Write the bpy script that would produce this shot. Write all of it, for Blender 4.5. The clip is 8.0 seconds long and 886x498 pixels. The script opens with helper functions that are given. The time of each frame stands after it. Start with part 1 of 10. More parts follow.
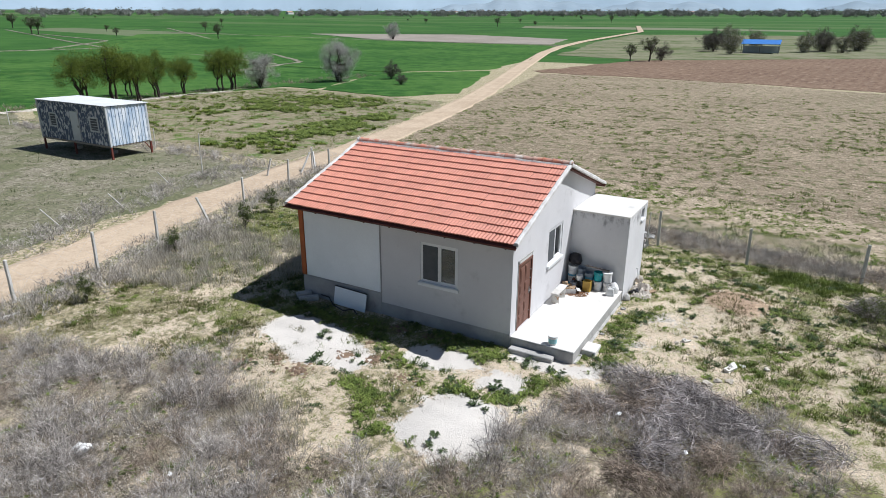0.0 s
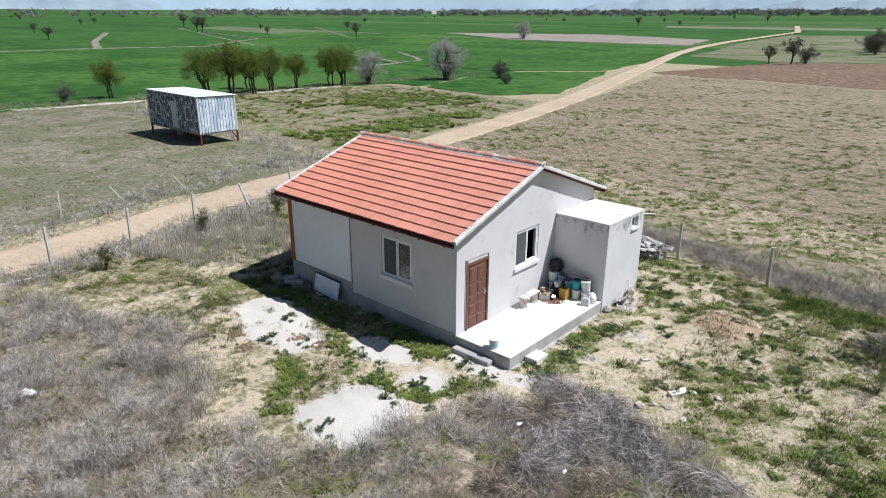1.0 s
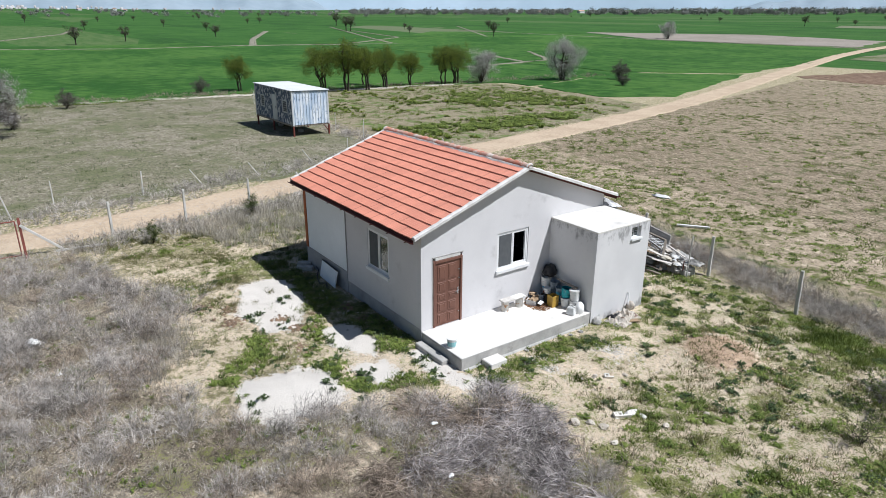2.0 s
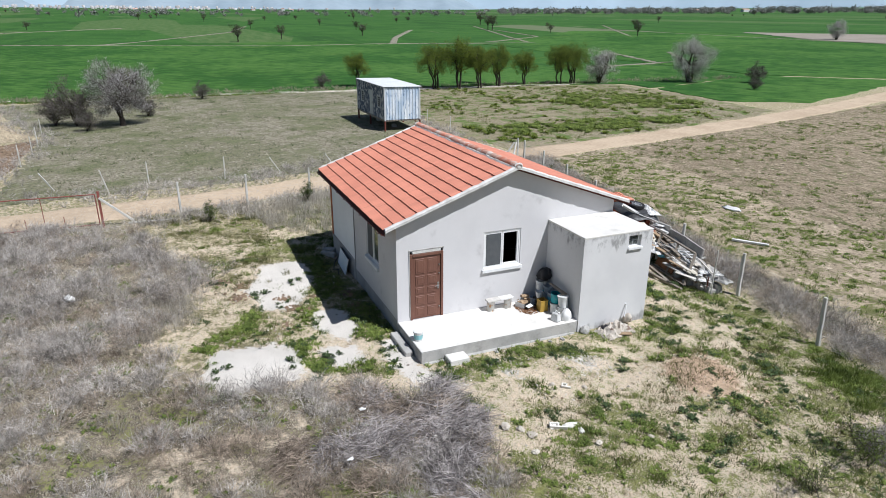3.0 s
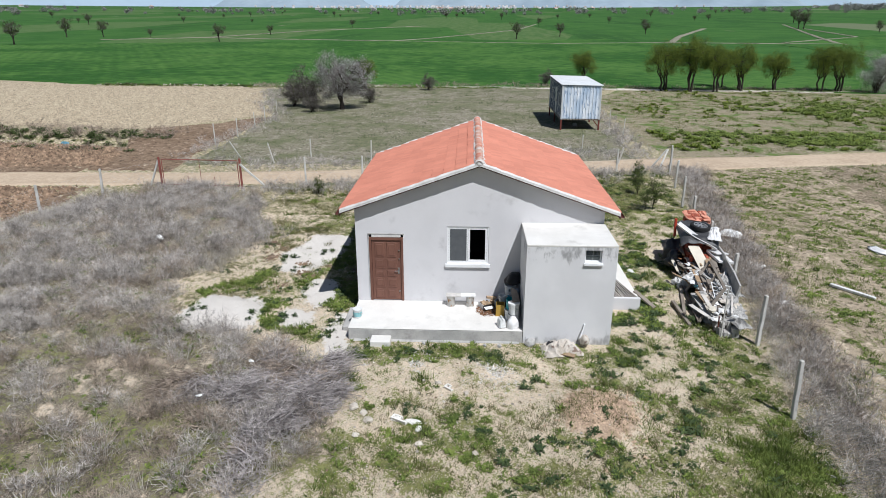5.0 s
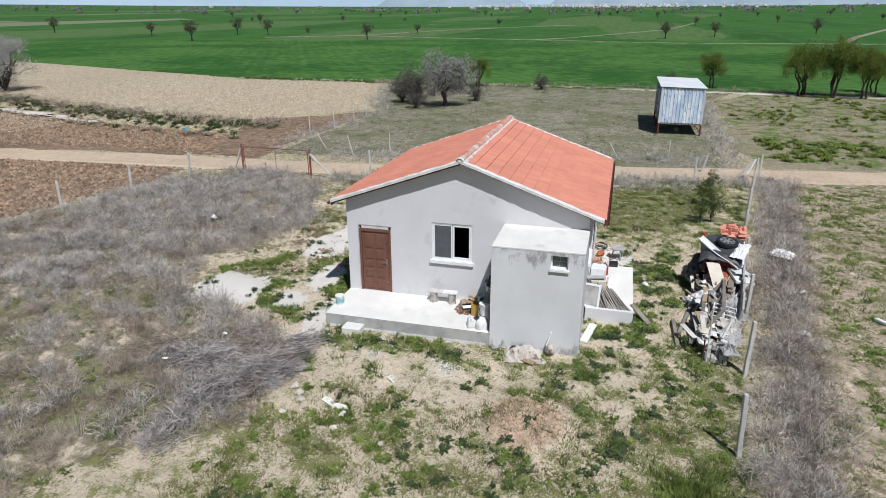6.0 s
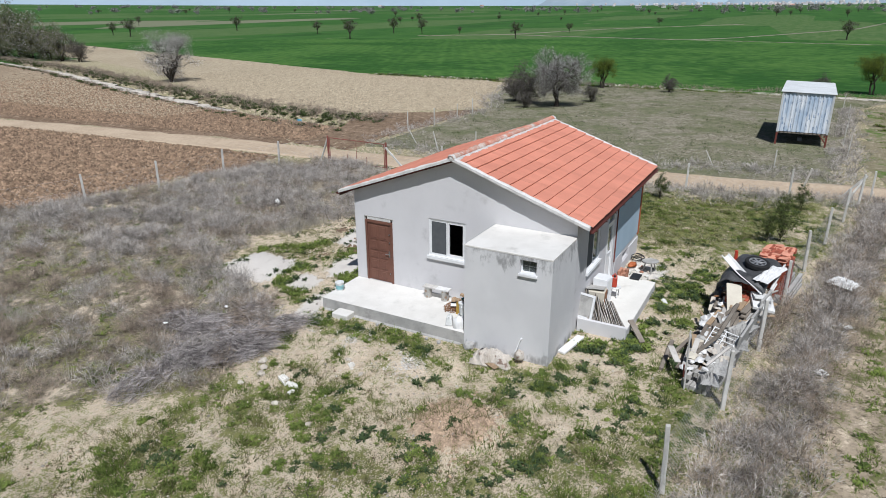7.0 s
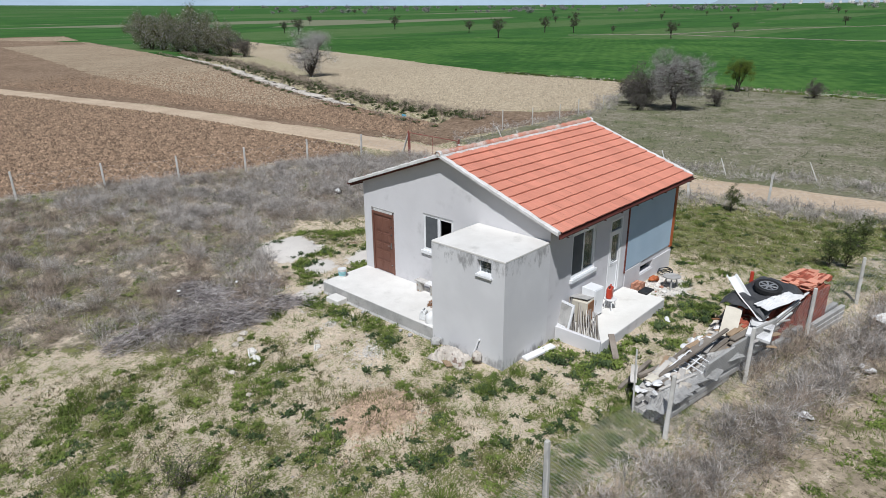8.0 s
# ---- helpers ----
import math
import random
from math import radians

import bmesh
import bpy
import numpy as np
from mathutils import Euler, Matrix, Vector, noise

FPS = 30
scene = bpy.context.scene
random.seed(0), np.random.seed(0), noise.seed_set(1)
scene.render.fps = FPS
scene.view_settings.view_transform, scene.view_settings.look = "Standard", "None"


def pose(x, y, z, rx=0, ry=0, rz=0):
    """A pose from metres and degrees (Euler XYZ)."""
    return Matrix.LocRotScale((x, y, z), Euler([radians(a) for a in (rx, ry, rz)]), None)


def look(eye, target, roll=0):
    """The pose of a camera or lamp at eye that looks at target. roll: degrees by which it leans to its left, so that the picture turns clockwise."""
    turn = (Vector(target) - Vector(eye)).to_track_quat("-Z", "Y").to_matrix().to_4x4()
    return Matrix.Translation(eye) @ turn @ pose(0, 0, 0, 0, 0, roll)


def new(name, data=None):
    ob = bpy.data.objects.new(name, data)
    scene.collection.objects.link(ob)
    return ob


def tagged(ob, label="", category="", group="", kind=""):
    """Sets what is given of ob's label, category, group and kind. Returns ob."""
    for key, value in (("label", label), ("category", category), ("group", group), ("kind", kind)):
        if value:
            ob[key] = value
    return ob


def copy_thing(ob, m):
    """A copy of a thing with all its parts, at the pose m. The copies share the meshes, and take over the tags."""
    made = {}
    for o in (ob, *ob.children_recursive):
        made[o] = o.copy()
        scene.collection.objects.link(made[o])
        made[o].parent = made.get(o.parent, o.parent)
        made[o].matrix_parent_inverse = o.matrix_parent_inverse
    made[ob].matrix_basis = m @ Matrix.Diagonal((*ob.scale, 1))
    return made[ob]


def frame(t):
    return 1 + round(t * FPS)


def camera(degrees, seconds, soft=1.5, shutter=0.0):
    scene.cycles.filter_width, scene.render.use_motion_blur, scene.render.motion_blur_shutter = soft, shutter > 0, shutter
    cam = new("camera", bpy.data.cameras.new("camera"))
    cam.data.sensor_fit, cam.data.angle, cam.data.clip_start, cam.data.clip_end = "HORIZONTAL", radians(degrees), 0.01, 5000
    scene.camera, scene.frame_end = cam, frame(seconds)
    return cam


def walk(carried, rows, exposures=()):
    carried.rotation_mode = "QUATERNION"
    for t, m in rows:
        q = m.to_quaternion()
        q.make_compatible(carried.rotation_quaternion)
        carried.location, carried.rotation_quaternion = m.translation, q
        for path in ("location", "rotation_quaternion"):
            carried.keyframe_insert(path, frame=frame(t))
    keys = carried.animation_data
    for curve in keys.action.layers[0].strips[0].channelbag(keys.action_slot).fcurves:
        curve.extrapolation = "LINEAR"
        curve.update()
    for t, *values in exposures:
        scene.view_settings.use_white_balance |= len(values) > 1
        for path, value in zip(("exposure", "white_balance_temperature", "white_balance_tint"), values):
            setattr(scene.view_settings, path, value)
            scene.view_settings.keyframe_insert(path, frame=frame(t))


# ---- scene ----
# ---- camera and its path ----
cam = camera(69.7, 8.0, 0.5)
PATH = [
    (0.0, 0.001, 0.979, 8.935, 29.819, -19.710, 0.296),
    (0.5, 2.178, 2.302, 8.899, 35.760, -19.757, 0.313),
    (1.0, 4.047, 3.802, 8.879, 41.861, -19.808, 0.318),
    (1.5, 5.677, 5.406, 8.865, 48.085, -19.862, 0.310),
    (2.0, 7.106, 7.095, 8.849, 54.386, -19.917, 0.292),
    (2.5, 8.347, 8.875, 8.831, 60.718, -19.973, 0.263),
    (3.0, 9.396, 10.763, 8.810, 67.049, -20.028, 0.225),
    (3.5, 10.238, 12.771, 8.788, 73.366, -20.081, 0.179),
    (4.0, 10.857, 14.895, 8.765, 79.674, -20.131, 0.124),
    (4.5, 11.233, 17.115, 8.742, 86.001, -20.176, 0.064),
    (5.0, 11.354, 19.391, 8.720, 92.385, -20.215, -0.003),
    (5.5, 11.209, 21.668, 8.695, 98.871, -20.247, -0.075),
    (6.0, 10.798, 23.887, 8.666, 105.499, -20.271, -0.151),
    (6.5, 10.125, 25.999, 8.632, 112.280, -20.285, -0.231),
    (7.0, 9.201, 27.979, 8.591, 119.188, -20.288, -0.313),
    (7.5, 8.038, 29.857, 8.545, 126.124, -20.279, -0.396),
    (8.0, 6.652, 31.736, 8.500, 132.898, -20.257, -0.481),
]
walk(cam, [(t, pose(x, y, z, 90 + pitch, 0, yaw) @ pose(0, 0, 0, 0, 0, roll)) for t, x, y, z, yaw, pitch, roll in PATH],
     exposures=((0.0, 0.20, 6050, 10), (4.0, 0.08, 6050, 10), (6.5, -0.11, 6050, 10), (8.0, -0.15, 6050, 10)))

# ---- light ----
SUN_WAY = Vector((1.8, 1.16, 3.42)).normalized()
world = bpy.data.worlds.new("world")
scene.world = world
world.use_nodes = True
wn, wl = world.node_tree.nodes, world.node_tree.links
sky = wn.new("ShaderNodeTexSky")
sky.sky_type = "NISHITA"
sky.sun_disc = False
sky.sun_elevation = math.asin(SUN_WAY.z)
sky.sun_rotation = math.atan2(SUN_WAY.x, SUN_WAY.y)
sky.air_density, sky.dust_density, sky.ozone_density = 1.0, 0.4, 1.0
wn["Background"].inputs["Strength"].default_value = 0.050
wl.new(sky.outputs["Color"], wn["Background"].inputs["Color"])
sun = new("sun", bpy.data.lights.new("sun", "SUN"))
sun.data.energy, sun.data.angle, sun.data.color = 5.0, radians(0.53), (1.0, 0.98, 0.955)
sun.matrix_world = look(SUN_WAY * 60, (0, 0, 0))


# ---- materials ----
def nodes_of(name, rough=0.9, metal=0.0, spec=0.3):
    m = bpy.data.materials.new(name)
    m.use_nodes = True
    n, l = m.node_tree.nodes, m.node_tree.links
    b = n["Principled BSDF"]
    b.inputs["Roughness"].default_value = rough
    b.inputs["Metallic"].default_value = metal
    b.inputs["Specular IOR Level"].default_value = spec
    return m, n, l, b


def noise_node(n, l, pos, scale, detail=4.0, rough=0.6):
    t = n.new("ShaderNodeTexNoise")
    t.inputs["Scale"].default_value = scale
    t.inputs["Detail"].default_value = detail
    t.inputs["Roughness"].default_value = rough
    l.new(pos, t.inputs["Vector"])
    return t.outputs["Fac"]


def remap(n, l, v, a, b, c=0.0, d=1.0, smooth=True):
    r = n.new("ShaderNodeMapRange")
    r.interpolation_type = "SMOOTHSTEP" if smooth else "LINEAR"
    for key, val in (("From Min", a), ("From Max", b), ("To Min", c), ("To Max", d)):
        r.inputs[key].default_value = val
    l.new(v, r.inputs["Value"])
    return r.outputs["Result"]


def maths(n, l, op, a, b):
    m = n.new("ShaderNodeMath")
    m.operation = op
    for i, v in enumerate((a, b)):
        if isinstance(v, (int, float)):
            m.inputs[i].default_value = v
        else:
            l.new(v, m.inputs[i])
    return m.outputs[0]


def blend(n, l, f, a, b, mode="MIX"):
    m = n.new("ShaderNodeMix")
    m.data_type, m.blend_type = "RGBA", mode
    for key, v in ((0, f), (6, a), (7, b)):
        if isinstance(v, (int, float)):
            m.inputs[key].default_value = v
        elif isinstance(v, tuple):
            m.inputs[key].default_value = (*v[:3], 1)
        else:
            l.new(v, m.inputs[key])
    return m.outputs[2]


def bumped(n, l, b, h, strength, dist):
    k = n.new("ShaderNodeBump")
    k.inputs["Strength"].default_value = strength
    k.inputs["Distance"].default_value = dist
    l.new(h, k.inputs["Height"])
    l.new(k.outputs["Normal"], b.inputs["Normal"])


def mat(name, c1, c2, scale=2.0, fine=30.0, vary=0.25, rough=0.9, bump=0.3, dist=0.01, metal=0.0, spec=0.3, stain=None, objrand=0.0, island=0.0, stretch=None):
    """Colour drifting from c1 to c2 at a coarse scale, with fine grain, stains, relief, and a shade per piece."""
    m, n, l, b = nodes_of(name, rough, metal, spec)
    pos = n.new("ShaderNodeNewGeometry").outputs["Position"]
    if stretch:
        mp = n.new("ShaderNodeMapping")
        mp.inputs["Scale"].default_value = stretch
        l.new(pos, mp.inputs["Vector"])
        pos = mp.outputs["Vector"]
    big = noise_node(n, l, pos, scale)
    small = noise_node(n, l, pos, fine, 5.0, 0.7)
    col = blend(n, l, remap(n, l, big, 0.35, 0.65), c1, c2)
    g = remap(n, l, small, 0.2, 0.8, 1 - vary, 1 + vary, False)
    col = blend(n, l, 1.0, col, (1, 1, 1), "MULTIPLY")
    vm = n.new("ShaderNodeVectorMath")
    vm.operation = "SCALE"
    l.new(col, vm.inputs[0])
    l.new(g, vm.inputs["Scale"])
    col = vm.outputs[0]
    if stain:
        c3, sc, lo, hi = stain
        col = blend(n, l, remap(n, l, noise_node(n, l, pos, sc, 6.0, 0.65), lo, hi), col, c3)
    if objrand or island:
        src = n.new("ShaderNodeObjectInfo").outputs["Random"] if objrand else n.new("ShaderNodeNewGeometry").outputs["Random Per Island"]
        amt = objrand or island
        vm2 = n.new("ShaderNodeVectorMath")
        vm2.operation = "SCALE"
        l.new(col, vm2.inputs[0])
        l.new(remap(n, l, src, 0, 1, 1 - amt, 1 + amt, False), vm2.inputs["Scale"])
        col = vm2.outputs[0]
    l.new(col, b.inputs["Base Color"])
    if bump:
        bumped(n, l, b, small, bump, dist)
    return m


def leafy(name, c1, c2, rough=0.7, sheer=0.25):
    """Leaves, blades and twigs: a shade per blade and some light through them."""
    m, n, l, b = nodes_of(name, rough, 0.0, 0.2)
    geo = n.new("ShaderNodeNewGeometry")
    f = geo.outputs["Random Per Island"]
    big = noise_node(n, l, geo.outputs["Position"], 0.9)
    mid = noise_node(n, l, geo.outputs["Position"], 2.4, 3)
    tuft = noise_node(n, l, geo.outputs["Position"], 8.0, 3)
    f = maths(n, l, "MULTIPLY", f, 0.28)
    f = maths(n, l, "ADD", f, maths(n, l, "MULTIPLY", remap(n, l, big, 0.40, 0.60), 0.18))
    f = maths(n, l, "ADD", f, maths(n, l, "MULTIPLY", remap(n, l, mid, 0.42, 0.58), 0.32))
    f = maths(n, l, "ADD", f, maths(n, l, "MULTIPLY", remap(n, l, tuft, 0.42, 0.58), 0.22))
    col = blend(n, l, f, c1, c2)
    l.new(col, b.inputs["Base Color"])
    if sheer:
        t = n.new("ShaderNodeBsdfTranslucent")
        l.new(col, t.inputs["Color"])
        mx = n.new("ShaderNodeMixShader")
        mx.inputs[0].default_value = sheer
        l.new(b.outputs[0], mx.inputs[1])
        l.new(t.outputs[0], mx.inputs[2])
        l.new(mx.outputs[0], n["Material Output"].inputs["Surface"])
    return m


def ground_material():
    m, n, l, b = nodes_of("yard_ground", 0.95, 0.0, 0.15)
    pos = n.new("ShaderNodeNewGeometry").outputs["Position"]

    def attr(key):
        a = n.new("ShaderNodeAttribute")
        a.attribute_name = key
        return a.outputs["Fac"]
    n1, n2, n3 = noise_node(n, l, pos, 0.8, 5, 0.6), noise_node(n, l, pos, 5.0, 6, 0.7), noise_node(n, l, pos, 24.0, 5, 0.75)
    crumbs0, lumps = noise_node(n, l, pos, 5.5, 7, 0.75), noise_node(n, l, pos, 2.3, 7, 0.75)
    soil = blend(n, l, remap(n, l, n1, 0.3, 0.7), (0.655, 0.54, 0.40), (0.56, 0.455, 0.33))
    soil = blend(n, l, remap(n, l, n2, 0.45, 0.62), soil, (0.71, 0.605, 0.465))
    litter = blend(n, l, remap(n, l, n2, 0.35, 0.65), (0.10, 0.083, 0.06), (0.31, 0.26, 0.19))
    litter = blend(n, l, remap(n, l, n3, 0.52, 0.60), litter, (0.50, 0.435, 0.345))
    litter = blend(n, l, remap(n, l, crumbs0, 0.56, 0.60), litter, (0.10, 0.09, 0.058))
    grass = blend(n, l, remap(n, l, n2, 0.4, 0.6), (0.085, 0.10, 0.033), (0.225, 0.225, 0.085))
    straw = blend(n, l, remap(n, l, crumbs0, 0.42, 0.58), (0.38, 0.325, 0.205), (0.16, 0.145, 0.075))
    conc = blend(n, l, remap(n, l, n1, 0.3, 0.7), (0.72, 0.67, 0.605), (0.61, 0.565, 0.505))
    earth = blend(n, l, remap(n, l, n2, 0.35, 0.65), (0.52, 0.385, 0.27), (0.40, 0.285, 0.195))

    def layer(base, top, key, w1=0.5, w2=0.5, lo=0.42, hi=0.60):
        e = maths(n, l, "ADD", attr(key), maths(n, l, "MULTIPLY", maths(n, l, "SUBTRACT", n2, 0.5), w1))
        e = maths(n, l, "ADD", e, maths(n, l, "MULTIPLY", maths(n, l, "SUBTRACT", n3, 0.5), w2))
        return blend(n, l, remap(n, l, e, lo, hi), base, top)
    crumbs = noise_node(n, l, pos, 16.0, 7, 0.8)
    soil = blend(n, l, remap(n, l, lumps, 0.59, 0.62), soil, (0.40, 0.32, 0.225))
    soil = blend(n, l, remap(n, l, crumbs0, 0.60, 0.63), soil, (0.19, 0.15, 0.10))
    soil = blend(n, l, remap(n, l, crumbs, 0.57, 0.61), soil, (0.60, 0.54, 0.45))
    soil = layer(soil, earth, "earth", 0.7, 0.7)
    col = layer(soil, straw, "straw", 2.2, 1.8)
    col = layer(col, litter, "litter", 1.2, 1.2)
    col = layer(col, grass, "green", 2.2, 3.4)
    vm = n.new("ShaderNodeVectorMath")
    vm.operation = "SCALE"
    l.new(col, vm.inputs[0])
    l.new(remap(n, l, maths(n, l, "ADD", maths(n, l, "MULTIPLY", n3, 0.6), maths(n, l, "MULTIPLY", noise_node(n, l, pos, 14.0, 6, 0.8), 0.4)), 0.32, 0.68, 0.42, 1.52, False), vm.inputs["Scale"])
    conc = blend(n, l, remap(n, l, crumbs, 0.64, 0.70), conc, (0.36, 0.33, 0.28))
    conc = blend(n, l, remap(n, l, n3, 0.45, 0.62), conc, (0.65, 0.605, 0.545))
    col = layer(vm.outputs[0], conc, "pale", 1.7, 1.0)
    # far farmland: blocks of green crops, with pale fallow strips
    big, mid = noise_node(n, l, pos, 0.006, 3, 0.5), noise_node(n, l, pos, 0.05, 5, 0.6)
    crops = n.new("ShaderNodeTexVoronoi")
    crops.inputs["Scale"].default_value = 0.0065
    mp = n.new("ShaderNodeMapping")
    mp.inputs["Rotation"].default_value = (0, 0, radians(25))
    mp.inputs["Scale"].default_value = (0.7, 3.2, 0.0)
    l.new(pos, mp.inputs["Vector"])
    l.new(mp.outputs[0], crops.inputs["Vector"])
    sep = n.new("ShaderNodeSeparateColor")
    l.new(crops.outputs["Color"], sep.inputs[0])
    farm = blend(n, l, remap(n, l, mid, 0.35, 0.65), (0.032, 0.095, 0.018), (0.05, 0.125, 0.025))
    mp2 = n.new("ShaderNodeMapping")
    mp2.inputs["Rotation"].default_value = (0, 0, radians(20))
    mp2.inputs["Scale"].default_value = (0.18, 1.0, 0.0)
    l.new(pos, mp2.inputs["Vector"])
    streak, fine_streak = noise_node(n, l, mp2.outputs[0], 0.035, 6, 0.7), noise_node(n, l, mp2.outputs[0], 0.3, 5, 0.75)
    farm = blend(n, l, remap(n, l, streak, 0.50, 0.62), farm, (0.026, 0.078, 0.016))
    farm = blend(n, l, remap(n, l, fine_streak, 0.56, 0.68), farm, (0.075, 0.15, 0.035))
    farm = blend(n, l, remap(n, l, streak, 0.36, 0.33), farm, (0.20, 0.20, 0.12))
    farm = blend(n, l, remap(n, l, sep.outputs[1], 0.965, 0.975), farm, (0.17, 0.18, 0.11))
    farm = blend(n, l, remap(n, l, sep.outputs[2], 0.80, 0.83), farm, blend(n, l, remap(n, l, fine_streak, 0.42, 0.6), (0.06, 0.12, 0.033), (0.095, 0.145, 0.05)))
    col = blend(n, l, remap(n, l, attr("farm"), 0.4, 0.6), col, farm)
    l.new(col, b.inputs["Base Color"])
    bumped(n, l, b, n3, 0.9, 0.05)
    return m


def field_material(name, c1, c2, row_way=None, row_gap=0.5, row_c=None, patch=None, scale=0.05, fine=9.0, vary=0.3, dist=0.05, spec=0.1, row_amt=0.5, spots=None):
    """Field surfaces: drift over tens of metres, sown rows, patches of weeds."""
    m, n, l, b = nodes_of(name, 0.95, 0.0, spec)
    pos = n.new("ShaderNodeNewGeometry").outputs["Position"]
    big, mid, small = noise_node(n, l, pos, scale, 5, 0.6), noise_node(n, l, pos, scale * 12, 5, 0.65), noise_node(n, l, pos, fine, 5, 0.75)
    f = maths(n, l, "ADD", maths(n, l, "MULTIPLY", big, 0.5), maths(n, l, "MULTIPLY", mid, 0.5))
    col = blend(n, l, remap(n, l, f, 0.42, 0.58), c1, c2)
    if row_way:
        mp = n.new("ShaderNodeMapping")
        mp.inputs["Rotation"].default_value = (0, 0, radians(row_way))
        l.new(pos, mp.inputs["Vector"])
        w = n.new("ShaderNodeTexWave")
        w.inputs["Scale"].default_value = 0.314 / row_gap
        w.inputs["Distortion"].default_value = 5.0
        w.inputs["Detail"].default_value = 3
        w.inputs["Detail Scale"].default_value = 1.5
        l.new(mp.outputs[0], w.inputs["Vector"])
        col = blend(n, l, maths(n, l, "MULTIPLY", w.outputs["Fac"], row_amt), col, row_c)
    if spots:
        s1, s2 = noise_node(n, l, pos, spots[2], 7, 0.8), noise_node(n, l, pos, spots[2] * 0.45, 7, 0.8)
        col = blend(n, l, remap(n, l, s1, 0.53, 0.60), col, spots[0])
        col = blend(n, l, remap(n, l, s2, 0.54, 0.62), col, spots[1])
    if patch:
        c3, sc, lo, hi = patch
        e = maths(n, l, "ADD", noise_node(n, l, pos, sc, 7, 0.7), maths(n, l, "MULTIPLY", maths(n, l, "SUBTRACT", small, 0.5), 0.25))
        col = blend(n, l, remap(n, l, e, lo, hi), col, c3)
    vm = n.new("ShaderNodeVectorMath")
    vm.operation = "SCALE"
    l.new(col, vm.inputs[0])
    l.new(remap(n, l, small, 0.25, 0.75, 1 - vary, 1 + vary, False), vm.inputs["Scale"])
    l.new(vm.outputs[0], b.inputs["Base Color"])
    bumped(n, l, b, small, 0.8, dist)
    return m


def glass_material():
    m, n, l, b = nodes_of("window_glass", 0.03, 0.0, 0.25)
    b.inputs["Base Color"].default_value = (0.6, 0.65, 0.65, 1)
    b.inputs["Transmission Weight"].default_value = 0.9
    b.inputs["IOR"].default_value = 1.45
    return m


M_GROUND = ground_material()
M_ROAD = field_material("dirt_road", (0.50, 0.395, 0.285), (0.42, 0.325, 0.23), scale=0.3, fine=14, vary=0.18, dist=0.02, patch=((0.30, 0.235, 0.15), 1.2, 0.6, 0.75))
M_WHEAT = field_material("green_wheat", (0.028, 0.088, 0.017), (0.078, 0.165, 0.036), 62, 2.2, (0.024, 0.074, 0.016), scale=0.03, fine=5, vary=0.35, dist=0.15, row_amt=0.3, patch=((0.085, 0.15, 0.035), 0.035, 0.58, 0.70))
M_PASTURE = field_material("dry_pasture", spots=((0.085, 0.08, 0.05), (0.37, 0.335, 0.26), 4.0), c1=(0.265, 0.236, 0.176), c2=(0.185, 0.178, 0.112), scale=0.09, fine=6, vary=0.65, dist=0.12, patch=((0.15, 0.155, 0.085), 0.3, 0.46, 0.62))
M_STUBBLE = field_material("stubble", spots=((0.085, 0.07, 0.045), (0.52, 0.43, 0.32), 5.0), c1=(0.36, 0.29, 0.205), c2=(0.265, 0.213, 0.147), row_way=100, row_gap=0.75, row_c=(0.22, 0.18, 0.12), scale=0.08, fine=7, vary=0.6, dist=0.14, row_amt=0.45, patch=((0.12, 0.125, 0.055), 1.1, 0.53, 0.60))
M_HEADLAND = field_material("sandy_headland", spots=((0.13, 0.105, 0.07), (0.56, 0.465, 0.345), 5.0), c1=(0.40, 0.325, 0.235), c2=(0.30, 0.245, 0.172), scale=0.25, fine=8, vary=0.4, dist=0.06, patch=((0.14, 0.14, 0.06), 1.0, 0.52, 0.60))
M_PLOUGH = field_material("ploughed_soil", spots=((0.06, 0.038, 0.025), (0.40, 0.305, 0.215), 3.2), c1=(0.26, 0.185, 0.125), c2=(0.19, 0.13, 0.085), scale=0.1, fine=9, vary=0.45, dist=0.10, patch=((0.34, 0.26, 0.18), 1.5, 0.57, 0.72))
M_TAN = field_material("tan_field", spots=((0.22, 0.17, 0.12), (0.46, 0.38, 0.285), 1.6), c1=(0.45, 0.38, 0.265), c2=(0.38, 0.315, 0.215), row_way=66, row_gap=1.3, row_c=(0.34, 0.275, 0.19), scale=0.05, fine=5, vary=0.4, dist=0.12, row_amt=0.4)
M_HARROW = field_material("harrowed_soil", spots=((0.14, 0.105, 0.07), (0.44, 0.36, 0.26), 2.2), c1=(0.36, 0.285, 0.195), c2=(0.30, 0.23, 0.155), scale=0.06, fine=6, vary=0.45, dist=0.12, patch=((0.25, 0.18, 0.12), 0.4, 0.52, 0.66))
M_REDSOIL = field_material("red_soil", (0.20, 0.135, 0.092), (0.155, 0.10, 0.068), 5, 1.6, (0.24, 0.17, 0.12), scale=0.05, fine=2.5, vary=0.45, dist=0.15, spots=((0.085, 0.055, 0.038), (0.33, 0.25, 0.18), 1.3))
M_WEEDY = field_material("weedy_field", spots=((0.12, 0.10, 0.06), (0.42, 0.37, 0.28), 5.0), c1=(0.30, 0.255, 0.175), c2=(0.24, 0.21, 0.13), scale=0.12, fine=5, vary=0.5, dist=0.12, patch=((0.115, 0.165, 0.045), 0.5, 0.50, 0.60))
M_MEADOW = field_material("far_meadow", (0.15, 0.16, 0.09), (0.21, 0.20, 0.13), scale=0.03, fine=3, vary=0.35, dist=0.1, patch=((0.09, 0.12, 0.04), 0.08, 0.50, 0.62))
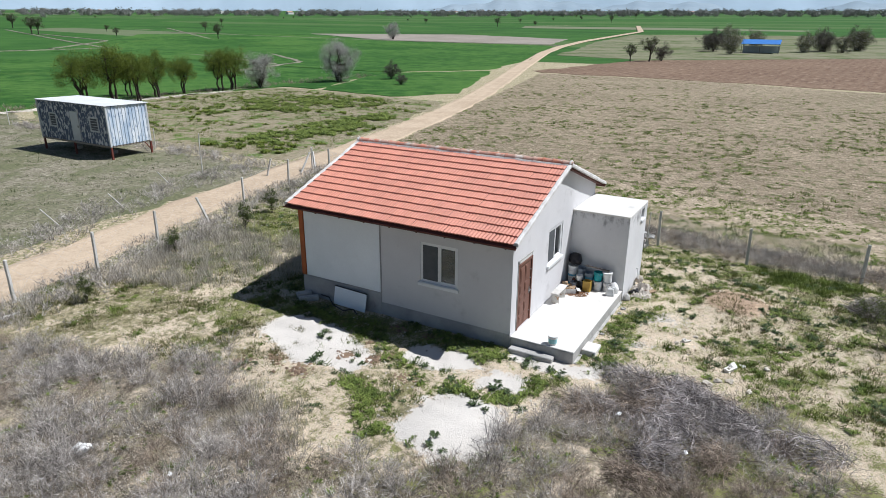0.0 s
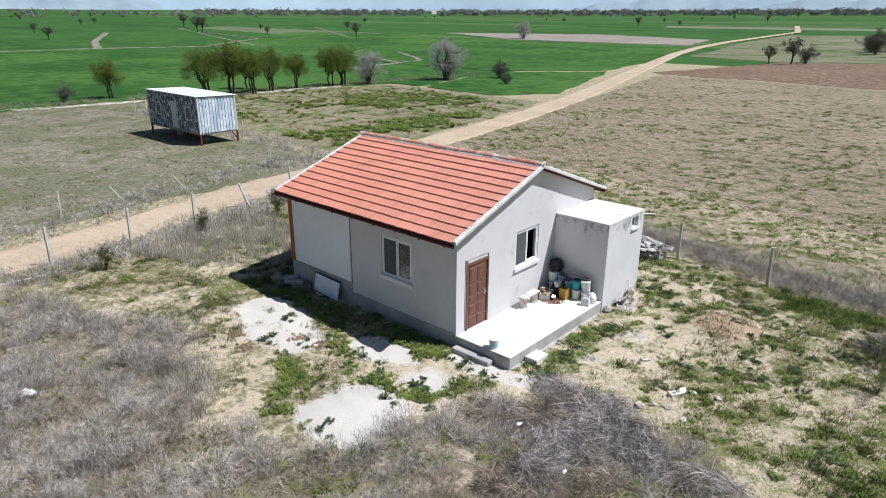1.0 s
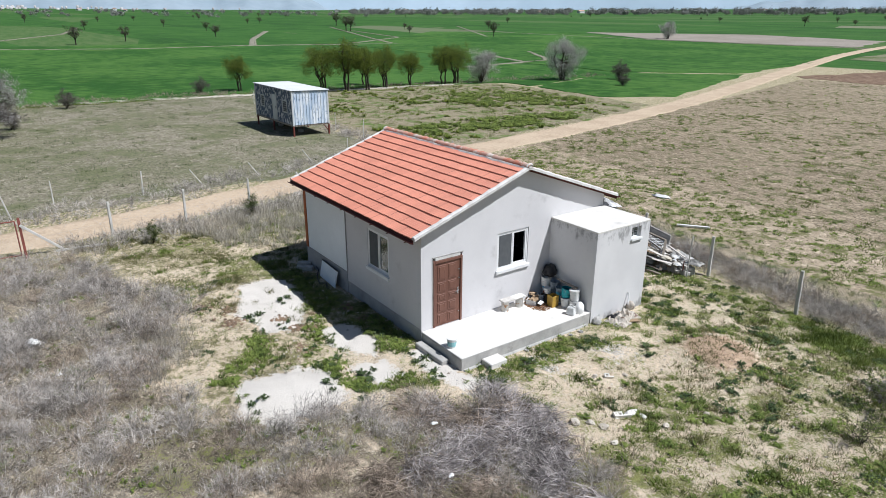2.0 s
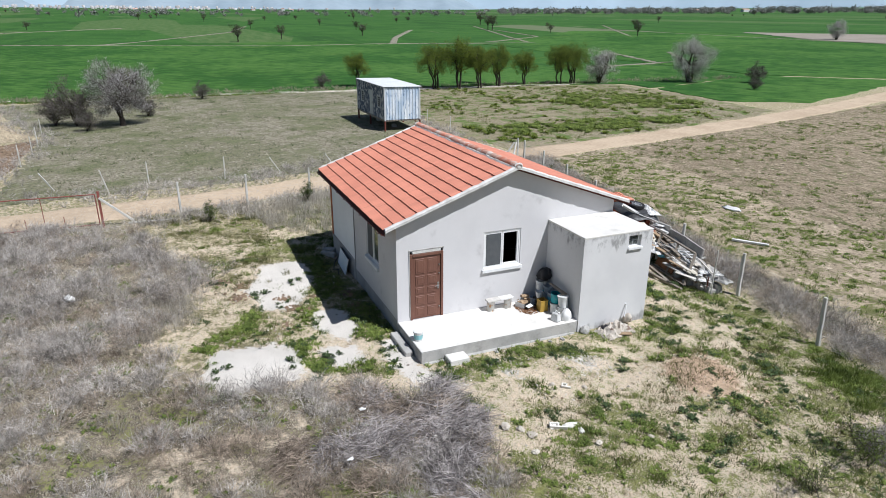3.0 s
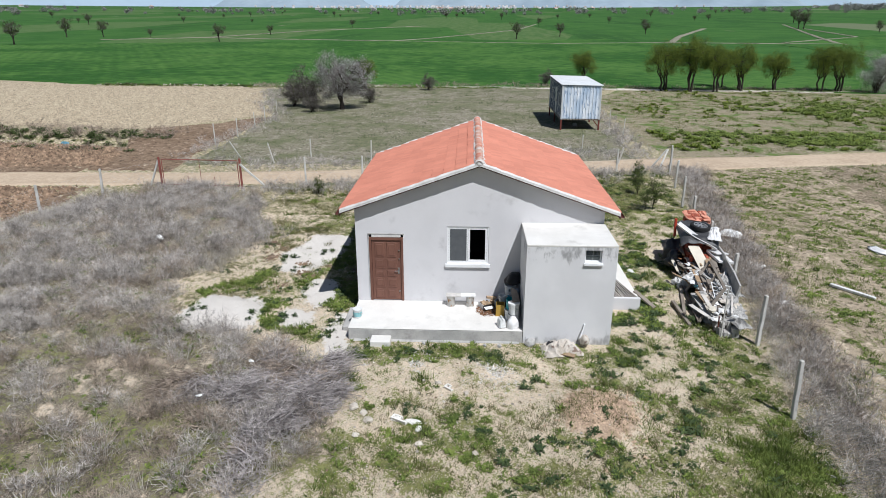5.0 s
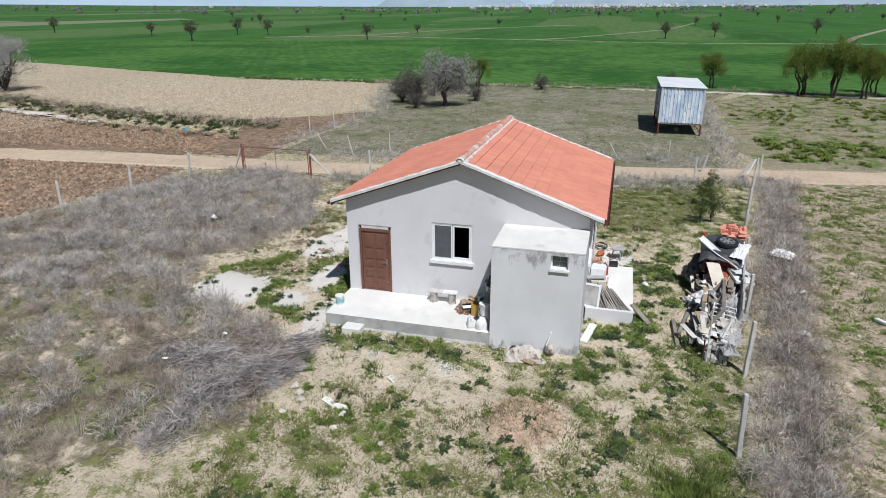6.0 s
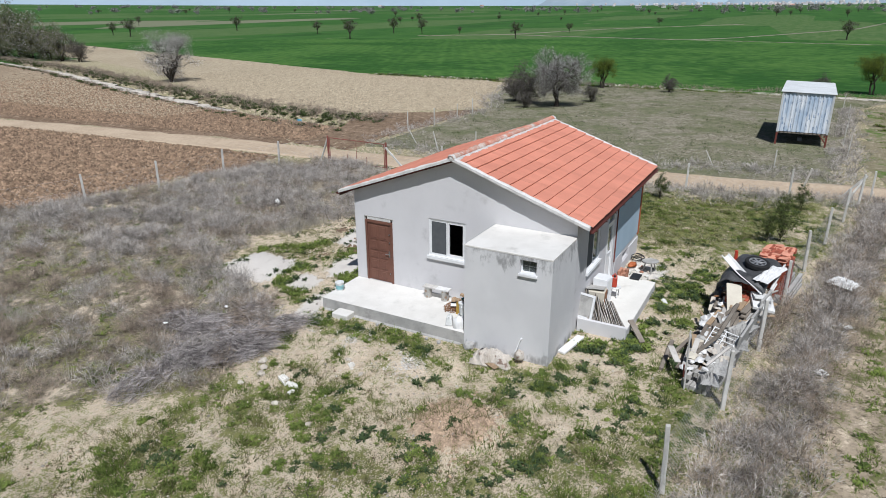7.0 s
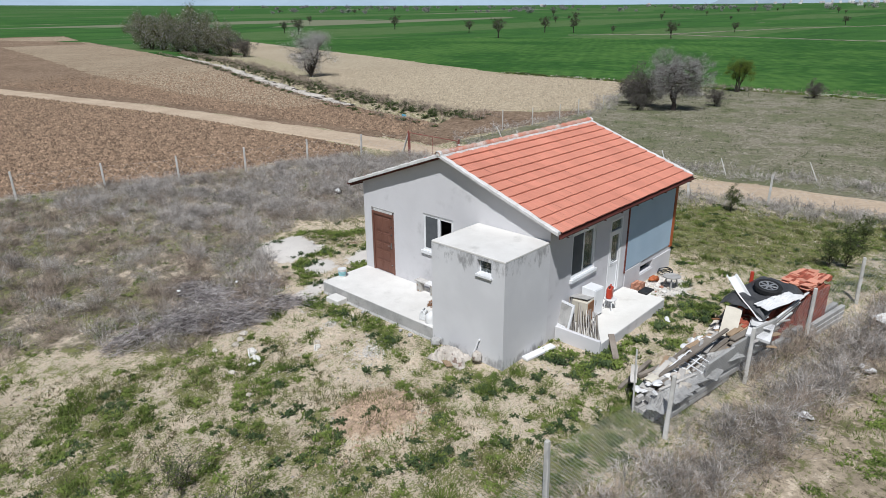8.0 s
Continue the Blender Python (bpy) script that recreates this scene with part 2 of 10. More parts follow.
M_LILAC = field_material("fallow_strip", (0.30, 0.265, 0.225), (0.25, 0.22, 0.18), scale=0.04, fine=3, vary=0.25, dist=0.1)
M_BALK = field_material("stony_balk", (0.27, 0.25, 0.195), (0.20, 0.19, 0.135), scale=0.3, fine=3, vary=0.35, dist=0.1)
M_STONEBED = field_material("pale_stones", (0.64, 0.58, 0.50), (0.44, 0.40, 0.34), scale=0.5, fine=3, vary=0.55, dist=0.1)
M_STUCCO = mat("grey_stucco", (0.62, 0.605, 0.605), (0.585, 0.57, 0.57), 0.7, 60, 0.07, 0.92, 0.25, 0.004, stain=((0.40, 0.385, 0.38), 1.3, 0.55, 0.85))
M_PLINTH = mat("bare_plinth", (0.40, 0.39, 0.385), (0.30, 0.295, 0.295), 1.1, 40, 0.12, 0.95, 0.4, 0.006, stain=((0.24, 0.235, 0.235), 2.0, 0.5, 0.8))


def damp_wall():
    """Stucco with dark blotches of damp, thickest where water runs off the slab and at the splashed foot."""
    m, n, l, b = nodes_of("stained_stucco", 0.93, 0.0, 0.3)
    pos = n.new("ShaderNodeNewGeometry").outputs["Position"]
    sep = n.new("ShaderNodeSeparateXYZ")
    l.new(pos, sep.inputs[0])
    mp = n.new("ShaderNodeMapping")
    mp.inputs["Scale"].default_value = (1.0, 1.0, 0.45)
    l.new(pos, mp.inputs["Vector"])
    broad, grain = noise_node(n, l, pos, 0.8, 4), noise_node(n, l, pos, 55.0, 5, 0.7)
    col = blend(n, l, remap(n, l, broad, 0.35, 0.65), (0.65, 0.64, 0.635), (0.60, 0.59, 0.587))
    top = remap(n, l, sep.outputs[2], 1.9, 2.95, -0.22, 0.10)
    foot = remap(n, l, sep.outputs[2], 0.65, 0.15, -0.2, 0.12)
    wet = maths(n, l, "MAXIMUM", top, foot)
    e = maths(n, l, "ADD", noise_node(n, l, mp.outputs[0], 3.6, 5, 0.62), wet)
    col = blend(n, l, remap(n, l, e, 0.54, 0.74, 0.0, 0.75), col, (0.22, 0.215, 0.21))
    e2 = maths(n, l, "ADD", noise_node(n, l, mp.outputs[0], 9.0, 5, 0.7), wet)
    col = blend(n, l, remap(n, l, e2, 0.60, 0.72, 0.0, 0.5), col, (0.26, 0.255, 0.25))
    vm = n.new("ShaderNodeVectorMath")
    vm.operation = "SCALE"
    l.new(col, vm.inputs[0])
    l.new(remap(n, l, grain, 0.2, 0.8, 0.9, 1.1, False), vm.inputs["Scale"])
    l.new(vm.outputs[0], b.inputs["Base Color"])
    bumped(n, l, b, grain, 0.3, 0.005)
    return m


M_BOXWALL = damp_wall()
M_CONCRETE = mat("pale_concrete", (0.69, 0.665, 0.62), (0.62, 0.595, 0.55), 1.0, 35, 0.08, 0.9, 0.25, 0.004, stain=((0.50, 0.48, 0.44), 1.6, 0.55, 0.8))
M_ROUGHCONC = mat("rough_concrete", (0.44, 0.425, 0.40), (0.34, 0.33, 0.31), 1.5, 30, 0.15, 0.95, 0.5, 0.008, stain=((0.25, 0.24, 0.225), 2.5, 0.5, 0.75))
M_POST = mat("fence_concrete", (0.60, 0.58, 0.54), (0.48, 0.46, 0.42), 2.0, 45, 0.12, 0.95, 0.4, 0.005, stain=((0.34, 0.33, 0.29), 4, 0.58, 0.75))
M_TILE = mat("clay_tile", (0.55, 0.218, 0.145), (0.49, 0.19, 0.126), 0.8, 55, 0.12, 0.5, 0.2, 0.003, spec=0.6, stain=((0.47, 0.175, 0.112), 2.2, 0.55, 0.8), objrand=0.06)
M_SPARETILE = mat("spare_clay_tile", (0.66, 0.30, 0.20), (0.58, 0.25, 0.165), 0.8, 55, 0.12, 0.6, 0.2, 0.003, spec=0.4, objrand=0.12)
M_TILES = mat("clay_tiles", (0.55, 0.218, 0.145), (0.49, 0.19, 0.126), 0.8, 55, 0.12, 0.5, 0.2, 0.003, spec=0.6, stain=((0.47, 0.175, 0.112), 2.2, 0.55, 0.8), island=0.06)
M_RIDGE = mat("ridge_tile", (0.52, 0.20, 0.13), (0.50, 0.36, 0.29), 1.6, 40, 0.15, 0.9, 0.3, 0.004, stain=((0.60, 0.55, 0.50), 2.6, 0.48, 0.66), objrand=0.12)
M_MORTAR = mat("white_mortar", (0.66, 0.64, 0.61), (0.52, 0.50, 0.47), 3.0, 40, 0.12, 0.95, 0.5, 0.006, stain=((0.36, 0.34, 0.32), 5, 0.6, 0.8))
M_FASCIA = mat("red_brown_paint", (0.10, 0.030, 0.023), (0.075, 0.024, 0.018), 2, 30, 0.15, 0.6, 0.1, 0.002)
M_ORANGE = mat("orange_paint", (0.42, 0.115, 0.035), (0.33, 0.09, 0.03), 2, 30, 0.15, 0.6, 0.15, 0.002, stain=((0.22, 0.08, 0.04), 4, 0.6, 0.8))
M_WHITEPANEL = mat("white_panel", (0.80, 0.83, 0.85), (0.75, 0.78, 0.80), 0.7, 25, 0.04, 0.6, 0.08, 0.002)
M_BLUEPANEL = mat("blue_panel", (0.40, 0.51, 0.60), (0.36, 0.47, 0.56), 0.7, 25, 0.05, 0.7, 0.1, 0.002)
M_PVC = mat("white_pvc", (0.78, 0.78, 0.78), (0.72, 0.72, 0.71), 2, 20, 0.03, 0.35, 0.0, spec=0.5)
M_SCREEN = mat("insect_screen", (0.10, 0.105, 0.11), (0.085, 0.09, 0.095), 4, 200, 0.15, 0.8, 0.1, 0.001)
M_GLASS = glass_material()
# Dark base colour carries the dimness of the rooms behind the windows.
M_DARK = mat("shaded_interior", (0.10, 0.095, 0.09), (0.07, 0.067, 0.062), 1, 10, 0.1, 0.95, 0.0)
M_DOOR = mat("brown_steel_door", (0.17, 0.075, 0.05), (0.14, 0.06, 0.04), 2.5, 50, 0.12, 0.6, 0.1, 0.002, spec=0.5, stretch=(1, 1, 0.2))
M_STEEL = mat("worn_steel", (0.42, 0.42, 0.42), (0.32, 0.32, 0.32), 4, 60, 0.12, 0.35, 0.1, 0.001, metal=0.9)
M_BLACK = mat("black_plastic", (0.018, 0.018, 0.019), (0.03, 0.03, 0.03), 4, 50, 0.2, 0.45, 0.1, 0.002)
M_GATE = mat("faded_red_paint", (0.27, 0.085, 0.068), (0.20, 0.066, 0.05), 3, 60, 0.25, 0.7, 0.2, 0.002, stain=((0.14, 0.06, 0.045), 5, 0.58, 0.75))
M_RUST = mat("rusty_red_steel", (0.17, 0.042, 0.03), (0.12, 0.04, 0.028), 3, 60, 0.25, 0.7, 0.2, 0.002, stain=((0.09, 0.045, 0.03), 5, 0.55, 0.75))
M_CABIN = mat("peeling_paint", (0.74, 0.76, 0.78), (0.40, 0.49, 0.60), 0.7, 30, 0.1, 0.55, 0.15, 0.003, stain=((0.24, 0.32, 0.44), 3.4, 0.57, 0.60), stretch=(2.2, 2.2, 0.55))
M_CABINBLUE = mat("peeling_blue_paint", (0.10, 0.13, 0.19), (0.075, 0.10, 0.15), 1.0, 30, 0.12, 0.6, 0.15, 0.003, stain=((0.55, 0.56, 0.57), 3.4, 0.51, 0.55), stretch=(1.4, 1.4, 0.7))
M_CABINROOF = mat("galvanised_roof", (0.54, 0.555, 0.56), (0.48, 0.49, 0.49), 0.8, 20, 0.08, 0.5, 0.1, 0.002, stain=((0.42, 0.41, 0.38), 1.5, 0.6, 0.8))
M_BARK = mat("grey_bark", (0.06, 0.048, 0.04), (0.04, 0.032, 0.027), 4, 40, 0.3, 0.95, 0.6, 0.01)
M_LEAF = leafy("young_leaves", (0.036, 0.066, 0.009), (0.21, 0.255, 0.042), 0.7, 0.22)
M_LEAFDARK = leafy("dark_leaves", (0.045, 0.07, 0.02), (0.10, 0.12, 0.045))
M_TWIG = leafy("grey_twigs", (0.045, 0.038, 0.033), (0.20, 0.178, 0.162), 0.9, 0.05)
M_BLOSSOM = leafy("white_blossom", (0.50, 0.47, 0.45), (0.72, 0.68, 0.67), 0.8, 0.3)
M_BRUSH = leafy("dry_grey_brush", (0.07, 0.06, 0.05), (0.79, 0.725, 0.66), 0.95, 0.14)
M_HEAP = leafy("bleached_branches", (0.06, 0.05, 0.046), (0.60, 0.545, 0.52), 0.95, 0.05)
M_BRUSHBROWN = leafy("dry_brown_brush", (0.06, 0.047, 0.036), (0.62, 0.505, 0.40), 0.95, 0.22)
M_STRAW = leafy("straw_blades", (0.30, 0.27, 0.215), (0.62, 0.575, 0.49), 0.9, 0.3)
M_WEED = leafy("green_weeds", (0.038, 0.064, 0.014), (0.255, 0.315, 0.075), 0.7, 0.2)
M_OLIVE = leafy("olive_grass", (0.075, 0.078, 0.03), (0.265, 0.25, 0.11), 0.8, 0.15)
M_WEEDBLUE = leafy("dark_weeds", (0.026, 0.048, 0.018), (0.10, 0.135, 0.055), 0.7, 0.2)
# Distance haze is put into the mountains' colour: pale blue plus a faint glow.
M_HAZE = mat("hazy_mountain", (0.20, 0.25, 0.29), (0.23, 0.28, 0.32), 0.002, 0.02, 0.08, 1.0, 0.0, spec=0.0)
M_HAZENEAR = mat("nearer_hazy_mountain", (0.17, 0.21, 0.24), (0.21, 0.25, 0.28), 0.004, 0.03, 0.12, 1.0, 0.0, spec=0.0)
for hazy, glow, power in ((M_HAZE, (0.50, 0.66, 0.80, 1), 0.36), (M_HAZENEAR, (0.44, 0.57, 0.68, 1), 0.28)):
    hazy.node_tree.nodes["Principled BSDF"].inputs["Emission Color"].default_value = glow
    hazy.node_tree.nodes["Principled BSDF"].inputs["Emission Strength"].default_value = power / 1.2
M_PETAL = leafy("faded_petals", (0.36, 0.335, 0.32), (0.84, 0.81, 0.79), 0.8, 0.15)
# Grey and pale because distance haze is mixed into the colour.
M_FARTREE = leafy("haze_greyed_treetops", (0.17, 0.175, 0.155), (0.28, 0.275, 0.255), 0.95, 0.1)


# ---- building helpers ----
def empty(name, x=0.0, y=0.0, z=0.0, label="", category="", group="", kind="", rz=0.0):
    e = new(name)
    e.empty_display_size = 0.2
    e.matrix_world = pose(x, y, z, 0, 0, rz)
    return tagged(e, label, category, group, kind)


def part(name, bm, material, parent=None, label="", kind=""):
    me = bpy.data.meshes.new(name)
    bm.to_mesh(me)
    bm.free()
    me.materials.append(material)
    ob = new(name, me)
    ob.parent = parent
    return tagged(ob, label, "", "", kind)


def array_mesh(name, verts, tris, material, parent=None, label="", category="", kind=""):
    """A mesh straight from arrays of corners and triangles."""
    verts, tris = np.asarray(verts, dtype=np.float32), np.asarray(tris, dtype=np.int32)
    me = bpy.data.meshes.new(name)
    me.vertices.add(len(verts))
    me.vertices.foreach_set("co", verts.ravel())
    me.loops.add(tris.size)
    me.loops.foreach_set("vertex_index", tris.ravel())
    me.polygons.add(len(tris))
    k = tris.shape[1]
    me.polygons.foreach_set("loop_start", np.arange(0, tris.size, k, dtype=np.int32))
    me.update(calc_edges=True)
    me.validate()
    me.materials.append(material)
    ob = new(name, me)
    ob.parent = parent
    return tagged(ob, label, category, "", kind)


def block(bm, x0, x1, y0, y1, z0, z1, m=None, bevel=0.0):
    """A box between the given sides, its edges eased."""
    r = bmesh.ops.create_cube(bm, size=1.0, matrix=Matrix.LocRotScale(((x0 + x1) / 2, (y0 + y1) / 2, (z0 + z1) / 2), None, (abs(x1 - x0), abs(y1 - y0), abs(z1 - z0))))
    vs = r["verts"]
    if bevel:
        es = list({e for v in vs for e in v.link_edges})
        out = bmesh.ops.bevel(bm, geom=es, offset=bevel, segments=1, affect="EDGES")
        vs = list({v for f in out["faces"] for v in f.verts} | {v for v in vs if v.is_valid})
    if m is not None:
        bmesh.ops.transform(bm, matrix=m, verts=[v for v in vs if v.is_valid])
    return bm


def box(name, x0, x1, y0, y1, z0, z1, material, parent=None, label="", bevel=0.006, m=None):
    return part(name, block(bmesh.new(), x0, x1, y0, y1, z0, z1, m, bevel), material, parent, label)


def tube(bm, a, b, r0, r1=None, n=8, caps=True):
    """A round bar from a to b."""
    a, b = Vector(a), Vector(b)
    d = b - a
    q = d.to_track_quat("Z", "Y").to_matrix().to_4x4()
    bmesh.ops.create_cone(bm, cap_ends=caps, segments=n, radius1=r0, radius2=r0 if r1 is None else r1, depth=d.length, matrix=Matrix.Translation((a + b) / 2) @ q)
    return bm


def lathe(bm, profile, n=20, m=None):
    """A round body from (radius, height) pairs."""
    rings = []
    for r, z in profile:
        rings.append([bm.verts.new((r * math.cos(2 * math.pi * i / n), r * math.sin(2 * math.pi * i / n), z)) for i in range(n)])
    for a, b in zip(rings, rings[1:]):
        for i in range(n):
            bm.faces.new((a[i], a[(i + 1) % n], b[(i + 1) % n], b[i]))
    bm.faces.new(rings[0][::-1])
    bm.faces.new(rings[-1])
    if m is not None:
        bmesh.ops.transform(bm, matrix=m, verts=[v for r in rings for v in r])
    return bm


def beam(bm, a, b, w, h, m=None):
    """A squared bar of w by h from a to b."""
    a, b = Vector(a), Vector(b)
    d = b - a
    q = d.to_track_quat("X", "Z").to_matrix().to_4x4()
    mm = Matrix.Translation((a + b) / 2) @ q
    if m is not None:
        mm = m @ mm
    return block(bm, -d.length / 2, d.length / 2, -w / 2, w / 2, -h / 2, h / 2, mm, min(w, h) * 0.08)


def holed_wall(name, axis, at, thick, u0, u1, z0, z1, holes, material, parent, label=""):
    """An upright wall at `at` along the given axis, thick inwards, with openings (u0, u1, z0, z1) through it."""
    us = sorted({u0, u1, *[v for h in holes for v in h[:2]]})
    zs = sorted({z0, z1, *[v for h in holes for v in h[2:]]})
    bm, vs = bmesh.new(), {}

    def v(i, j, k):
        if (i, j, k) not in vs:
            p = (at + k * thick, us[i], zs[j]) if axis == "x" else (us[i], at + k * thick, zs[j])
            vs[i, j, k] = bm.verts.new(p)
        return vs[i, j, k]

    def solid(i, j):
        if not (0 <= i < len(us) - 1 and 0 <= j < len(zs) - 1):
            return False
        cu, cz = (us[i] + us[i + 1]) / 2, (zs[j] + zs[j + 1]) / 2
        return not any(h[0] < cu < h[1] and h[2] < cz < h[3] for h in holes)
    for i in range(len(us) - 1):
        for j in range(len(zs) - 1):
            if not solid(i, j):
                continue
            for k in (0, 1):
                bm.faces.new((v(i, j, k), v(i + 1, j, k), v(i + 1, j + 1, k), v(i, j + 1, k)))
            for di, dj, a, b in ((-1, 0, (i, j), (i, j + 1)), (1, 0, (i + 1, j), (i + 1, j + 1)), (0, -1, (i, j), (i + 1, j)), (0, 1, (i, j + 1), (i + 1, j + 1))):
                if not solid(i + di, j + dj):
                    bm.faces.new((v(*a, 0), v(*b, 0), v(*b, 1), v(*a, 1)))
    bmesh.ops.recalc_face_normals(bm, faces=bm.faces)
    return part(name, bm, material, parent, label)


def inside(poly, x, y):
    """Which points lie inside a polygon."""
    p = np.asarray(poly, dtype=float)
    r = np.zeros(np.shape(x), dtype=bool)
    j = len(p) - 1
    for i in range(len(p)):
        c = ((p[i, 1] > y) != (p[j, 1] > y)) & (x < (p[j, 0] - p[i, 0]) * (y - p[i, 1]) / (p[j, 1] - p[i, 1] + 1e-12) + p[i, 0])
        r ^= c
        j = i
    return r


def reach(line, x, y):
    """How far points lie from a line of corners."""
    best = np.full(np.shape(x), 1e9)
    for (ax, ay), (bx, by) in zip(line, line[1:]):
        dx, dy = bx - ax, by - ay
        t = np.clip(((x - ax) * dx + (y - ay) * dy) / (dx * dx + dy * dy), 0, 1)
        best = np.minimum(best, np.hypot(x - ax - t * dx, y - ay - t * dy))
    return best


def soft_poly(poly, x, y, w):
    """1 inside a polygon, falling to 0 across its edge."""
    d = reach(list(poly) + [poly[0]], x, y)
    return np.clip(0.5 + np.where(inside(poly, x, y), d, -d) / (2 * w), 0, 1)


def waves(x, y, s, seed):
    """A smooth uneven field of about -1 to 1, with bumps about s metres across."""
    rs = np.random.RandomState(seed)
    z = np.zeros(np.shape(x))
    for k in range(7):
        a, f, p = rs.uniform(0, 6.28), rs.uniform(0.6, 1.9) * 3.14 / s, rs.uniform(0, 6.28)
        z = z + np.sin((x * math.cos(a) + y * math.sin(a)) * f + p + 1.3 * np.sin((y * math.cos(a) - x * math.sin(a)) * f * 0.7 + p * 2))
    return z / 3.2


# ---- the lie of the land ----
ROAD_LINE = [(-6.32, -121.7), (-12.08, -78.4), (-17.3, -50.8), (-20.8, -29.32), (-22.27, -12.6), (-23.18, -3.05), (-23.28, 2.45), (-23.29, 7.95), (-24.15, 13.77), (-25.4, 17.01), (-26.37, 20.59), (-27.1, 25.27), (-27.95, 31.67), (-29.83, 42.8), (-33.3, 59.4), (-37.29, 74.6), (-44.6, 98), (-55.5, 131.7), (-73.5, 189.8), (-85.5, 236.4), (-91.2, 280.7), (-98, 409), (-131, 535.3)]
YARD = [(-22.03, 1.56), (-19.58, 0.39), (-11.99, -1.23), (-4.78, -3.7), (6.57, -7.25), (22.38, -11.44), (26, 20), (13.95, 24.66), (2.5, 26.57), (-5.09, 27.66), (-15.34, 29.33), (-26.35, 31.33), (-23.24, 17.01), (-22.43, 10.96)]
BRUSH = [(-21.7, 3.8), (-19.6, 8.6), (-15.4, 10.4), (-13.2, 11.4), (-10.4, 10.2), (-8, 9.5), (-5.8, 10.4), (-4.9, 13.2), (-3.2, 15.2), (-1.4, 16.4), (0.7, 16.7), (1.8, 15.0), (4.5, 12.8), (9, 10), (16, 6), (20, -10), (6, -7), (-5.3, -3.4), (-12.4, -0.9), (-19.9, 0.9)]
DITCH_LINE = [(-32.89, -3.17), (-34.7, -14.22), (-36.5, -23.21), (-42.2, -42.2), (-55.5, -81.2), (-67.5, -128)]
PALE = [
    [(-13.57, 13.21), (-13.5, 14.51), (-11.9, 14.91), (-10.48, 14.21), (-9.26, 13.62), (-9.44, 12.62), (-11.23, 12.31)],
    [(-7.13, 10.93), (-7.16, 12.62), (-6.47, 13.22), (-5.28, 13.13), (-4.88, 12.43), (-4.87, 11.34), (-5.74, 10.54)],
    [(-6.48, 13.62), (-6.29, 14.72), (-5.2, 14.82), (-5.09, 13.82)],
    [(-8.87, 13.92), (-8.89, 14.92), (-7.3, 15.22), (-6.49, 14.62), (-7.48, 13.92)],
    [(-13.7, 23.6), (-12.9, 24.7), (-11.9, 24.85), (-11.1, 23.9), (-11.3, 23.45)],
    [(-6.3, 15.42), (-6.21, 16.03), (-4.22, 16.03), (-3.82, 16.63), (-3.61, 15.63), (-4.9, 15.22)],
]


def lie(x, y):
    """Height of the ground."""
    x, y = np.asarray(x, dtype=float), np.asarray(y, dtype=float)
    z = 0.10 * soft_poly(YARD, x, y, 0.8)
    near = np.clip(1 - (np.hypot(x + 8, y - 16) - 26) / 12, 0, 1) * soft_poly(YARD, x, y, 1.2)
    z = z + 0.035 * waves(x, y, 2.2, 1) * near + 0.018 * waves(x, y, 0.7, 2) * near
    flat = np.clip(np.maximum(np.maximum(-14.8 - x, x + 3.9), np.maximum(15.4 - y, y - 25.3)) / 0.8, 0, 1)
    z = 0.10 * (1 - flat) + z * flat
    z = z + 0.30 * np.exp(-((x + 1.2) ** 2 / 0.9 + (y - 22.5) ** 2 / 0.8))
    z = z + 0.16 * np.exp(-((x + 6.4) ** 2 / 1.5 + (y - 11.7) ** 2 / 1.0)) * flat
    z = z - 0.06 * np.clip(1 - reach(ROAD_LINE, x, y) / 1.8, 0, 1)
    z = z - 0.7 * np.clip(1 - reach(DITCH_LINE, x, y) / 2.6, 0, 1)
    r = np.hypot(x, y) + 1e-6
    return z + (0.0131 + 0.0055 * (y / r) ** 2) * np.maximum(0, r - 250)


def axis_steps(lo, hi, step, reach_to, grow=1.12):
    mid = list(np.arange(lo, hi + 1e-6, step))
    out, d, v = [], step, hi
    while v < reach_to:
        d *= grow
        v += d
        out.append(v)
    low, d, v = [], step, lo
    while v > -reach_to:
        d *= grow
        v -= d
        low.append(v)
    return np.array(low[::-1] + mid + out)


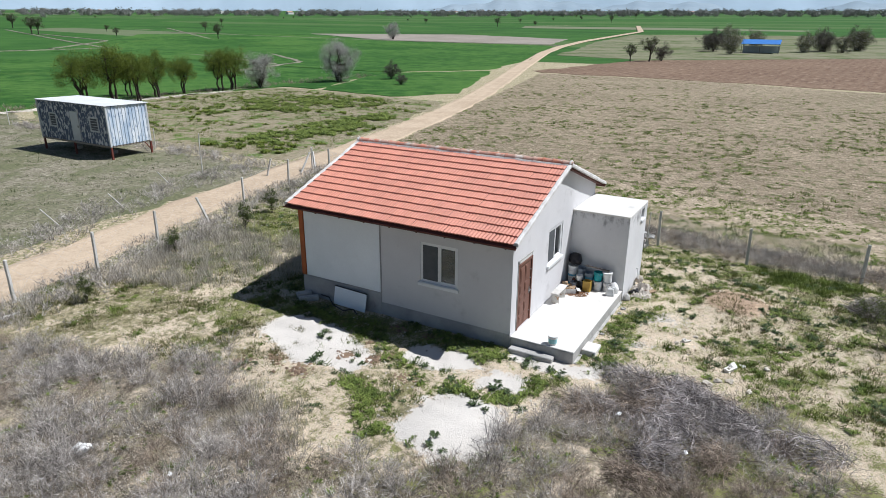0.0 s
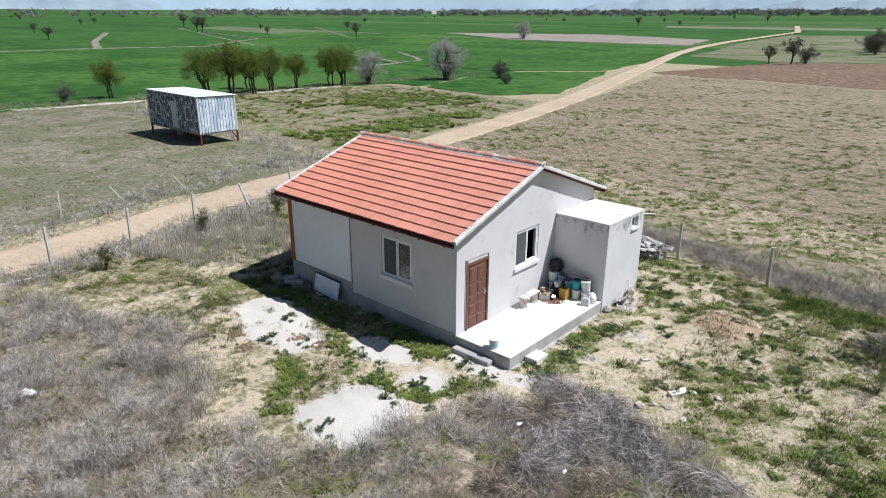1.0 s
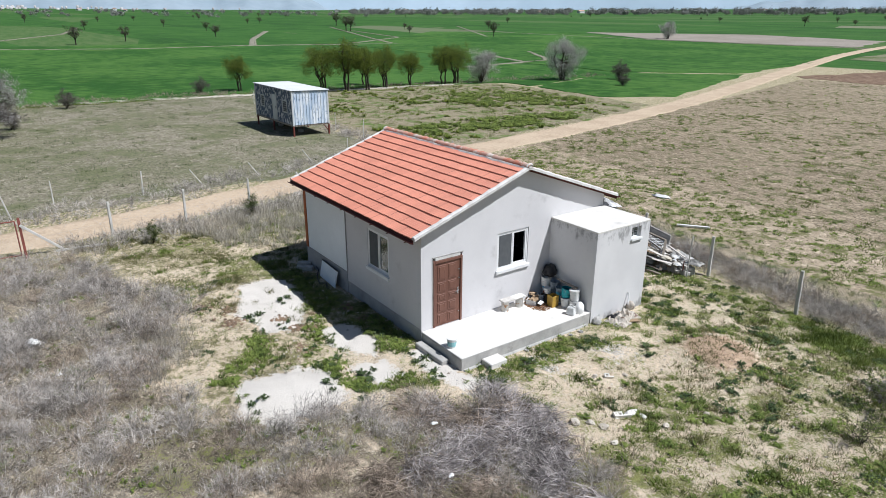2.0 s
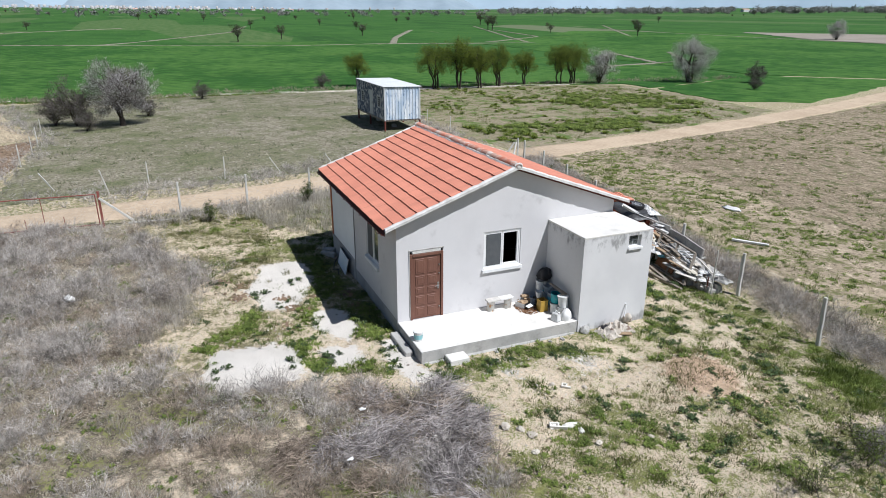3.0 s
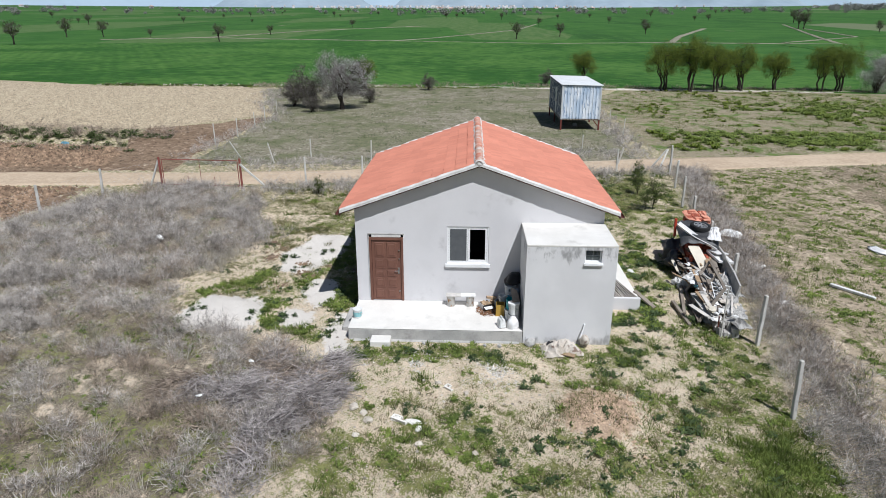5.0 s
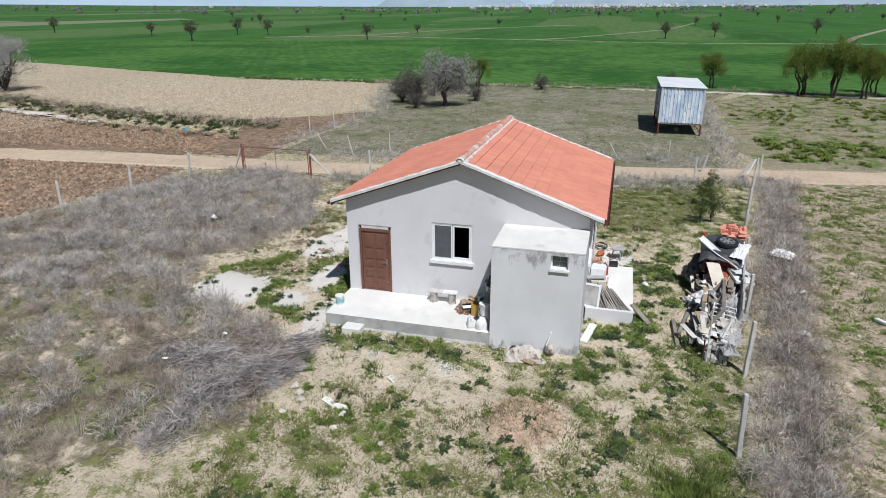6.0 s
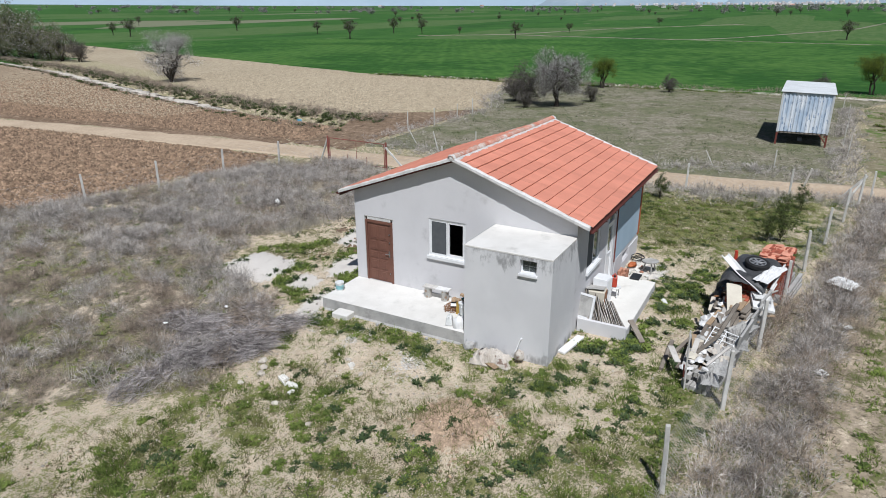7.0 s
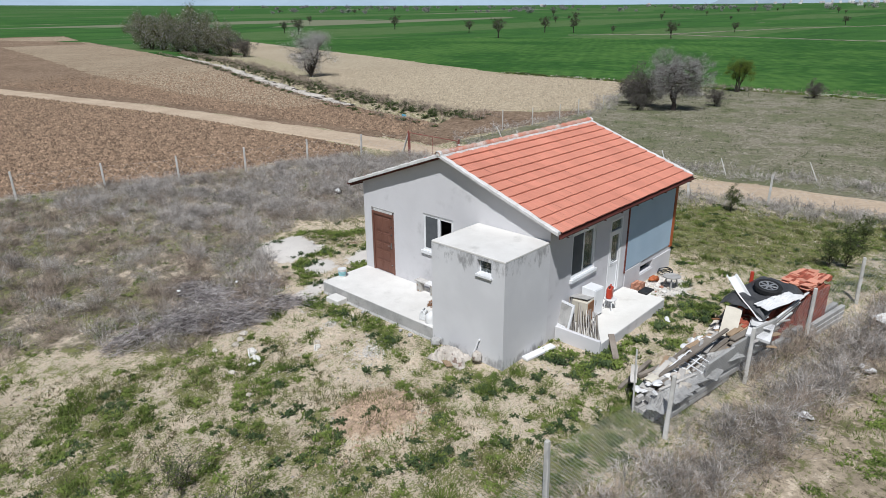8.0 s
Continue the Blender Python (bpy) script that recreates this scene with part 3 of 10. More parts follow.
def build_ground():
    xs, ys = axis_steps(-27, 20, 0.2, 4300), axis_steps(-5, 32, 0.2, 4300)
    gx, gy = np.meshgrid(xs, ys, indexing="ij")
    x, y = gx.ravel(), gy.ravel()
    nx, ny = len(xs), len(ys)
    i, j = np.meshgrid(np.arange(nx - 1), np.arange(ny - 1), indexing="ij")
    a = (i * ny + j).ravel()
    quads = np.stack([a, a + ny, a + ny + 1, a + 1], 1)
    rough = np.random.RandomState(9).normal(0, 1, len(x)) * np.where((x > -27.2) & (x < 20.2) & (y > -5.2) & (y < 32.2), 0.022, 0.0)
    rough = rough * (reach(ROAD_LINE, x, y) > 1.6) * (1 - soft_poly([(-14.4, 15.7), (-6.2, 15.7), (-4.2, 15.9), (-4.2, 23.7), (-6.6, 25.0), (-14.4, 24.2)], x, y, 0.2))
    ob = array_mesh("ground", np.stack([x, y, lie(x, y) + rough], 1), quads, M_GROUND, None, "bare tan soil with patchy weeds and dry litter", "ground", "structure")
    ob.data.polygons.foreach_set("use_smooth", np.ones(len(quads), dtype=bool))
    w1, w2 = 0.6 * waves(x, y, 0.95, 5) + 0.9 * waves(x, y, 0.4, 7), waves(x, y, 3.2, 6)
    brush = soft_poly(BRUSH, x, y, 0.9)
    yard = soft_poly(YARD, x, y, 0.4)
    house = soft_poly([(-14.3, 15.8), (-6.3, 15.8), (-4.3, 16), (-4.3, 23.6), (-6.8, 25), (-14.3, 24.0)], x, y, 0.5)
    pale = np.zeros_like(x)
    for p in PALE:
        pale = np.maximum(pale, soft_poly(p, x, y, 0.25))
    south = np.clip((15.5 - y) / 3, 0, 1) * np.clip((-4 - x) / 3, 0, 1)
    west = np.clip((-15 - x) / 3, 0, 1)
    green = 0.36 + 0.24 * w1 + 0.14 * w2
    green = green + 0.25 * np.exp(-(reach([(1.97, 25.64), (-4.56, 26.61)], x, y) / 1.1) ** 2) + 0.3 * west * np.clip((y - 13) / 4, 0, 1)
    green = green + 0.28 * np.exp(-(reach([(-4.0, 16.5), (-3.9, 23.5)], x, y) / 0.5) ** 2)
    green = green - 0.22 * south - 0.16 * brush
    straw = 0.12 + 0.15 * w2 + 0.33 * south + 0.3 * west - 0.2 * w1 * south
    lawn = soft_poly([(-22.2, 19.56), (-15.21, 18.24), (-15.13, 25.64), (-17.36, 27.96), (-25.27, 30.58)], x, y, 0.9)
    # Extra green darkens the strip in the house's shadow, where weeds also grow.
    green = green + 0.13 * np.clip((x + 2.5) / 3, 0, 1) + 0.45 * soft_poly([(-16.4, 13.4), (-13.53, 15.91), (-6.51, 15.92), (-7.29, 15.02), (-12.5, 14.91), (-14.47, 13)], x, y, 0.4)
    green = np.maximum(green, lawn * (0.85 + 0.2 * w1))
    out = 1 - yard
    data = {"green": green * yard + 0.36 * out, "straw": straw * yard + 0.55 * out, "litter": brush * (0.78 + 0.24 * w1 + 0.16 * w2) + 0.42 * out, "farm": np.where(inside([(-6000, -4500), (6000, -4500), (6000, -335), (-115.1, -285.5), (-123.3, -191.2), (-86.1, -67.5), (-72.8, -31.08), (-72.2, 14.86), (-71.4, 38.83), (-67.9, 68.7), (-66.7, 99.8), (-65.9, 164.8), (-97.9, 283.5), (-109.3, 449.3), (-40, 700), (400, 900), (400, 4500), (-6000, 4500)], x, y) | (np.hypot(x + 15, y - 15) > 135), 1.0, 0.0), "earth": np.clip(1.25 * np.exp(-((x + 1.1) ** 2 / 1.1 + (y - 22.4) ** 2 / 0.8)), 0, 1), "pale": pale * 0.95 + 0.15 * (w1 > 0.6) * (south > 0.3)}
    data["green"] = np.where(np.hypot(x + 1.2, y - 22.5) < 1.1, 0.1, data["green"])
    for key, v in data.items():
        at = ob.data.attributes.new(key, "FLOAT", "POINT")
        at.data.foreach_set("value", v.astype(np.float32))
    return ob


build_ground()


def ragged(poly, amp, step, seed):
    """A polygon's border cut into short uneven steps."""
    rs = np.random.RandomState(seed)
    out = []
    for (ax, ay), (bx, by) in zip(poly, poly[1:] + poly[:1]):
        n = max(1, int(math.hypot(bx - ax, by - ay) / step))
        n = min(n, 300)
        for k in range(n):
            t = k / n
            out.append((ax + (bx - ax) * t + rs.uniform(-amp, amp), ay + (by - ay) * t + rs.uniform(-amp, amp)))
    return out


def field(name, poly, material, z, label, amp=0.4, step=2.0, seed=0, category="field"):
    """A field lying on the ground, with a ragged border."""
    bm = bmesh.new()
    pts = ragged(poly, amp, step, seed)
    hs = lie([p[0] for p in pts], [p[1] for p in pts])
    f = bm.faces.new([bm.verts.new((x, y, max(0.0, h) + z)) for (x, y), h in zip(pts, hs)])
    bmesh.ops.recalc_face_normals(bm, faces=[f])
    if f.normal.z < 0:
        f.normal_flip()
    # the border slopes down into the ground all round
    rim = list(f.verts)
    turn = 1 if sum(a.co.x * b.co.y - b.co.x * a.co.y for a, b in zip(rim, rim[1:] + rim[:1])) > 0 else -1
    low = []
    for a, v, b in zip(rim[-1:] + rim[:-1], rim, rim[1:] + rim[:1]):
        d = b.co - a.co
        out = Vector((d.y, -d.x, 0)).normalized() * turn
        low.append(bm.verts.new(v.co + out * 0.22 - Vector((0, 0, z + 0.14))))
    for k in range(len(rim)):
        j = (k + 1) % len(rim)
        bm.faces.new((rim[k], low[k], low[j], rim[j]) if turn > 0 else (rim[j], low[j], low[k], rim[k]))
    bmesh.ops.triangulate(bm, faces=bm.faces)
    return tagged(part(name, bm, material, None, label, "structure"), category=category)


def ribbon(name, line, width, material, z, label, seed=0, category="road", crown=0.0, uneven=0.25, rise=0.0):
    """A strip of ground along a line, rutted across, its borders uneven."""
    rs = np.random.RandomState(seed)
    pts = []
    for (ax, ay), (bx, by) in zip(line, line[1:]):
        n = max(2, int(math.hypot(bx - ax, by - ay) / 1.5))
        pts += [(ax + (bx - ax) * k / n, ay + (by - ay) * k / n) for k in range(n)]
    pts.append(line[-1])
    p = np.array(pts)
    for _ in range(6):
        p[1:-1] = (p[:-2] + 2 * p[1:-1] + p[2:]) / 4
    d = np.gradient(p, axis=0)
    d /= np.linalg.norm(d, axis=1)[:, None]
    nrm = np.stack([-d[:, 1], d[:, 0]], 1)
    cols = (-1.16, -1, -0.8, -0.55, -0.3, 0, 0.3, 0.55, 0.8, 1, 1.16)
    ruts = (0, 0, 0.01, -0.03, 0.0, 0.04, 0.0, -0.03, 0.01, 0, 0)
    vs = []
    for c, h in zip(cols, ruts):
        off = c * width / 2 + (rs.uniform(-uneven, uneven, len(p)) if abs(c) == 1 else 0)
        q = p + nrm * np.asarray(off).reshape(-1, 1)
        vs.append(np.stack([q[:, 0], q[:, 1], np.maximum(-0.3, lie(q[:, 0], q[:, 1])) + rise * np.maximum(0, np.hypot(q[:, 0] + 20, q[:, 1] - 15) - 70) + (z + h * crown if abs(c) <= 1 else -0.10)], 1))
    n = len(p)
    faces = [(c * n + k, c * n + k + 1, (c + 1) * n + k + 1, (c + 1) * n + k) for c in range(len(cols) - 1) for k in range(n - 1)]
    ob = array_mesh(name, np.concatenate(vs), faces, material, None, label, category, "structure")
    ob.data.polygons.foreach_set("use_smooth", np.ones(len(faces), dtype=bool))
    return ob


# fields, far to near, each a little above the one it lies on
field("wheat_field", [(-73.4, -30.09), (-72.3, -7.81), (-71.8, 14.86), (-71.4, 38.83), (-66.5, 70.5), (-60.2, 70.6), (-69.6, 99.2), (-89, 99.1), (-242.3, 72.1), (-192.9, -127.7), (-123.3, -190.2), (-86.1, -67.5)], M_WHEAT, 0.10, "bright green young wheat in a large field", 0.5, 3, 2)
field("wheat_field", [(-69.9, 101.4), (-55.9, 116), (-63.6, 155.8), (-91.4, 243.9), (-162.1, 240.7), (-252.2, 276.9), (-304.6, 221.3), (-197, 113.8), (-90.7, 102)], M_WHEAT, 0.10, "green wheat beyond a fallow bank", 0.8, 4, 3)
field("fallow_strip", [(-170.4, 245.9), (-94.5, 251.7), (-105.5, 299.1), (-171, 322.3), (-247.8, 284.1)], M_LILAC, 0.112, "greyish fallow strip among green wheat", 1.0, 5, 5)
field("pasture", [(-26.64, 1.91), (-32.98, 1.65), (-47, 1.59), (-55.9, -1.97), (-69.1, -5.73), (-73, 11.72), (-71.4, 36.57), (-61.6, 31.98), (-42.3, 30.92), (-31.57, 30.08), (-28.95, 30.6)], M_PASTURE, 0.02, "dry grey-green pasture round the cabin", 0.35, 0.7, 6)
field("weedy_field", [(-29.67, 32.22), (-42.4, 31.79), (-61.7, 33.09), (-71.4, 38.83), (-67.9, 68.7), (-58.6, 69.7), (-45.7, 67.6), (-37.13, 66.9), (-32.58, 47.4)], M_WEEDY, 0.02, "fallow field with green weed patches", 0.6, 2, 7)
field("grass_strip", [(-59.2, 70), (-69, 99.2), (-54.5, 114.5), (-48.1, 96.6), (-41.2, 75.9), (-45.8, 68.2)], M_WHEAT, 0.08, "bright green grass strip by the road", 0.4, 2, 8)
field("tan_field", [(-47.5, 0.87), (-55.9, -2.37), (-68.6, -6.23), (-72.1, -9.84), (-72.9, -29.07), (-85.1, -66.5), (-122.4, -188.2), (-87.6, -140.4), (-62.1, -66.6), (-47.8, -40.4), (-40.7, -20.32), (-39.51, -6.27)], M_TAN, 0.03, "bare tan harrowed field", 0.5, 3, 9)
field("ploughed_field", [(-24.8, -3.3), (-31.64, -3.65), (-33.16, -14.19), (-34.94, -24.17), (-40.1, -43.2), (-53.4, -82.1), (-63.5, -125.8), (-94, -281.1), (-82.3, -286.8), (57.6, -280.8), (59.9, -119.3), (-10.23, -122.9), (-13.6, -78.5), (-18.9, -50), (-22.2, -29.97), (-23.7, -13)], M_PLOUGH, 0.02, "brown ploughed soil beside the track", 0.5, 3, 10)
field("stubble_field", [(-26.19, 32.31), (-15.39, 30.72), (-5.11, 29.23), (2.53, 28.7), (30, 22), (70, 12), (93.4, 101.6), (7.52, 105.6), (-16.38, 112.9), (-44.7, 114.9), (-35.34, 74.6), (-30.87, 55.7), (-28, 42.8)], M_STUBBLE, 0.015, "tan stubble field dotted with weeds", 0.3, 0.5, 11)
field("red_ploughed_field", [(-47.4, 118.8), (-44.7, 116), (-16.41, 113.9), (8.03, 107.5), (93.5, 102.3), (128.6, 223.4), (14.15, 212.8), (-40.4, 165.6)], M_REDSOIL, 0.06, "reddish ploughed strip beyond the stubble", 0.8, 3, 12)
field("far_meadow", [(-66.1, 179.7), (-40.5, 168.4), (14.24, 215.9), (128.8, 226.4), (220, 250), (180, 330), (-20, 390), (-92, 370), (-86, 284.3)], M_MEADOW, 0.07, "mixed meadow and scrub beyond the ploughland", 1.0, 6, 13)
field("field_headland", [(-26.09, 32.41), (-15.4, 30.84), (-5.11, 29.34), (2.53, 28.81), (30, 22.1), (34, 29), (4.05, 35.41), (-8.32, 37.64), (-27.11, 39.96)], M_HEADLAND, 0.028, "sandy headland of the stubble with green weeds", 0.5, 0.8, 17)
field("harrowed_field", [(-28.5, -26), (-34.5, -26), (-40.2, -44), (-53.2, -83), (-63.3, -126), (-93, -280), (-62, -280), (-40, -126), (-31.5, -76), (-28.2, -46)], M_HARROW, 0.04, "bare greyish tan harrowed strip along the ditch", 0.7, 2, 18)
field("ploughed_field", [(-24.8, -3.6), (-25.0, 1.5), (-33, 1.1), (-46.3, 1.2), (-41.5, -3), (-39.8, -6.6), (-35.5, -6.5), (-31.6, -4.2)], M_PLOUGH, 0.035, "brown bare soil in the corner by the pasture fence", 0.4, 1.5, 19)
ribbon("road", ROAD_LINE, 2.9, M_ROAD, 0.045, "pale rutted dirt farm track", 3, crown=1.0, rise=0.0014)
ribbon("ditch_bed", [(-36.1, -21.0)] + DITCH_LINE[2:], 1.35, M_STONEBED, 0.03, "pale stony bed of a dry ditch", 4, "ditch", 0.5, 0.6)
ribbon("ditch_bank", [(-72.7, 13.81), (-72.1, 24.44), (-70.3, 38.81), (-68.2, 66.2)], 1.6, M_STONEBED, 0.09, "pale earth bank along the wheat", 5, "bank", 0.8, 0.5)

for k, (line, w) in enumerate((
        ([(-97.4, 103.7), (-136.5, 120.5), (-210.4, 137.8), (-252.7, 152.5), (-408.2, 209.6)], 1.6), ([(-93.1, 83.9), (-101.7, 114.3), (-164.4, 160.5), (-384, 298.8)], 1.4),
        ([(-227.5, -115.6), (-251.5, -85.4), (-234.3, -37.55), (-213.2, 16.86), (-203.2, 46.1), (-212, 83.9), (-203, 134.7)], 2.2), ([(-212.5, 85.3), (-259.9, 102.4), (-348.4, 141.8)], 2.6),
        ([(-251.5, -85.4), (-330, -60), (-408.3, -9.27)], 2.0), ([(-223, -8.48), (-339.1, 43), (-438.8, 61.9)], 1.6), ([(-214.6, 122.7), (-249.4, 165.9), (-338.6, 188.6)], 1.6), ([(-88.5, 245.7), (-172.9, 242.4), (-318.7, 248.6)], 2.0))):
    ribbon("field_path", line, w * 0.8, M_BALK, 0.16, "pale stony balk between green fields", 20 + k, "path", 0.3, 0.5)


M_CLOD = mat("earth_clods", (0.27, 0.187, 0.122), (0.17, 0.112, 0.072), 1.5, 20, 0.25, 0.95, 0.5, 0.02, island=0.5)


def clods(name, poly, n, size, material, label, seed):
    """Broken lumps of earth lying all over a ploughed field."""
    rs = np.random.RandomState(seed)
    p = np.array(poly)
    pts = rs.uniform(p.min(0), p.max(0), (n * 6, 2))
    pts = pts[inside(poly, pts[:, 0], pts[:, 1])]
    pts = pts[rs.uniform(0, 1, len(pts)) < np.clip(1.1 - (np.hypot(pts[:, 0] + 18, pts[:, 1]) - 12) / 60, 0.03, 1)][:n]
    base = np.array([(1, 0, 0), (-1, 0, 0), (0, 1, 0), (0, -1, 0), (0, 0, 1), (0, 0, -1)], dtype=float)
    tri = np.array([(0, 2, 4), (2, 1, 4), (1, 3, 4), (3, 0, 4)])
    s = rs.uniform(0.4, 1.5, (len(pts), 1, 3)) * size * np.array([1, 1, 0.85])
    a = rs.uniform(0, 6.28, len(pts))
    v = base[None] * s * rs.uniform(0.7, 1.3, (len(pts), 6, 3))
    c, si = np.cos(a)[:, None], np.sin(a)[:, None]
    w = np.stack([v[..., 0] * c - v[..., 1] * si, v[..., 0] * si + v[..., 1] * c, v[..., 2]], 2)
    w[..., :2] += pts[:, None]
    w[..., 2] += (np.maximum(0, lie(pts[:, 0], pts[:, 1])) + 0.03)[:, None]
    t = tri[None] + 6 * np.arange(len(pts))[:, None, None]
    return array_mesh(name, w.reshape(-1, 3), t.reshape(-1, 3), material, None, label, "soil clods", "stuff")


NEAR_PLOUGH = [(-21.09, -1.23), (-19.58, -0.51), (-11.98, -2.12), (-4.77, -4.5), (6.58, -7.94), (40, -18), (41, -87), (-7.93, -88.3), (-14.55, -57.6), (-19.08, -29.95), (-20.77, -11.98)]
field("ploughed_field", NEAR_PLOUGH, M_PLOUGH, 0.02, "freshly ploughed brown field with clods", 0.3, 1.5, 14)
clods("soil_clods", [(-21.09, -1.43), (-11.97, -2.32), (-4.76, -4.7), (6.59, -8.14), (11.74, -83.2), (-10.01, -83.1), (-14.55, -57.6), (-19.62, -27.91)], 45000, 0.12, M_CLOD, "lumps of turned brown earth", 15)
M_TANCLOD = mat("tan_clods", (0.40, 0.335, 0.235), (0.32, 0.26, 0.18), 1.5, 20, 0.25, 0.95, 0.5, 0.02, island=0.3)
clods("soil_clods", [(-40, -6.5), (-47, 0.5), (-55.5, -2.8), (-68, -6.6), (-71.6, -10), (-72.4, -29), (-84, -66), (-63, -66), (-48.5, -40.5), (-41.3, -20.4)], 22000, 0.10, M_TANCLOD, "dry tan lumps over the harrowed field", 20)
clods("soil_clods", [(-28.5, -22), (-34, -22), (-39.8, -44), (-52.6, -83), (-33, -83), (-28.5, -46)], 9000, 0.10, M_TANCLOD, "dry tan lumps over the strip by the ditch", 21)
clods("soil_clods", [(-26.14, -3.09), (-31.62, -4.15), (-33.16, -14.19), (-34.94, -24.17), (-40.1, -43.2), (-53.4, -82.1), (-15.02, -80.4), (-22.85, -42.9)], 26000, 0.115, M_CLOD, "lumps of turned earth beside the track", 16)


# ---- the house ----
XE, XW, YS, YN = -6.42, -14.05, 16.045, 23.335   # outer faces of the walls
RIDGE_Y, RIDGE_Z, EAVE_Z = 19.69, 4.78, 3.36      # top of the roof boarding
ROOF_E, ROOF_W, EAVE_S, EAVE_N = -6.17, -14.3, 15.66, 23.72
FLOOR_Z = 0.47
house = empty("house", -10.2, 19.7, 0.1, "small grey stuccoed house with red tiled gable roof", "house")
house_inv = house.matrix_world.inverted()


def own(ob, parent):
    """Put a finished mesh under its thing without moving it."""
    ob.parent = parent
    bpy.context.view_layer.update()
    ob.matrix_parent_inverse = parent.matrix_world.inverted()
    return ob


WALL_TOP = 3.20
SWIN, EWIN, NWIN = (-9.42, -8.14, 1.54, 2.81), (18.77, 20.01, 1.71, 2.88), (-8.78, -7.52, 1.62, 2.93)
EDOOR, NDOOR = (16.44, 17.46, FLOOR_Z, 2.62), (-10.34, -9.60, 0.44, 2.82)
VENT = (-12.7, -11.78, 0.46, 0.72)
own(holed_wall("wall", "x", XE, -0.2, YS, YN, 0.0, WALL_TOP, [EWIN, EDOOR], M_STUCCO, None, "smooth grey stucco"), house)
own(holed_wall("wall", "y", YS, 0.2, XW, XE - 0.2, 0.0, WALL_TOP, [SWIN], M_STUCCO, None, "smooth grey stucco"), house)
own(holed_wall("wall", "y", YN, -0.2, XW, XE - 0.2, 0.0, WALL_TOP, [NWIN, NDOOR, VENT], M_STUCCO, None, "smooth grey stucco"), house)
own(holed_wall("wall", "x", XW - 0.002, 0.2, YS + 0.2, YN - 0.2, 0.0, WALL_TOP, [], M_STUCCO, None, "smooth grey stucco"), house)


def gable(x0, x1):
    """The triangle of wall between the eaves and the ridge."""
    bm = bmesh.new()
    slope = (RIDGE_Z - EAVE_Z) / (RIDGE_Y - EAVE_S)
    top = RIDGE_Z - 0.09
    pts = [(YS, WALL_TOP), (YN, WALL_TOP), (YN, top - slope * (YN - RIDGE_Y)), (RIDGE_Y, top), (YS, top - slope * (RIDGE_Y - YS))]
    a = [bm.verts.new((x0, y, z)) for y, z in pts]
    b = [bm.verts.new((x1, y, z)) for y, z in pts]
    bm.faces.new(a)
    bm.faces.new(b[::-1])
    for i in range(5):
        bm.faces.new((a[i], b[i], b[(i + 1) % 5], a[(i + 1) % 5]))
    bmesh.ops.recalc_face_normals(bm, faces=bm.faces)
    return part("gable", bm, M_STUCCO)


own(gable(XE - 0.2, XE), house)
own(gable(XW - 0.002, XW + 0.2), house)
# Room surfaces are coloured dark so the openings look unlit.
own(box("interior_floor", XW + 0.2, XE - 0.2, YS + 0.2, YN - 0.2, 0.36, 0.44, M_DARK), house)
own(box("ceiling_board", XW + 0.2, XE - 0.2, YS + 0.2, YN - 0.2, 3.1, 3.15, M_DARK), house)
own(box("inner_wall", -10.9, -10.8, YS + 0.2, YN - 0.2, 0.44, 3.1, M_DARK), house)
# bare plinth at the foot of the south and north walls
own(box("plinth", XW - 0.02, -10.86, YS - 0.035, YS - 0.002, 0.0, 0.84, M_PLINTH, None, "rough bare concrete plinth", 0.01), house)
own(box("plinth", -10.855, XE, YS - 0.012, YS - 0.002, 0.0, 0.52, M_PLINTH, None, "rough bare concrete plinth", 0.004), house)
own(box("plinth", XW - 0.02, -12.72, YN + 0.002, YN + 0.035, 0.0, 0.74, M_STUCCO, None, "", 0.01), house)
own(box("plinth", -11.76, -10.72, YN + 0.002, YN + 0.035, 0.0, 0.90, M_STUCCO, None, "", 0.01), house)
own(box("plinth", -12.72, -11.76, YN + 0.002, YN + 0.035, 0.0, 0.44, M_STUCCO, None, "", 0.01), house)
own(box("wall_panel", XW + 0.16, -10.88, YS - 0.03, YS - 0.002, 0.86, 3.16, M_WHITEPANEL, None, "smooth white panel let into the wall", 0.004), house)
own(box("wall_panel", XW + 0.14, -10.72, YN + 0.002, YN + 0.03, 0.92, 3.16, M_BLUEPANEL, None, "pale blue painted wall panel", 0.004), house)
own(box("trim", -10.875, -10.84, YS - 0.03, YS - 0.003, 0.84, 3.16, M_PLINTH, None, "", 0.003), house)
own(box("trim", -10.715, -10.66, YN + 0.002, YN + 0.035, 0.84, 3.16, M_RUST, None, "", 0.003), house)
for y0, y1 in ((YS - 0.045, YS + 0.06), (YN - 0.06, YN + 0.045)):
    own(box("corner_post", XW - 0.05, XW + 0.13, y0, y1, 0.84, 3.2, M_ORANGE, None, "orange painted steel corner post", 0.006), house)


# roof: boarding, eaves boards, verges, ridge; the tiles come last in the file
def roof_board(y_eave, name):
    bm = bmesh.new()
    th = 0.09
    pts = [(y_eave, EAVE_Z), (RIDGE_Y, RIDGE_Z), (RIDGE_Y, RIDGE_Z - th), (y_eave, EAVE_Z - th)]
    a = [bm.verts.new((ROOF_W + 0.11, y, z)) for y, z in pts]
    b = [bm.verts.new((ROOF_E - 0.11, y, z)) for y, z in pts]
    bm.faces.new(a)
    bm.faces.new(b[::-1])
    for i in range(4):
        bm.faces.new((a[i], b[i], b[(i + 1) % 4], a[(i + 1) % 4]))
    bmesh.ops.recalc_face_normals(bm, faces=bm.faces)
    return part(name, bm, M_FASCIA, None, "dark red painted roof boarding")


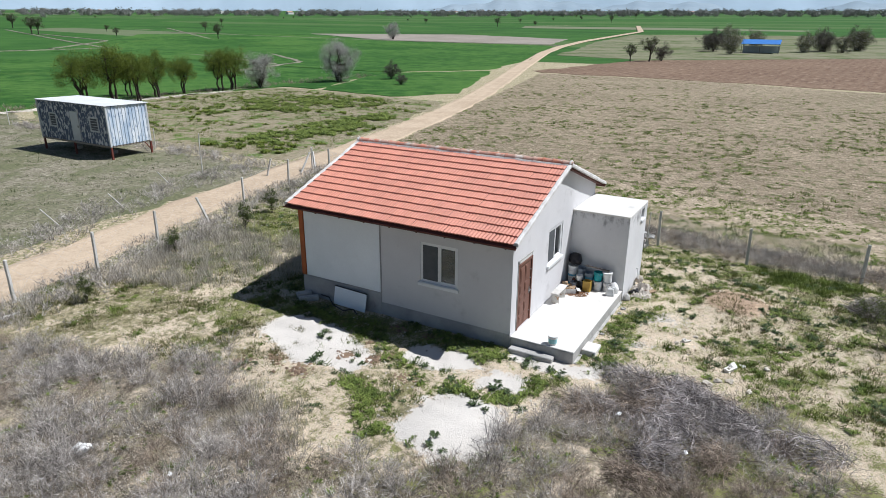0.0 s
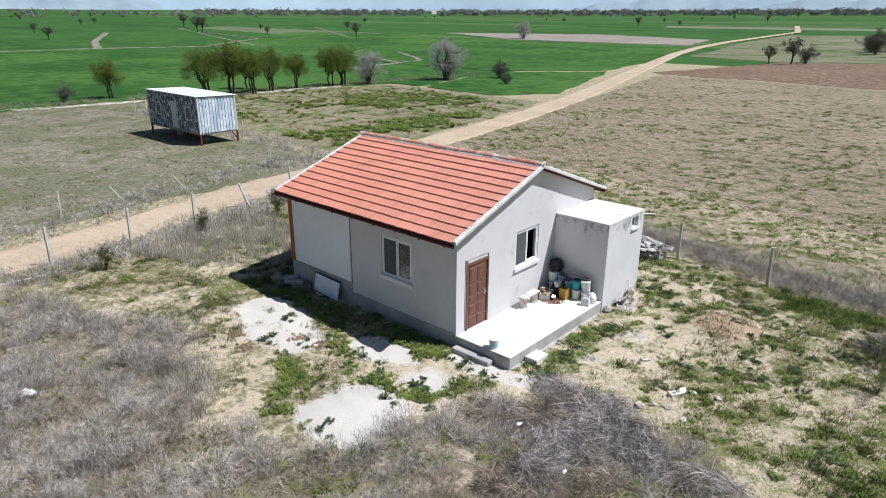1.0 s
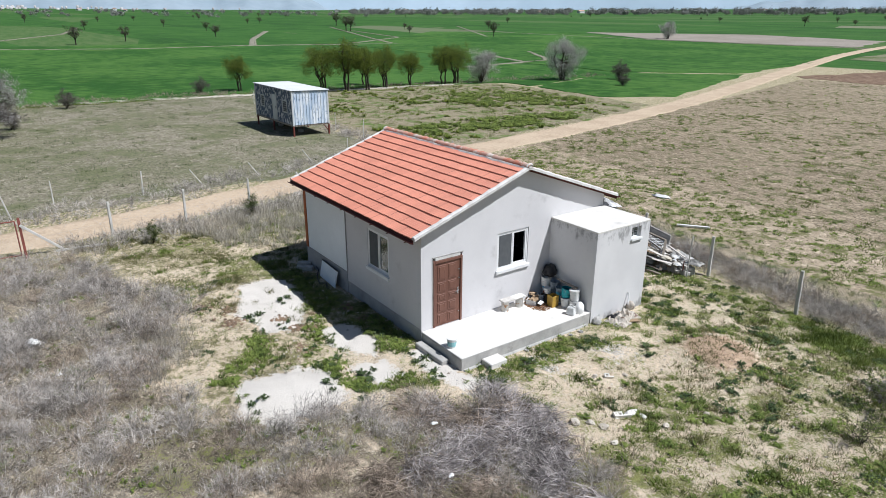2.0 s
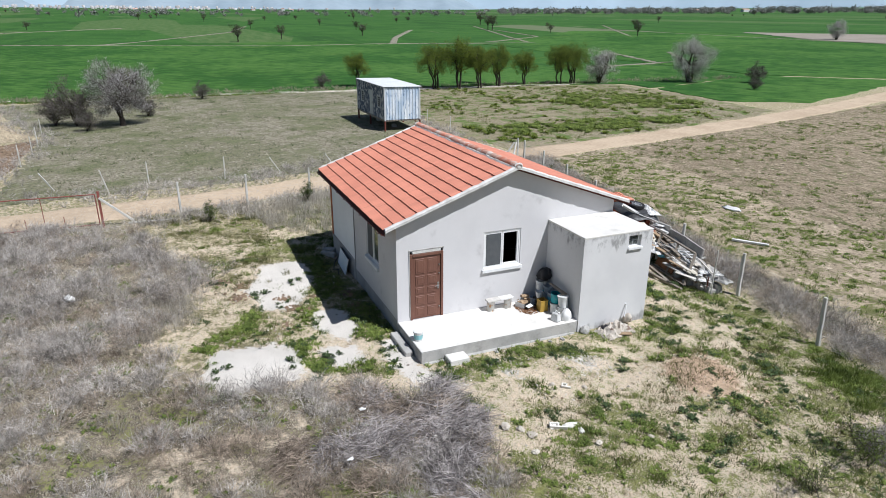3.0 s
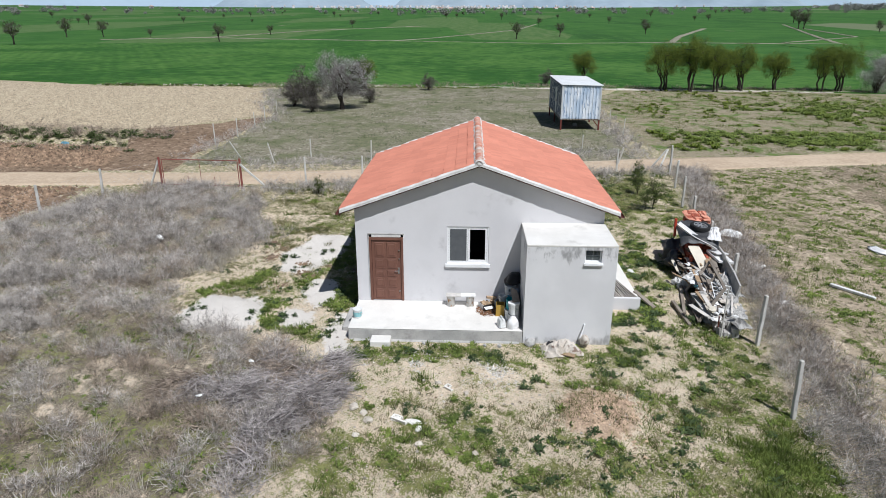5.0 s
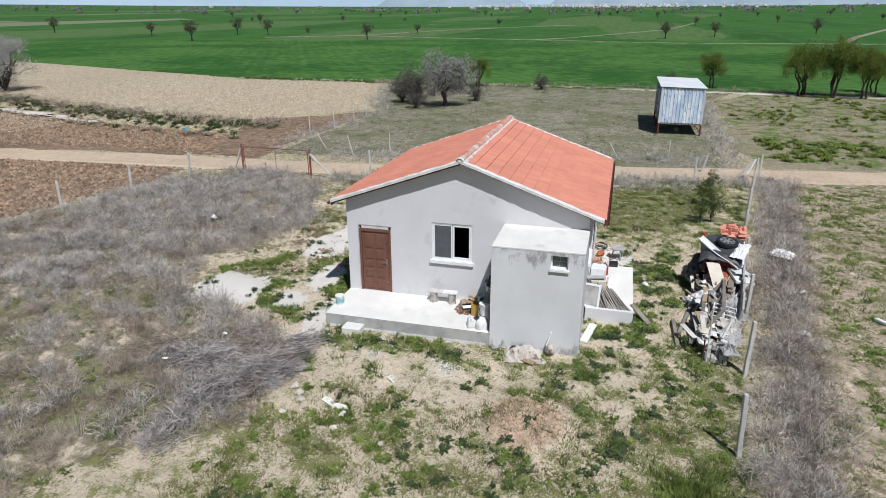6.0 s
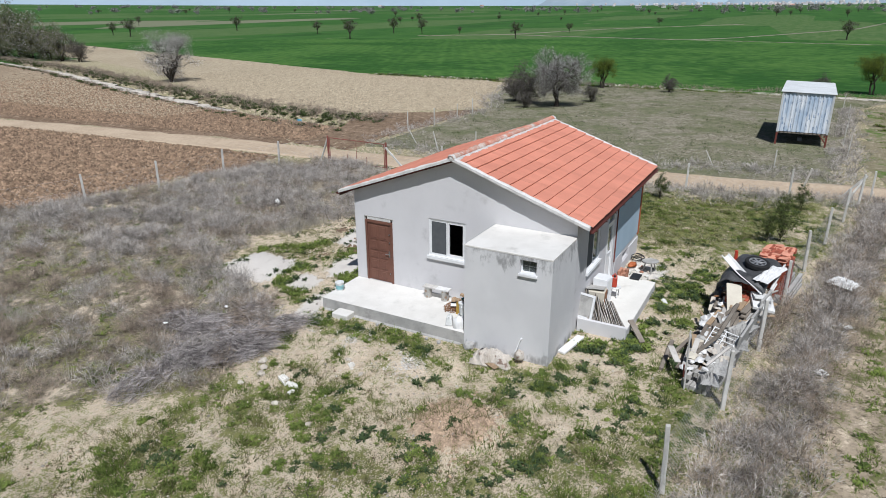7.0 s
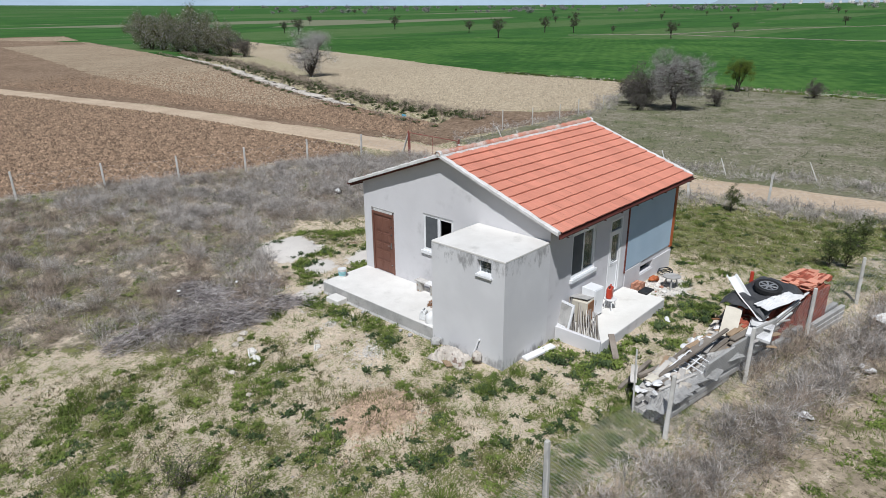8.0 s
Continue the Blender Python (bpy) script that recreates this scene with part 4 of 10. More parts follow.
roof = empty("roof", -10.2, RIDGE_Y, RIDGE_Z, "gable roof of orange-red clay tiles")
own(roof, house)
for ye, s in ((EAVE_S, -1), (EAVE_N, 1)):
    own(roof_board(ye, "roof_boarding"), roof)
    own(box("fascia", ROOF_W + 0.02, ROOF_E - 0.02, ye - 0.02 + (0.02 if s > 0 else -0.0), ye + (0.02 if s > 0 else 0.0), EAVE_Z - 0.13, EAVE_Z - 0.005, M_FASCIA, None, "dark red eaves board", 0.004), roof)
    g = bmesh.new()
    prof = [(0.055 * math.cos(a), 0.055 * math.sin(a)) for a in np.linspace(math.pi, 2 * math.pi, 9)]
    rows = [[g.verts.new((x, ye + s * 0.075 + u, EAVE_Z - 0.04 + v)) for u, v in prof + [(0.05 * math.cos(a), 0.05 * math.sin(a)) for a in np.linspace(2 * math.pi, math.pi, 9)]] for x in (ROOF_W, ROOF_E)]
    for i in range(18):
        g.faces.new((rows[0][i], rows[0][(i + 1) % 18], rows[1][(i + 1) % 18], rows[1][i]))
    own(part("gutter", g, M_FASCIA, None, "dark red half-round gutter"), roof)
    for k in range(9):
        x = ROOF_W + 0.4 + k * 0.93
        own(box("gutter_bracket", x, x + 0.03, ye + s * 0.075 - 0.06, ye + s * 0.075 + 0.06, EAVE_Z - 0.115, EAVE_Z - 0.09, M_FASCIA, None, "", 0.002), roof)


def verge(x, y_eave):
    """Rough white mortar along a sloping roof edge."""
    bm = bmesh.new()
    rs = np.random.RandomState(int(abs(x * 10 + y_eave)))
    n = 26
    rings = []
    for i in range(n + 1):
        t = i / n
        y, z = y_eave + (RIDGE_Y - y_eave) * t, EAVE_Z + (RIDGE_Z - EAVE_Z) * t
        w, h = 0.066 + rs.uniform(-0.010, 0.010), 0.072 + rs.uniform(-0.012, 0.014)
        rings.append([bm.verts.new((x + dx, y, z + dz)) for dx, dz in ((-w, -0.03), (w, -0.03), (w, h * 0.6), (w * 0.55, h), (-w * 0.6, h * 1.02), (-w, h * 0.6))])
    for a, b in zip(rings, rings[1:]):
        for i in range(6):
            bm.faces.new((a[i], a[(i + 1) % 6], b[(i + 1) % 6], b[i]))
    bm.faces.new(rings[0])
    bm.faces.new(rings[-1][::-1])
    bmesh.ops.recalc_face_normals(bm, faces=bm.faces)
    return part("verge", bm, M_MORTAR, None, "rough white mortar verge")


for xx in (ROOF_E - 0.03, ROOF_W + 0.03):
    for ye in (EAVE_S, EAVE_N):
        own(verge(xx, ye), roof)


def ridge_tile_mesh():
    bm = bmesh.new()
    rings = []
    for x, r in ((0, 0.115), (0.05, 0.125), (0.055, 0.108), (0.36, 0.095)):
        rings.append([bm.verts.new((x, r * math.cos(a), r * math.sin(a) * 0.85)) for a in np.linspace(-0.15, math.pi + 0.15, 9)])
    for a, b in zip(rings, rings[1:]):
        for i in range(8):
            bm.faces.new((a[i], a[i + 1], b[i + 1], b[i]))
    me = bpy.data.meshes.new("ridge_tile")
    bm.to_mesh(me)
    bm.free()
    me.materials.append(M_RIDGE)
    return me


RIDGE_MESH = ridge_tile_mesh()
rr = random.Random(4)
for k in range(25):
    o = new("ridge_tile", RIDGE_MESH)
    o.matrix_world = pose(ROOF_W + 0.08 + k * 0.323, RIDGE_Y + rr.uniform(-0.012, 0.012), RIDGE_Z + 0.045, rr.uniform(-3, 3), rr.uniform(-1.5, 1.5), rr.uniform(-2, 2))
    own(o, roof)
for s in (-1, 1):
    b = bmesh.new()
    rows = []
    for k in range(60):
        x = ROOF_W + 0.06 + k * 8.0 / 59
        w = 0.16 + rr.uniform(-0.035, 0.03)
        rows.append([b.verts.new((x, RIDGE_Y + s * q, RIDGE_Z + dz - 0.352 * q)) for q, dz in ((0.06, 0.06), (w * 0.8, 0.085), (w, 0.05))])
    for p, q in zip(rows, rows[1:]):
        for i in range(2):
            b.faces.new((p[i], p[i + 1], q[i + 1], q[i]) if s > 0 else (p[i + 1], p[i], q[i], q[i + 1]))
    own(part("ridge_mortar", b, M_MORTAR, None, "mortar bedding under the ridge tiles"), roof)


for x in (ROOF_W + 0.02, ROOF_E - 0.02):
    b = bmesh.new()
    for v in bmesh.ops.create_icosphere(b, subdivisions=3, radius=1.0)["verts"]:
        k = 1 + 0.3 * noise.noise(v.co * 1.7 + Vector((x, 0, 0)))
        v.co = Vector((x + v.co.x * 0.07 * k, RIDGE_Y + v.co.y * 0.13 * k, RIDGE_Z + 0.05 + v.co.z * 0.10 * k))
    own(part("ridge_end", b, M_MORTAR, None, "mortar plug closing the ridge end"), roof)


# windows and doors
def frame_bars(bm, u0, u1, z0, z1, w, d0, d1, put):
    for a in ((u0, u1, z0, z0 + w), (u0, u1, z1 - w, z1), (u0, u0 + w, z0 + w, z1 - w), (u1 - w, u1, z0 + w, z1 - w)):
        put(bm, a, d0, d1)
    return bm


def window(axis, at, out, hole, screen, group="house windows", sill=True, panes=2, open_dark=False):
    """A white two-light window in its opening; out is +1 or -1, the side it faces."""
    u0, u1, z0, z1 = hole
    rim = 0.05

    def put(bm, a, d0, d1):
        x = sorted((at + out * d0, at + out * d1))
        if axis == "x":
            block(bm, x[0], x[1], a[0], a[1], a[2], a[3], None, 0.004)
        else:
            block(bm, a[0], a[1], x[0], x[1], a[2], a[3], None, 0.004)
    c = ((u0 + u1) / 2, z0)
    w = empty("window", *((at, c[0], c[1]) if axis == "x" else (c[0], at, c[1])), "white plastic double window with dark panes")
    own(w, house)
    own(part("window_frame", frame_bars(bmesh.new(), u0, u1, z0, z1, rim, -0.10, -0.02, put), M_PVC, None), w)
    n = panes
    step = (u1 - u0 - 2 * rim) / n
    for k in range(n):
        a, b = u0 + rim + k * step, u0 + rim + (k + 1) * step
        own(part("sash", frame_bars(bmesh.new(), a + 0.004, b - 0.004, z0 + rim, z1 - rim, 0.055, -0.085, -0.03, put), M_PVC, None), w)
        if not (open_dark and k == 1):
            bm = bmesh.new()
            put(bm, (a + 0.05, b - 0.05, z0 + rim + 0.05, z1 - rim - 0.05), -0.062, -0.054)
            own(part("pane", bm, M_GLASS, None), w)
        if k == screen:
            bm = bmesh.new()
            put(bm, (a + 0.04, b - 0.04, z0 + rim + 0.04, z1 - rim - 0.04), -0.028, -0.024)
            own(part("insect_screen", bm, M_SCREEN, None, "grey insect screen"), w)
    if sill:
        bm = bmesh.new()
        put(bm, (u0 - 0.05, u1 + 0.05, z0 - 0.10, z0 - 0.002), 0.0, 0.07)
        put(bm, (u0 + 0.002, u1 - 0.002, z0 - 0.002, z0 + 0.02), -0.12, 0.05)
        own(part("window_sill", bm, M_PVC if sill is True else sill, None, "white sill"), w)
    return w


window("x", XE, 1, EWIN, 0, open_dark=True)
window("y", YS, -1, SWIN, 0)
window("y", YN, 1, NWIN, 1)


def house_door():
    y0, y1, z0, z1 = EDOOR
    d = empty("door", XE, (y0 + y1) / 2, z0, "closed brown moulded steel door")
    own(d, house)
    bm = bmesh.new()
    block(bm, XE - 0.10, XE + 0.03, y0, y0 + 0.07, z0, z1 - 0.11, None, 0.006)
    block(bm, XE - 0.10, XE + 0.03, y1 - 0.07, y1, z0, z1 - 0.11, None, 0.006)
    block(bm, XE - 0.10, XE + 0.03, y0 + 0.07, y1 - 0.07, z1 - 0.19, z1 - 0.11, None, 0.006)
    own(part("door_frame", bm, M_DOOR, None), d)
    a, b, c, e = y0 + 0.075, y1 - 0.075, z0 + 0.02, z1 - 0.195
    leaf = own(box("door_leaf", XE - 0.06, XE - 0.005, a, b, c, e, M_DOOR, None, "", 0.004), d)
    for col in range(2):
        for row, (q0, q1) in enumerate(((0.06, 0.36), (0.42, 0.72), (0.78, 0.98), (1.04, 1.34), (1.40, 1.86))):
            p0 = a + 0.09 + col * 0.36
            bm = bmesh.new()
            block(bm, XE - 0.006, XE + 0.010, p0, p0 + 0.28, c + q0, c + q1, None, 0.008)
            block(bm, XE + 0.008, XE + 0.018, p0 + 0.05, p0 + 0.23, c + q0 + 0.05, c + q1 - 0.05, None, 0.006)
            own(part("door_panel", bm, M_DOOR, None), d)
    bm = tube(bmesh.new(), (XE, b - 0.07, c + 0.98), (XE + 0.06, b - 0.07, c + 0.98), 0.012)
    tube(bm, (XE + 0.055, b - 0.07, c + 0.98), (XE + 0.055, b - 0.19, c + 0.96), 0.011)
    block(bm, XE - 0.004, XE + 0.008, b - 0.10, b - 0.045, c + 0.86, c + 1.06, None, 0.003)
    own(part("handle", bm, M_STEEL, None, "steel lever handle"), d)
    for q in (0.3, 1.35, 1.62):
        own(part("lock", tube(bmesh.new(), (XE, b - 0.05, c + q), (XE + 0.03, b - 0.05, c + q), 0.02), M_STEEL, None), d)
    bm = block(bmesh.new(), XE - 0.10, XE + 0.02, y0 + 0.07, y1 - 0.07, z1 - 0.105, z1 - 0.01, None, 0.012)
    own(part("lintel_filler", bm, M_MORTAR, None, "white foam and mortar over the frame"), d)
    bm = block(bmesh.new(), XE, XE + 0.025, y0 - 0.03, y1 + 0.03, z1 - 0.012, z1 + 0.02, None, 0.004)
    block(bm, XE, XE + 0.02, y0 - 0.03, y0 - 0.002, z0 + 0.1, z1 - 0.012, None, 0.004)
    own(part("architrave", bm, M_ROUGHCONC, None), d)


house_door()


def north_door():
    u0, u1, z0, z1 = NDOOR
    d = empty("door", (u0 + u1) / 2, YN, z0, "white plastic glazed back door with toplight")
    own(d, house)

    def put(bm, a, d0, d1):
        block(bm, a[0], a[1], YN + d0, YN + d1, a[2], a[3], None, 0.004)
    bm = frame_bars(bmesh.new(), u0, u1, z0, z1, 0.06, -0.08, 0.012, put)
    put(bm, (u0 + 0.06, u1 - 0.06, z1 - 0.42, z1 - 0.36), -0.08, 0.012)
    own(part("door_frame", bm, M_PVC, None), d)
    own(part("door_leaf", frame_bars(bmesh.new(), u0 + 0.065, u1 - 0.065, z0 + 0.03, z1 - 0.425, 0.09, -0.06, 0.0, put), M_PVC, None), d)
    bm = bmesh.new()
    put(bm, (u0 + 0.15, u1 - 0.15, z0 + 0.11, z0 + 0.92), -0.05, -0.015)
    own(part("lower_panel", bm, M_PVC, None), d)
    bm = bmesh.new()
    put(bm, (u0 + 0.15, u1 - 0.15, z0 + 0.90, z0 + 0.98), -0.06, 0.0)
    own(part("middle_rail", bm, M_PVC, None), d)
    for a, b in ((z0 + 0.98, z1 - 0.51), (z1 - 0.355, z1 - 0.065)):
        bm = bmesh.new()
        put(bm, (u0 + 0.07, u1 - 0.07, a, b), -0.04, -0.034)
        g = own(part("pane", bm, M_GLASS, None), d)
    bm = bmesh.new()
    put(bm, (u1 - 0.14, u1 - 0.11, z0 + 0.95, z0 + 1.15), 0.0, 0.015)
    put(bm, (u1 - 0.24, u1 - 0.11, z0 + 1.07, z0 + 1.10), 0.03, 0.045)
    own(part("handle", bm, M_PVC, None), d)


north_door()

# the wash-room box against the east wall
annex = empty("annex", -5.5, 22.15, 0.1, "flat-roofed stuccoed washroom with damp stains", "annex")
AX0, AX1, AY0, AY1, AZ = XE + 0.003, -4.51, 20.955, 23.355, 2.97
BWIN = (22.50, 22.94, 2.53, 2.89)
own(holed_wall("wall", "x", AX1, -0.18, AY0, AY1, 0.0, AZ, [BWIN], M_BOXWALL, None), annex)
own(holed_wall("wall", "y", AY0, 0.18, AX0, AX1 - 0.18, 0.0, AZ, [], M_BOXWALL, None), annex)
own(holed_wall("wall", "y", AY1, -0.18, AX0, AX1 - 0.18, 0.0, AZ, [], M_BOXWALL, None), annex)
own(box("flat_roof", AX0, AX1 + 0.003, AY0 - 0.003, AY1 + 0.003, AZ + 0.001, AZ + 0.06, M_CONCRETE, None, "pale cement roof slab", 0.012), annex)


def annex_window():
    w = empty("window", AX1, 22.72, 2.53, "small glazed window with white sill")
    own(w, annex)

    def put(bm, a, d0, d1):
        block(bm, AX1 + d0, AX1 + d1, a[0], a[1], a[2], a[3], None, 0.003)
    own(part("window_frame", frame_bars(bmesh.new(), BWIN[0], BWIN[1], BWIN[2], BWIN[3], 0.035, -0.15, -0.10, put), M_PVC, None), w)
    bm = bmesh.new()
    put(bm, (BWIN[0] + 0.03, BWIN[1] - 0.03, BWIN[2] + 0.03, BWIN[3] - 0.03), -0.13, -0.12)
    g = own(part("pane", bm, M_GLASS, None), w)
    bm = bmesh.new()
    put(bm, (BWIN[0] - 0.02, BWIN[1] + 0.04, BWIN[2] - 0.06, BWIN[2] - 0.002), -0.002, 0.06)
    put(bm, (BWIN[0] + 0.002, BWIN[1] - 0.002, BWIN[2], BWIN[2] + 0.015), -0.12, 0.05)
    own(part("window_sill", bm, M_PVC, None), w)
    bm = bmesh.new()
    for q in (0.5,):
        put(bm, (BWIN[0] + 0.03, BWIN[1] - 0.03, BWIN[2] + 0.36 * q, BWIN[2] + 0.36 * q + 0.008), -0.115, -0.108)
    put(bm, (22.717, 22.725, BWIN[2] + 0.03, BWIN[3] - 0.03), -0.115, -0.108)
    own(part("bars", bm, M_PVC, None), w)


annex_window()
bm = tube(bmesh.new(), (AX1, 22.62, 0.72), (AX1 + 0.05, 22.62, 0.72), 0.022)
tube(bm, (AX1 + 0.05, 22.62, 0.74), (AX1 + 0.13, 22.52, 0.38), 0.016)
own(part("drain_pipe", bm, M_PVC, None, "short white drain pipe"), annex)

# porches, step and concrete pieces
M_CREAMCONC = mat("cream_screed", (0.73, 0.705, 0.65), (0.67, 0.645, 0.59), 1.0, 35, 0.08, 0.9, 0.25, 0.004, stain=((0.50, 0.47, 0.41), 1.6, 0.55, 0.8))
porch = empty("porch", -5.5, 18.5, 0.05, "pale concrete porch slab before the front door", "porch")
own(box("slab", XE + 0.002, -4.535, YS + 0.008, AY0 - 0.002, 0.0, FLOOR_Z - 0.03, M_ROUGHCONC, None, "rough grey concrete sides", 0.015), porch)
own(box("screed", XE + 0.002, -4.53, YS + 0.005, AY0 - 0.002, FLOOR_Z - 0.029, FLOOR_Z, M_CONCRETE, None, "smooth pale cement screed", 0.012), porch)
own(box("footing", XE + 0.3, -4.46, YS + 0.05, AY0 - 0.1, -0.05, 0.13, M_ROUGHCONC, None, "", 0.03), porch)
porch_back = empty("porch", -8.8, 24.0, 0.05, "pale concrete slab at the back door", "porch")
own(box("slab", -10.65, -6.9, YN + 0.04, 24.75, 0.0, 0.39, M_STUCCO, None, "pale plastered sides", 0.015), porch_back)
own(box("screed", -10.655, -6.9, YN + 0.04, 24.755, 0.391, 0.42, M_CREAMCONC, None, "smooth pale cement screed", 0.012), porch_back)
own(box("upstand", -6.899, -6.80, YN + 0.04, 24.75, 0.0, 0.50, M_STUCCO, None, "low plastered upstand at the slab end", 0.015), porch_back)
tagged(box("step", -4.52, -4.12, 16.72, 17.28, 0.05, 0.27, M_CONCRETE, None, "", 0.02), "pale concrete block step beside the porch", "step")
tagged(box("kerb_slab", -6.35, -5.05, 15.78, 16.02, 0.05, 0.24, M_ROUGHCONC, None, "", 0.02), "rough concrete strip along the porch side", "kerb")


# ---- plants ----
def blades(n, spread, h0, h1, lean, w, seed, twigs=0, bend=0.0):
    """A clump of thin upright blades as loose triangles; twigs: short side shoots on each."""
    rs = np.random.RandomState(seed)
    out = []
    for _ in range(n):
        r, a = spread * math.sqrt(rs.uniform()), rs.uniform(0, 6.28)
        b = np.array([r * math.cos(a), r * math.sin(a), -0.03])
        la, h = rs.uniform(0, 6.28), rs.uniform(h0, h1)
        ln = lean * rs.uniform(0.2, 1.0)
        d = np.array([math.cos(la) * ln + 0.8 * r / spread * lean * math.cos(a), math.sin(la) * ln + 0.8 * r / spread * lean * math.sin(a), 1.0])
        d /= np.linalg.norm(d)
        t = b + d * h
        side = np.cross(d, rs.normal(size=3))
        side *= w / (np.linalg.norm(side) + 1e-9)
        out.append((b - side, b + side, t))
        for _ in range(twigs):
            k = rs.uniform(0.3, 0.95)
            p = b + d * h * k
            e = d + rs.normal(size=3) * 0.75
            e[2] = abs(e[2]) * 0.8 + 0.1
            e *= h * rs.uniform(0.18, 0.42) / np.linalg.norm(e)
            s2 = np.cross(e, rs.normal(size=3))
            s2 *= w * 0.8 / (np.linalg.norm(s2) + 1e-9)
            out.append((p - s2, p + s2, p + e))
    v = np.array(out).reshape(-1, 3)
    return v, np.arange(len(v)).reshape(-1, 3)


def rosette(n, r, h, w, seed):
    """A low leafy weed: broad leaves bent outwards, each two triangles."""
    rs = np.random.RandomState(seed)
    vs, fs = [], []
    for i in range(n):
        a, k = rs.uniform(0, 6.28), rs.uniform(0.35, 1.0)
        d = np.array([math.cos(a), math.sin(a)])
        o = rs.uniform(-0.35, 0.35, 2) * r
        z = rs.uniform(0.15, 1.0) * h
        m, t = o + d * r * k * 0.55, o + d * r * k
        s = np.array([-d[1], d[0]]) * w * rs.uniform(0.6, 1.2)
        b = len(vs)
        vs += [(o[0], o[1], 0.0), (m[0] + s[0], m[1] + s[1], z), (m[0] - s[0], m[1] - s[1], z), (t[0], t[1], z * rs.uniform(0.4, 1.1))]
        fs += [(b, b + 1, b + 2), (b + 1, b + 3, b + 2)]
    return np.array(vs), np.array(fs)


def scatter(name, forms, pts, scale, material, label, seed, category="plants", tilt=0.12, flat=None):
    """Copies of small forms over many points, joined in one mesh."""
    rs = np.random.RandomState(seed)
    pts = np.asarray(pts)
    if len(pts) == 0:
        return None
    z = lie(pts[:, 0], pts[:, 1])
    if flat is not None:
        z = z + flat
    which = rs.randint(0, len(forms), len(pts))
    V, T, base = [], [], 0
    for k, (v, t) in enumerate(forms):
        i = np.where(which == k)[0]
        if len(i) == 0:
            continue
        a = rs.uniform(0, 6.28, len(i))
        s = scale[0] + (scale[1] - scale[0]) * rs.uniform(0, 1, len(i)) ** 1.3
        c, si = np.cos(a)[:, None], np.sin(a)[:, None]
        x = (v[None, :, 0] * c - v[None, :, 1] * si) * s[:, None]
        y = (v[None, :, 0] * si + v[None, :, 1] * c) * s[:, None]
        h = v[None, :, 2] * (s * rs.uniform(0.75, 1.25, len(i)))[:, None]
        tx, ty = rs.normal(0, tilt, len(i))[:, None], rs.normal(0, tilt, len(i))[:, None]
        w = np.stack([x + pts[i, 0, None] + tx * h, y + pts[i, 1, None] + ty * h, h + z[i, None]], 2)
        V.append(w.reshape(-1, 3))
        T.append((t[None] + (np.arange(len(i)) * len(v))[:, None, None] + base).reshape(-1, 3))
        base += w.shape[0] * w.shape[1]
    return array_mesh(name, np.concatenate(V), np.concatenate(T), material, None, label, category, "stuff")


def sow(poly, n, seed, keep=None):
    """n random points inside a polygon; keep(x, y): the chance of each."""
    rs = np.random.RandomState(seed)
    p = np.array(poly, dtype=float)
    q = rs.uniform(p.min(0), p.max(0), (n * 6, 2))
    ok = inside(poly, q[:, 0], q[:, 1])
    if keep is not None:
        ok &= rs.uniform(0, 1, len(q)) < keep(q[:, 0], q[:, 1])
    return q[ok][:n]


def sow_line(line, n, width, seed, off=0.0):
    """n random points along a line, within a width of it."""
    rs = np.random.RandomState(seed)
    p = np.array(line, dtype=float)
    d = np.hypot(*np.diff(p, axis=0).T)
    s = rs.uniform(0, d.sum(), n)
    k = np.searchsorted(np.cumsum(d), s).clip(0, len(d) - 1)
    t = (s - (np.cumsum(d)[k] - d[k])) / d[k]
    a, b = p[k], p[k + 1]
    nr = np.stack([-(b - a)[:, 1], (b - a)[:, 0]], 1) / d[k][:, None]
    return a + (b - a) * t[:, None] + nr * (rs.normal(0, width / 2, n) + off)[:, None]


def clear(pts, room=0.0, bare=True):
    """Drop points that fall on the house, the slabs or the track; bare: and on the crust of poured concrete."""
    x, y = pts[:, 0], pts[:, 1]
    bad = (x > -14.15 - room) & (x < -6.3) & (y > 15.98 - room) & (y < 23.4 + room)
    bad |= (x > -6.5) & (x < -4.45 + room) & (y > 15.75 - room) & (y < 23.42 + room)
    bad |= (x > -10.72) & (x < -6.8) & (y > 23.2) & (y < 24.8 + room)
    bad |= reach(ROAD_LINE, x, y) < 1.15
    if bare:
        for p in PALE:
            bad |= inside(p, x, y) & (reach(p + p[:1], x, y) > 0.08) & (waves(x, y, 0.5, 71) < 0.75)
    return pts[~bad]


def greenness(x, y):
    w1, w2 = 0.6 * waves(x, y, 0.95, 5) + 0.9 * waves(x, y, 0.4, 7), waves(x, y, 3.2, 6)
    south = np.clip((15.5 - y) / 3, 0, 1) * np.clip((-4 - x) / 3, 0, 1)
    g = 0.37 + 0.22 * w1 + 0.14 * w2 + 0.25 * np.exp(-(reach([(1.97, 25.64), (-4.56, 26.61)], x, y) / 1.1) ** 2) - 0.15 * south
    g = g + 0.28 * np.exp(-(reach([(-4.0, 16.5), (-3.9, 23.5)], x, y) / 0.5) ** 2)
    g = np.where(np.hypot(x + 1.2, y - 22.5) < 1.1, 0.0, g)
    return np.clip((g - 0.31) * 4.0, 0.0, 1)


def tufted(pts, lo, hi, spread, seed):
    """Each point becomes a small clump of points."""
    rs = np.random.RandomState(seed)
    k = rs.randint(lo, hi + 1, len(pts))
    size = np.repeat(rs.uniform(0.4, 1.3, len(pts)), k)[:, None]
    return np.repeat(pts, k, axis=0) + rs.normal(0, spread, (k.sum(), 2)) * size


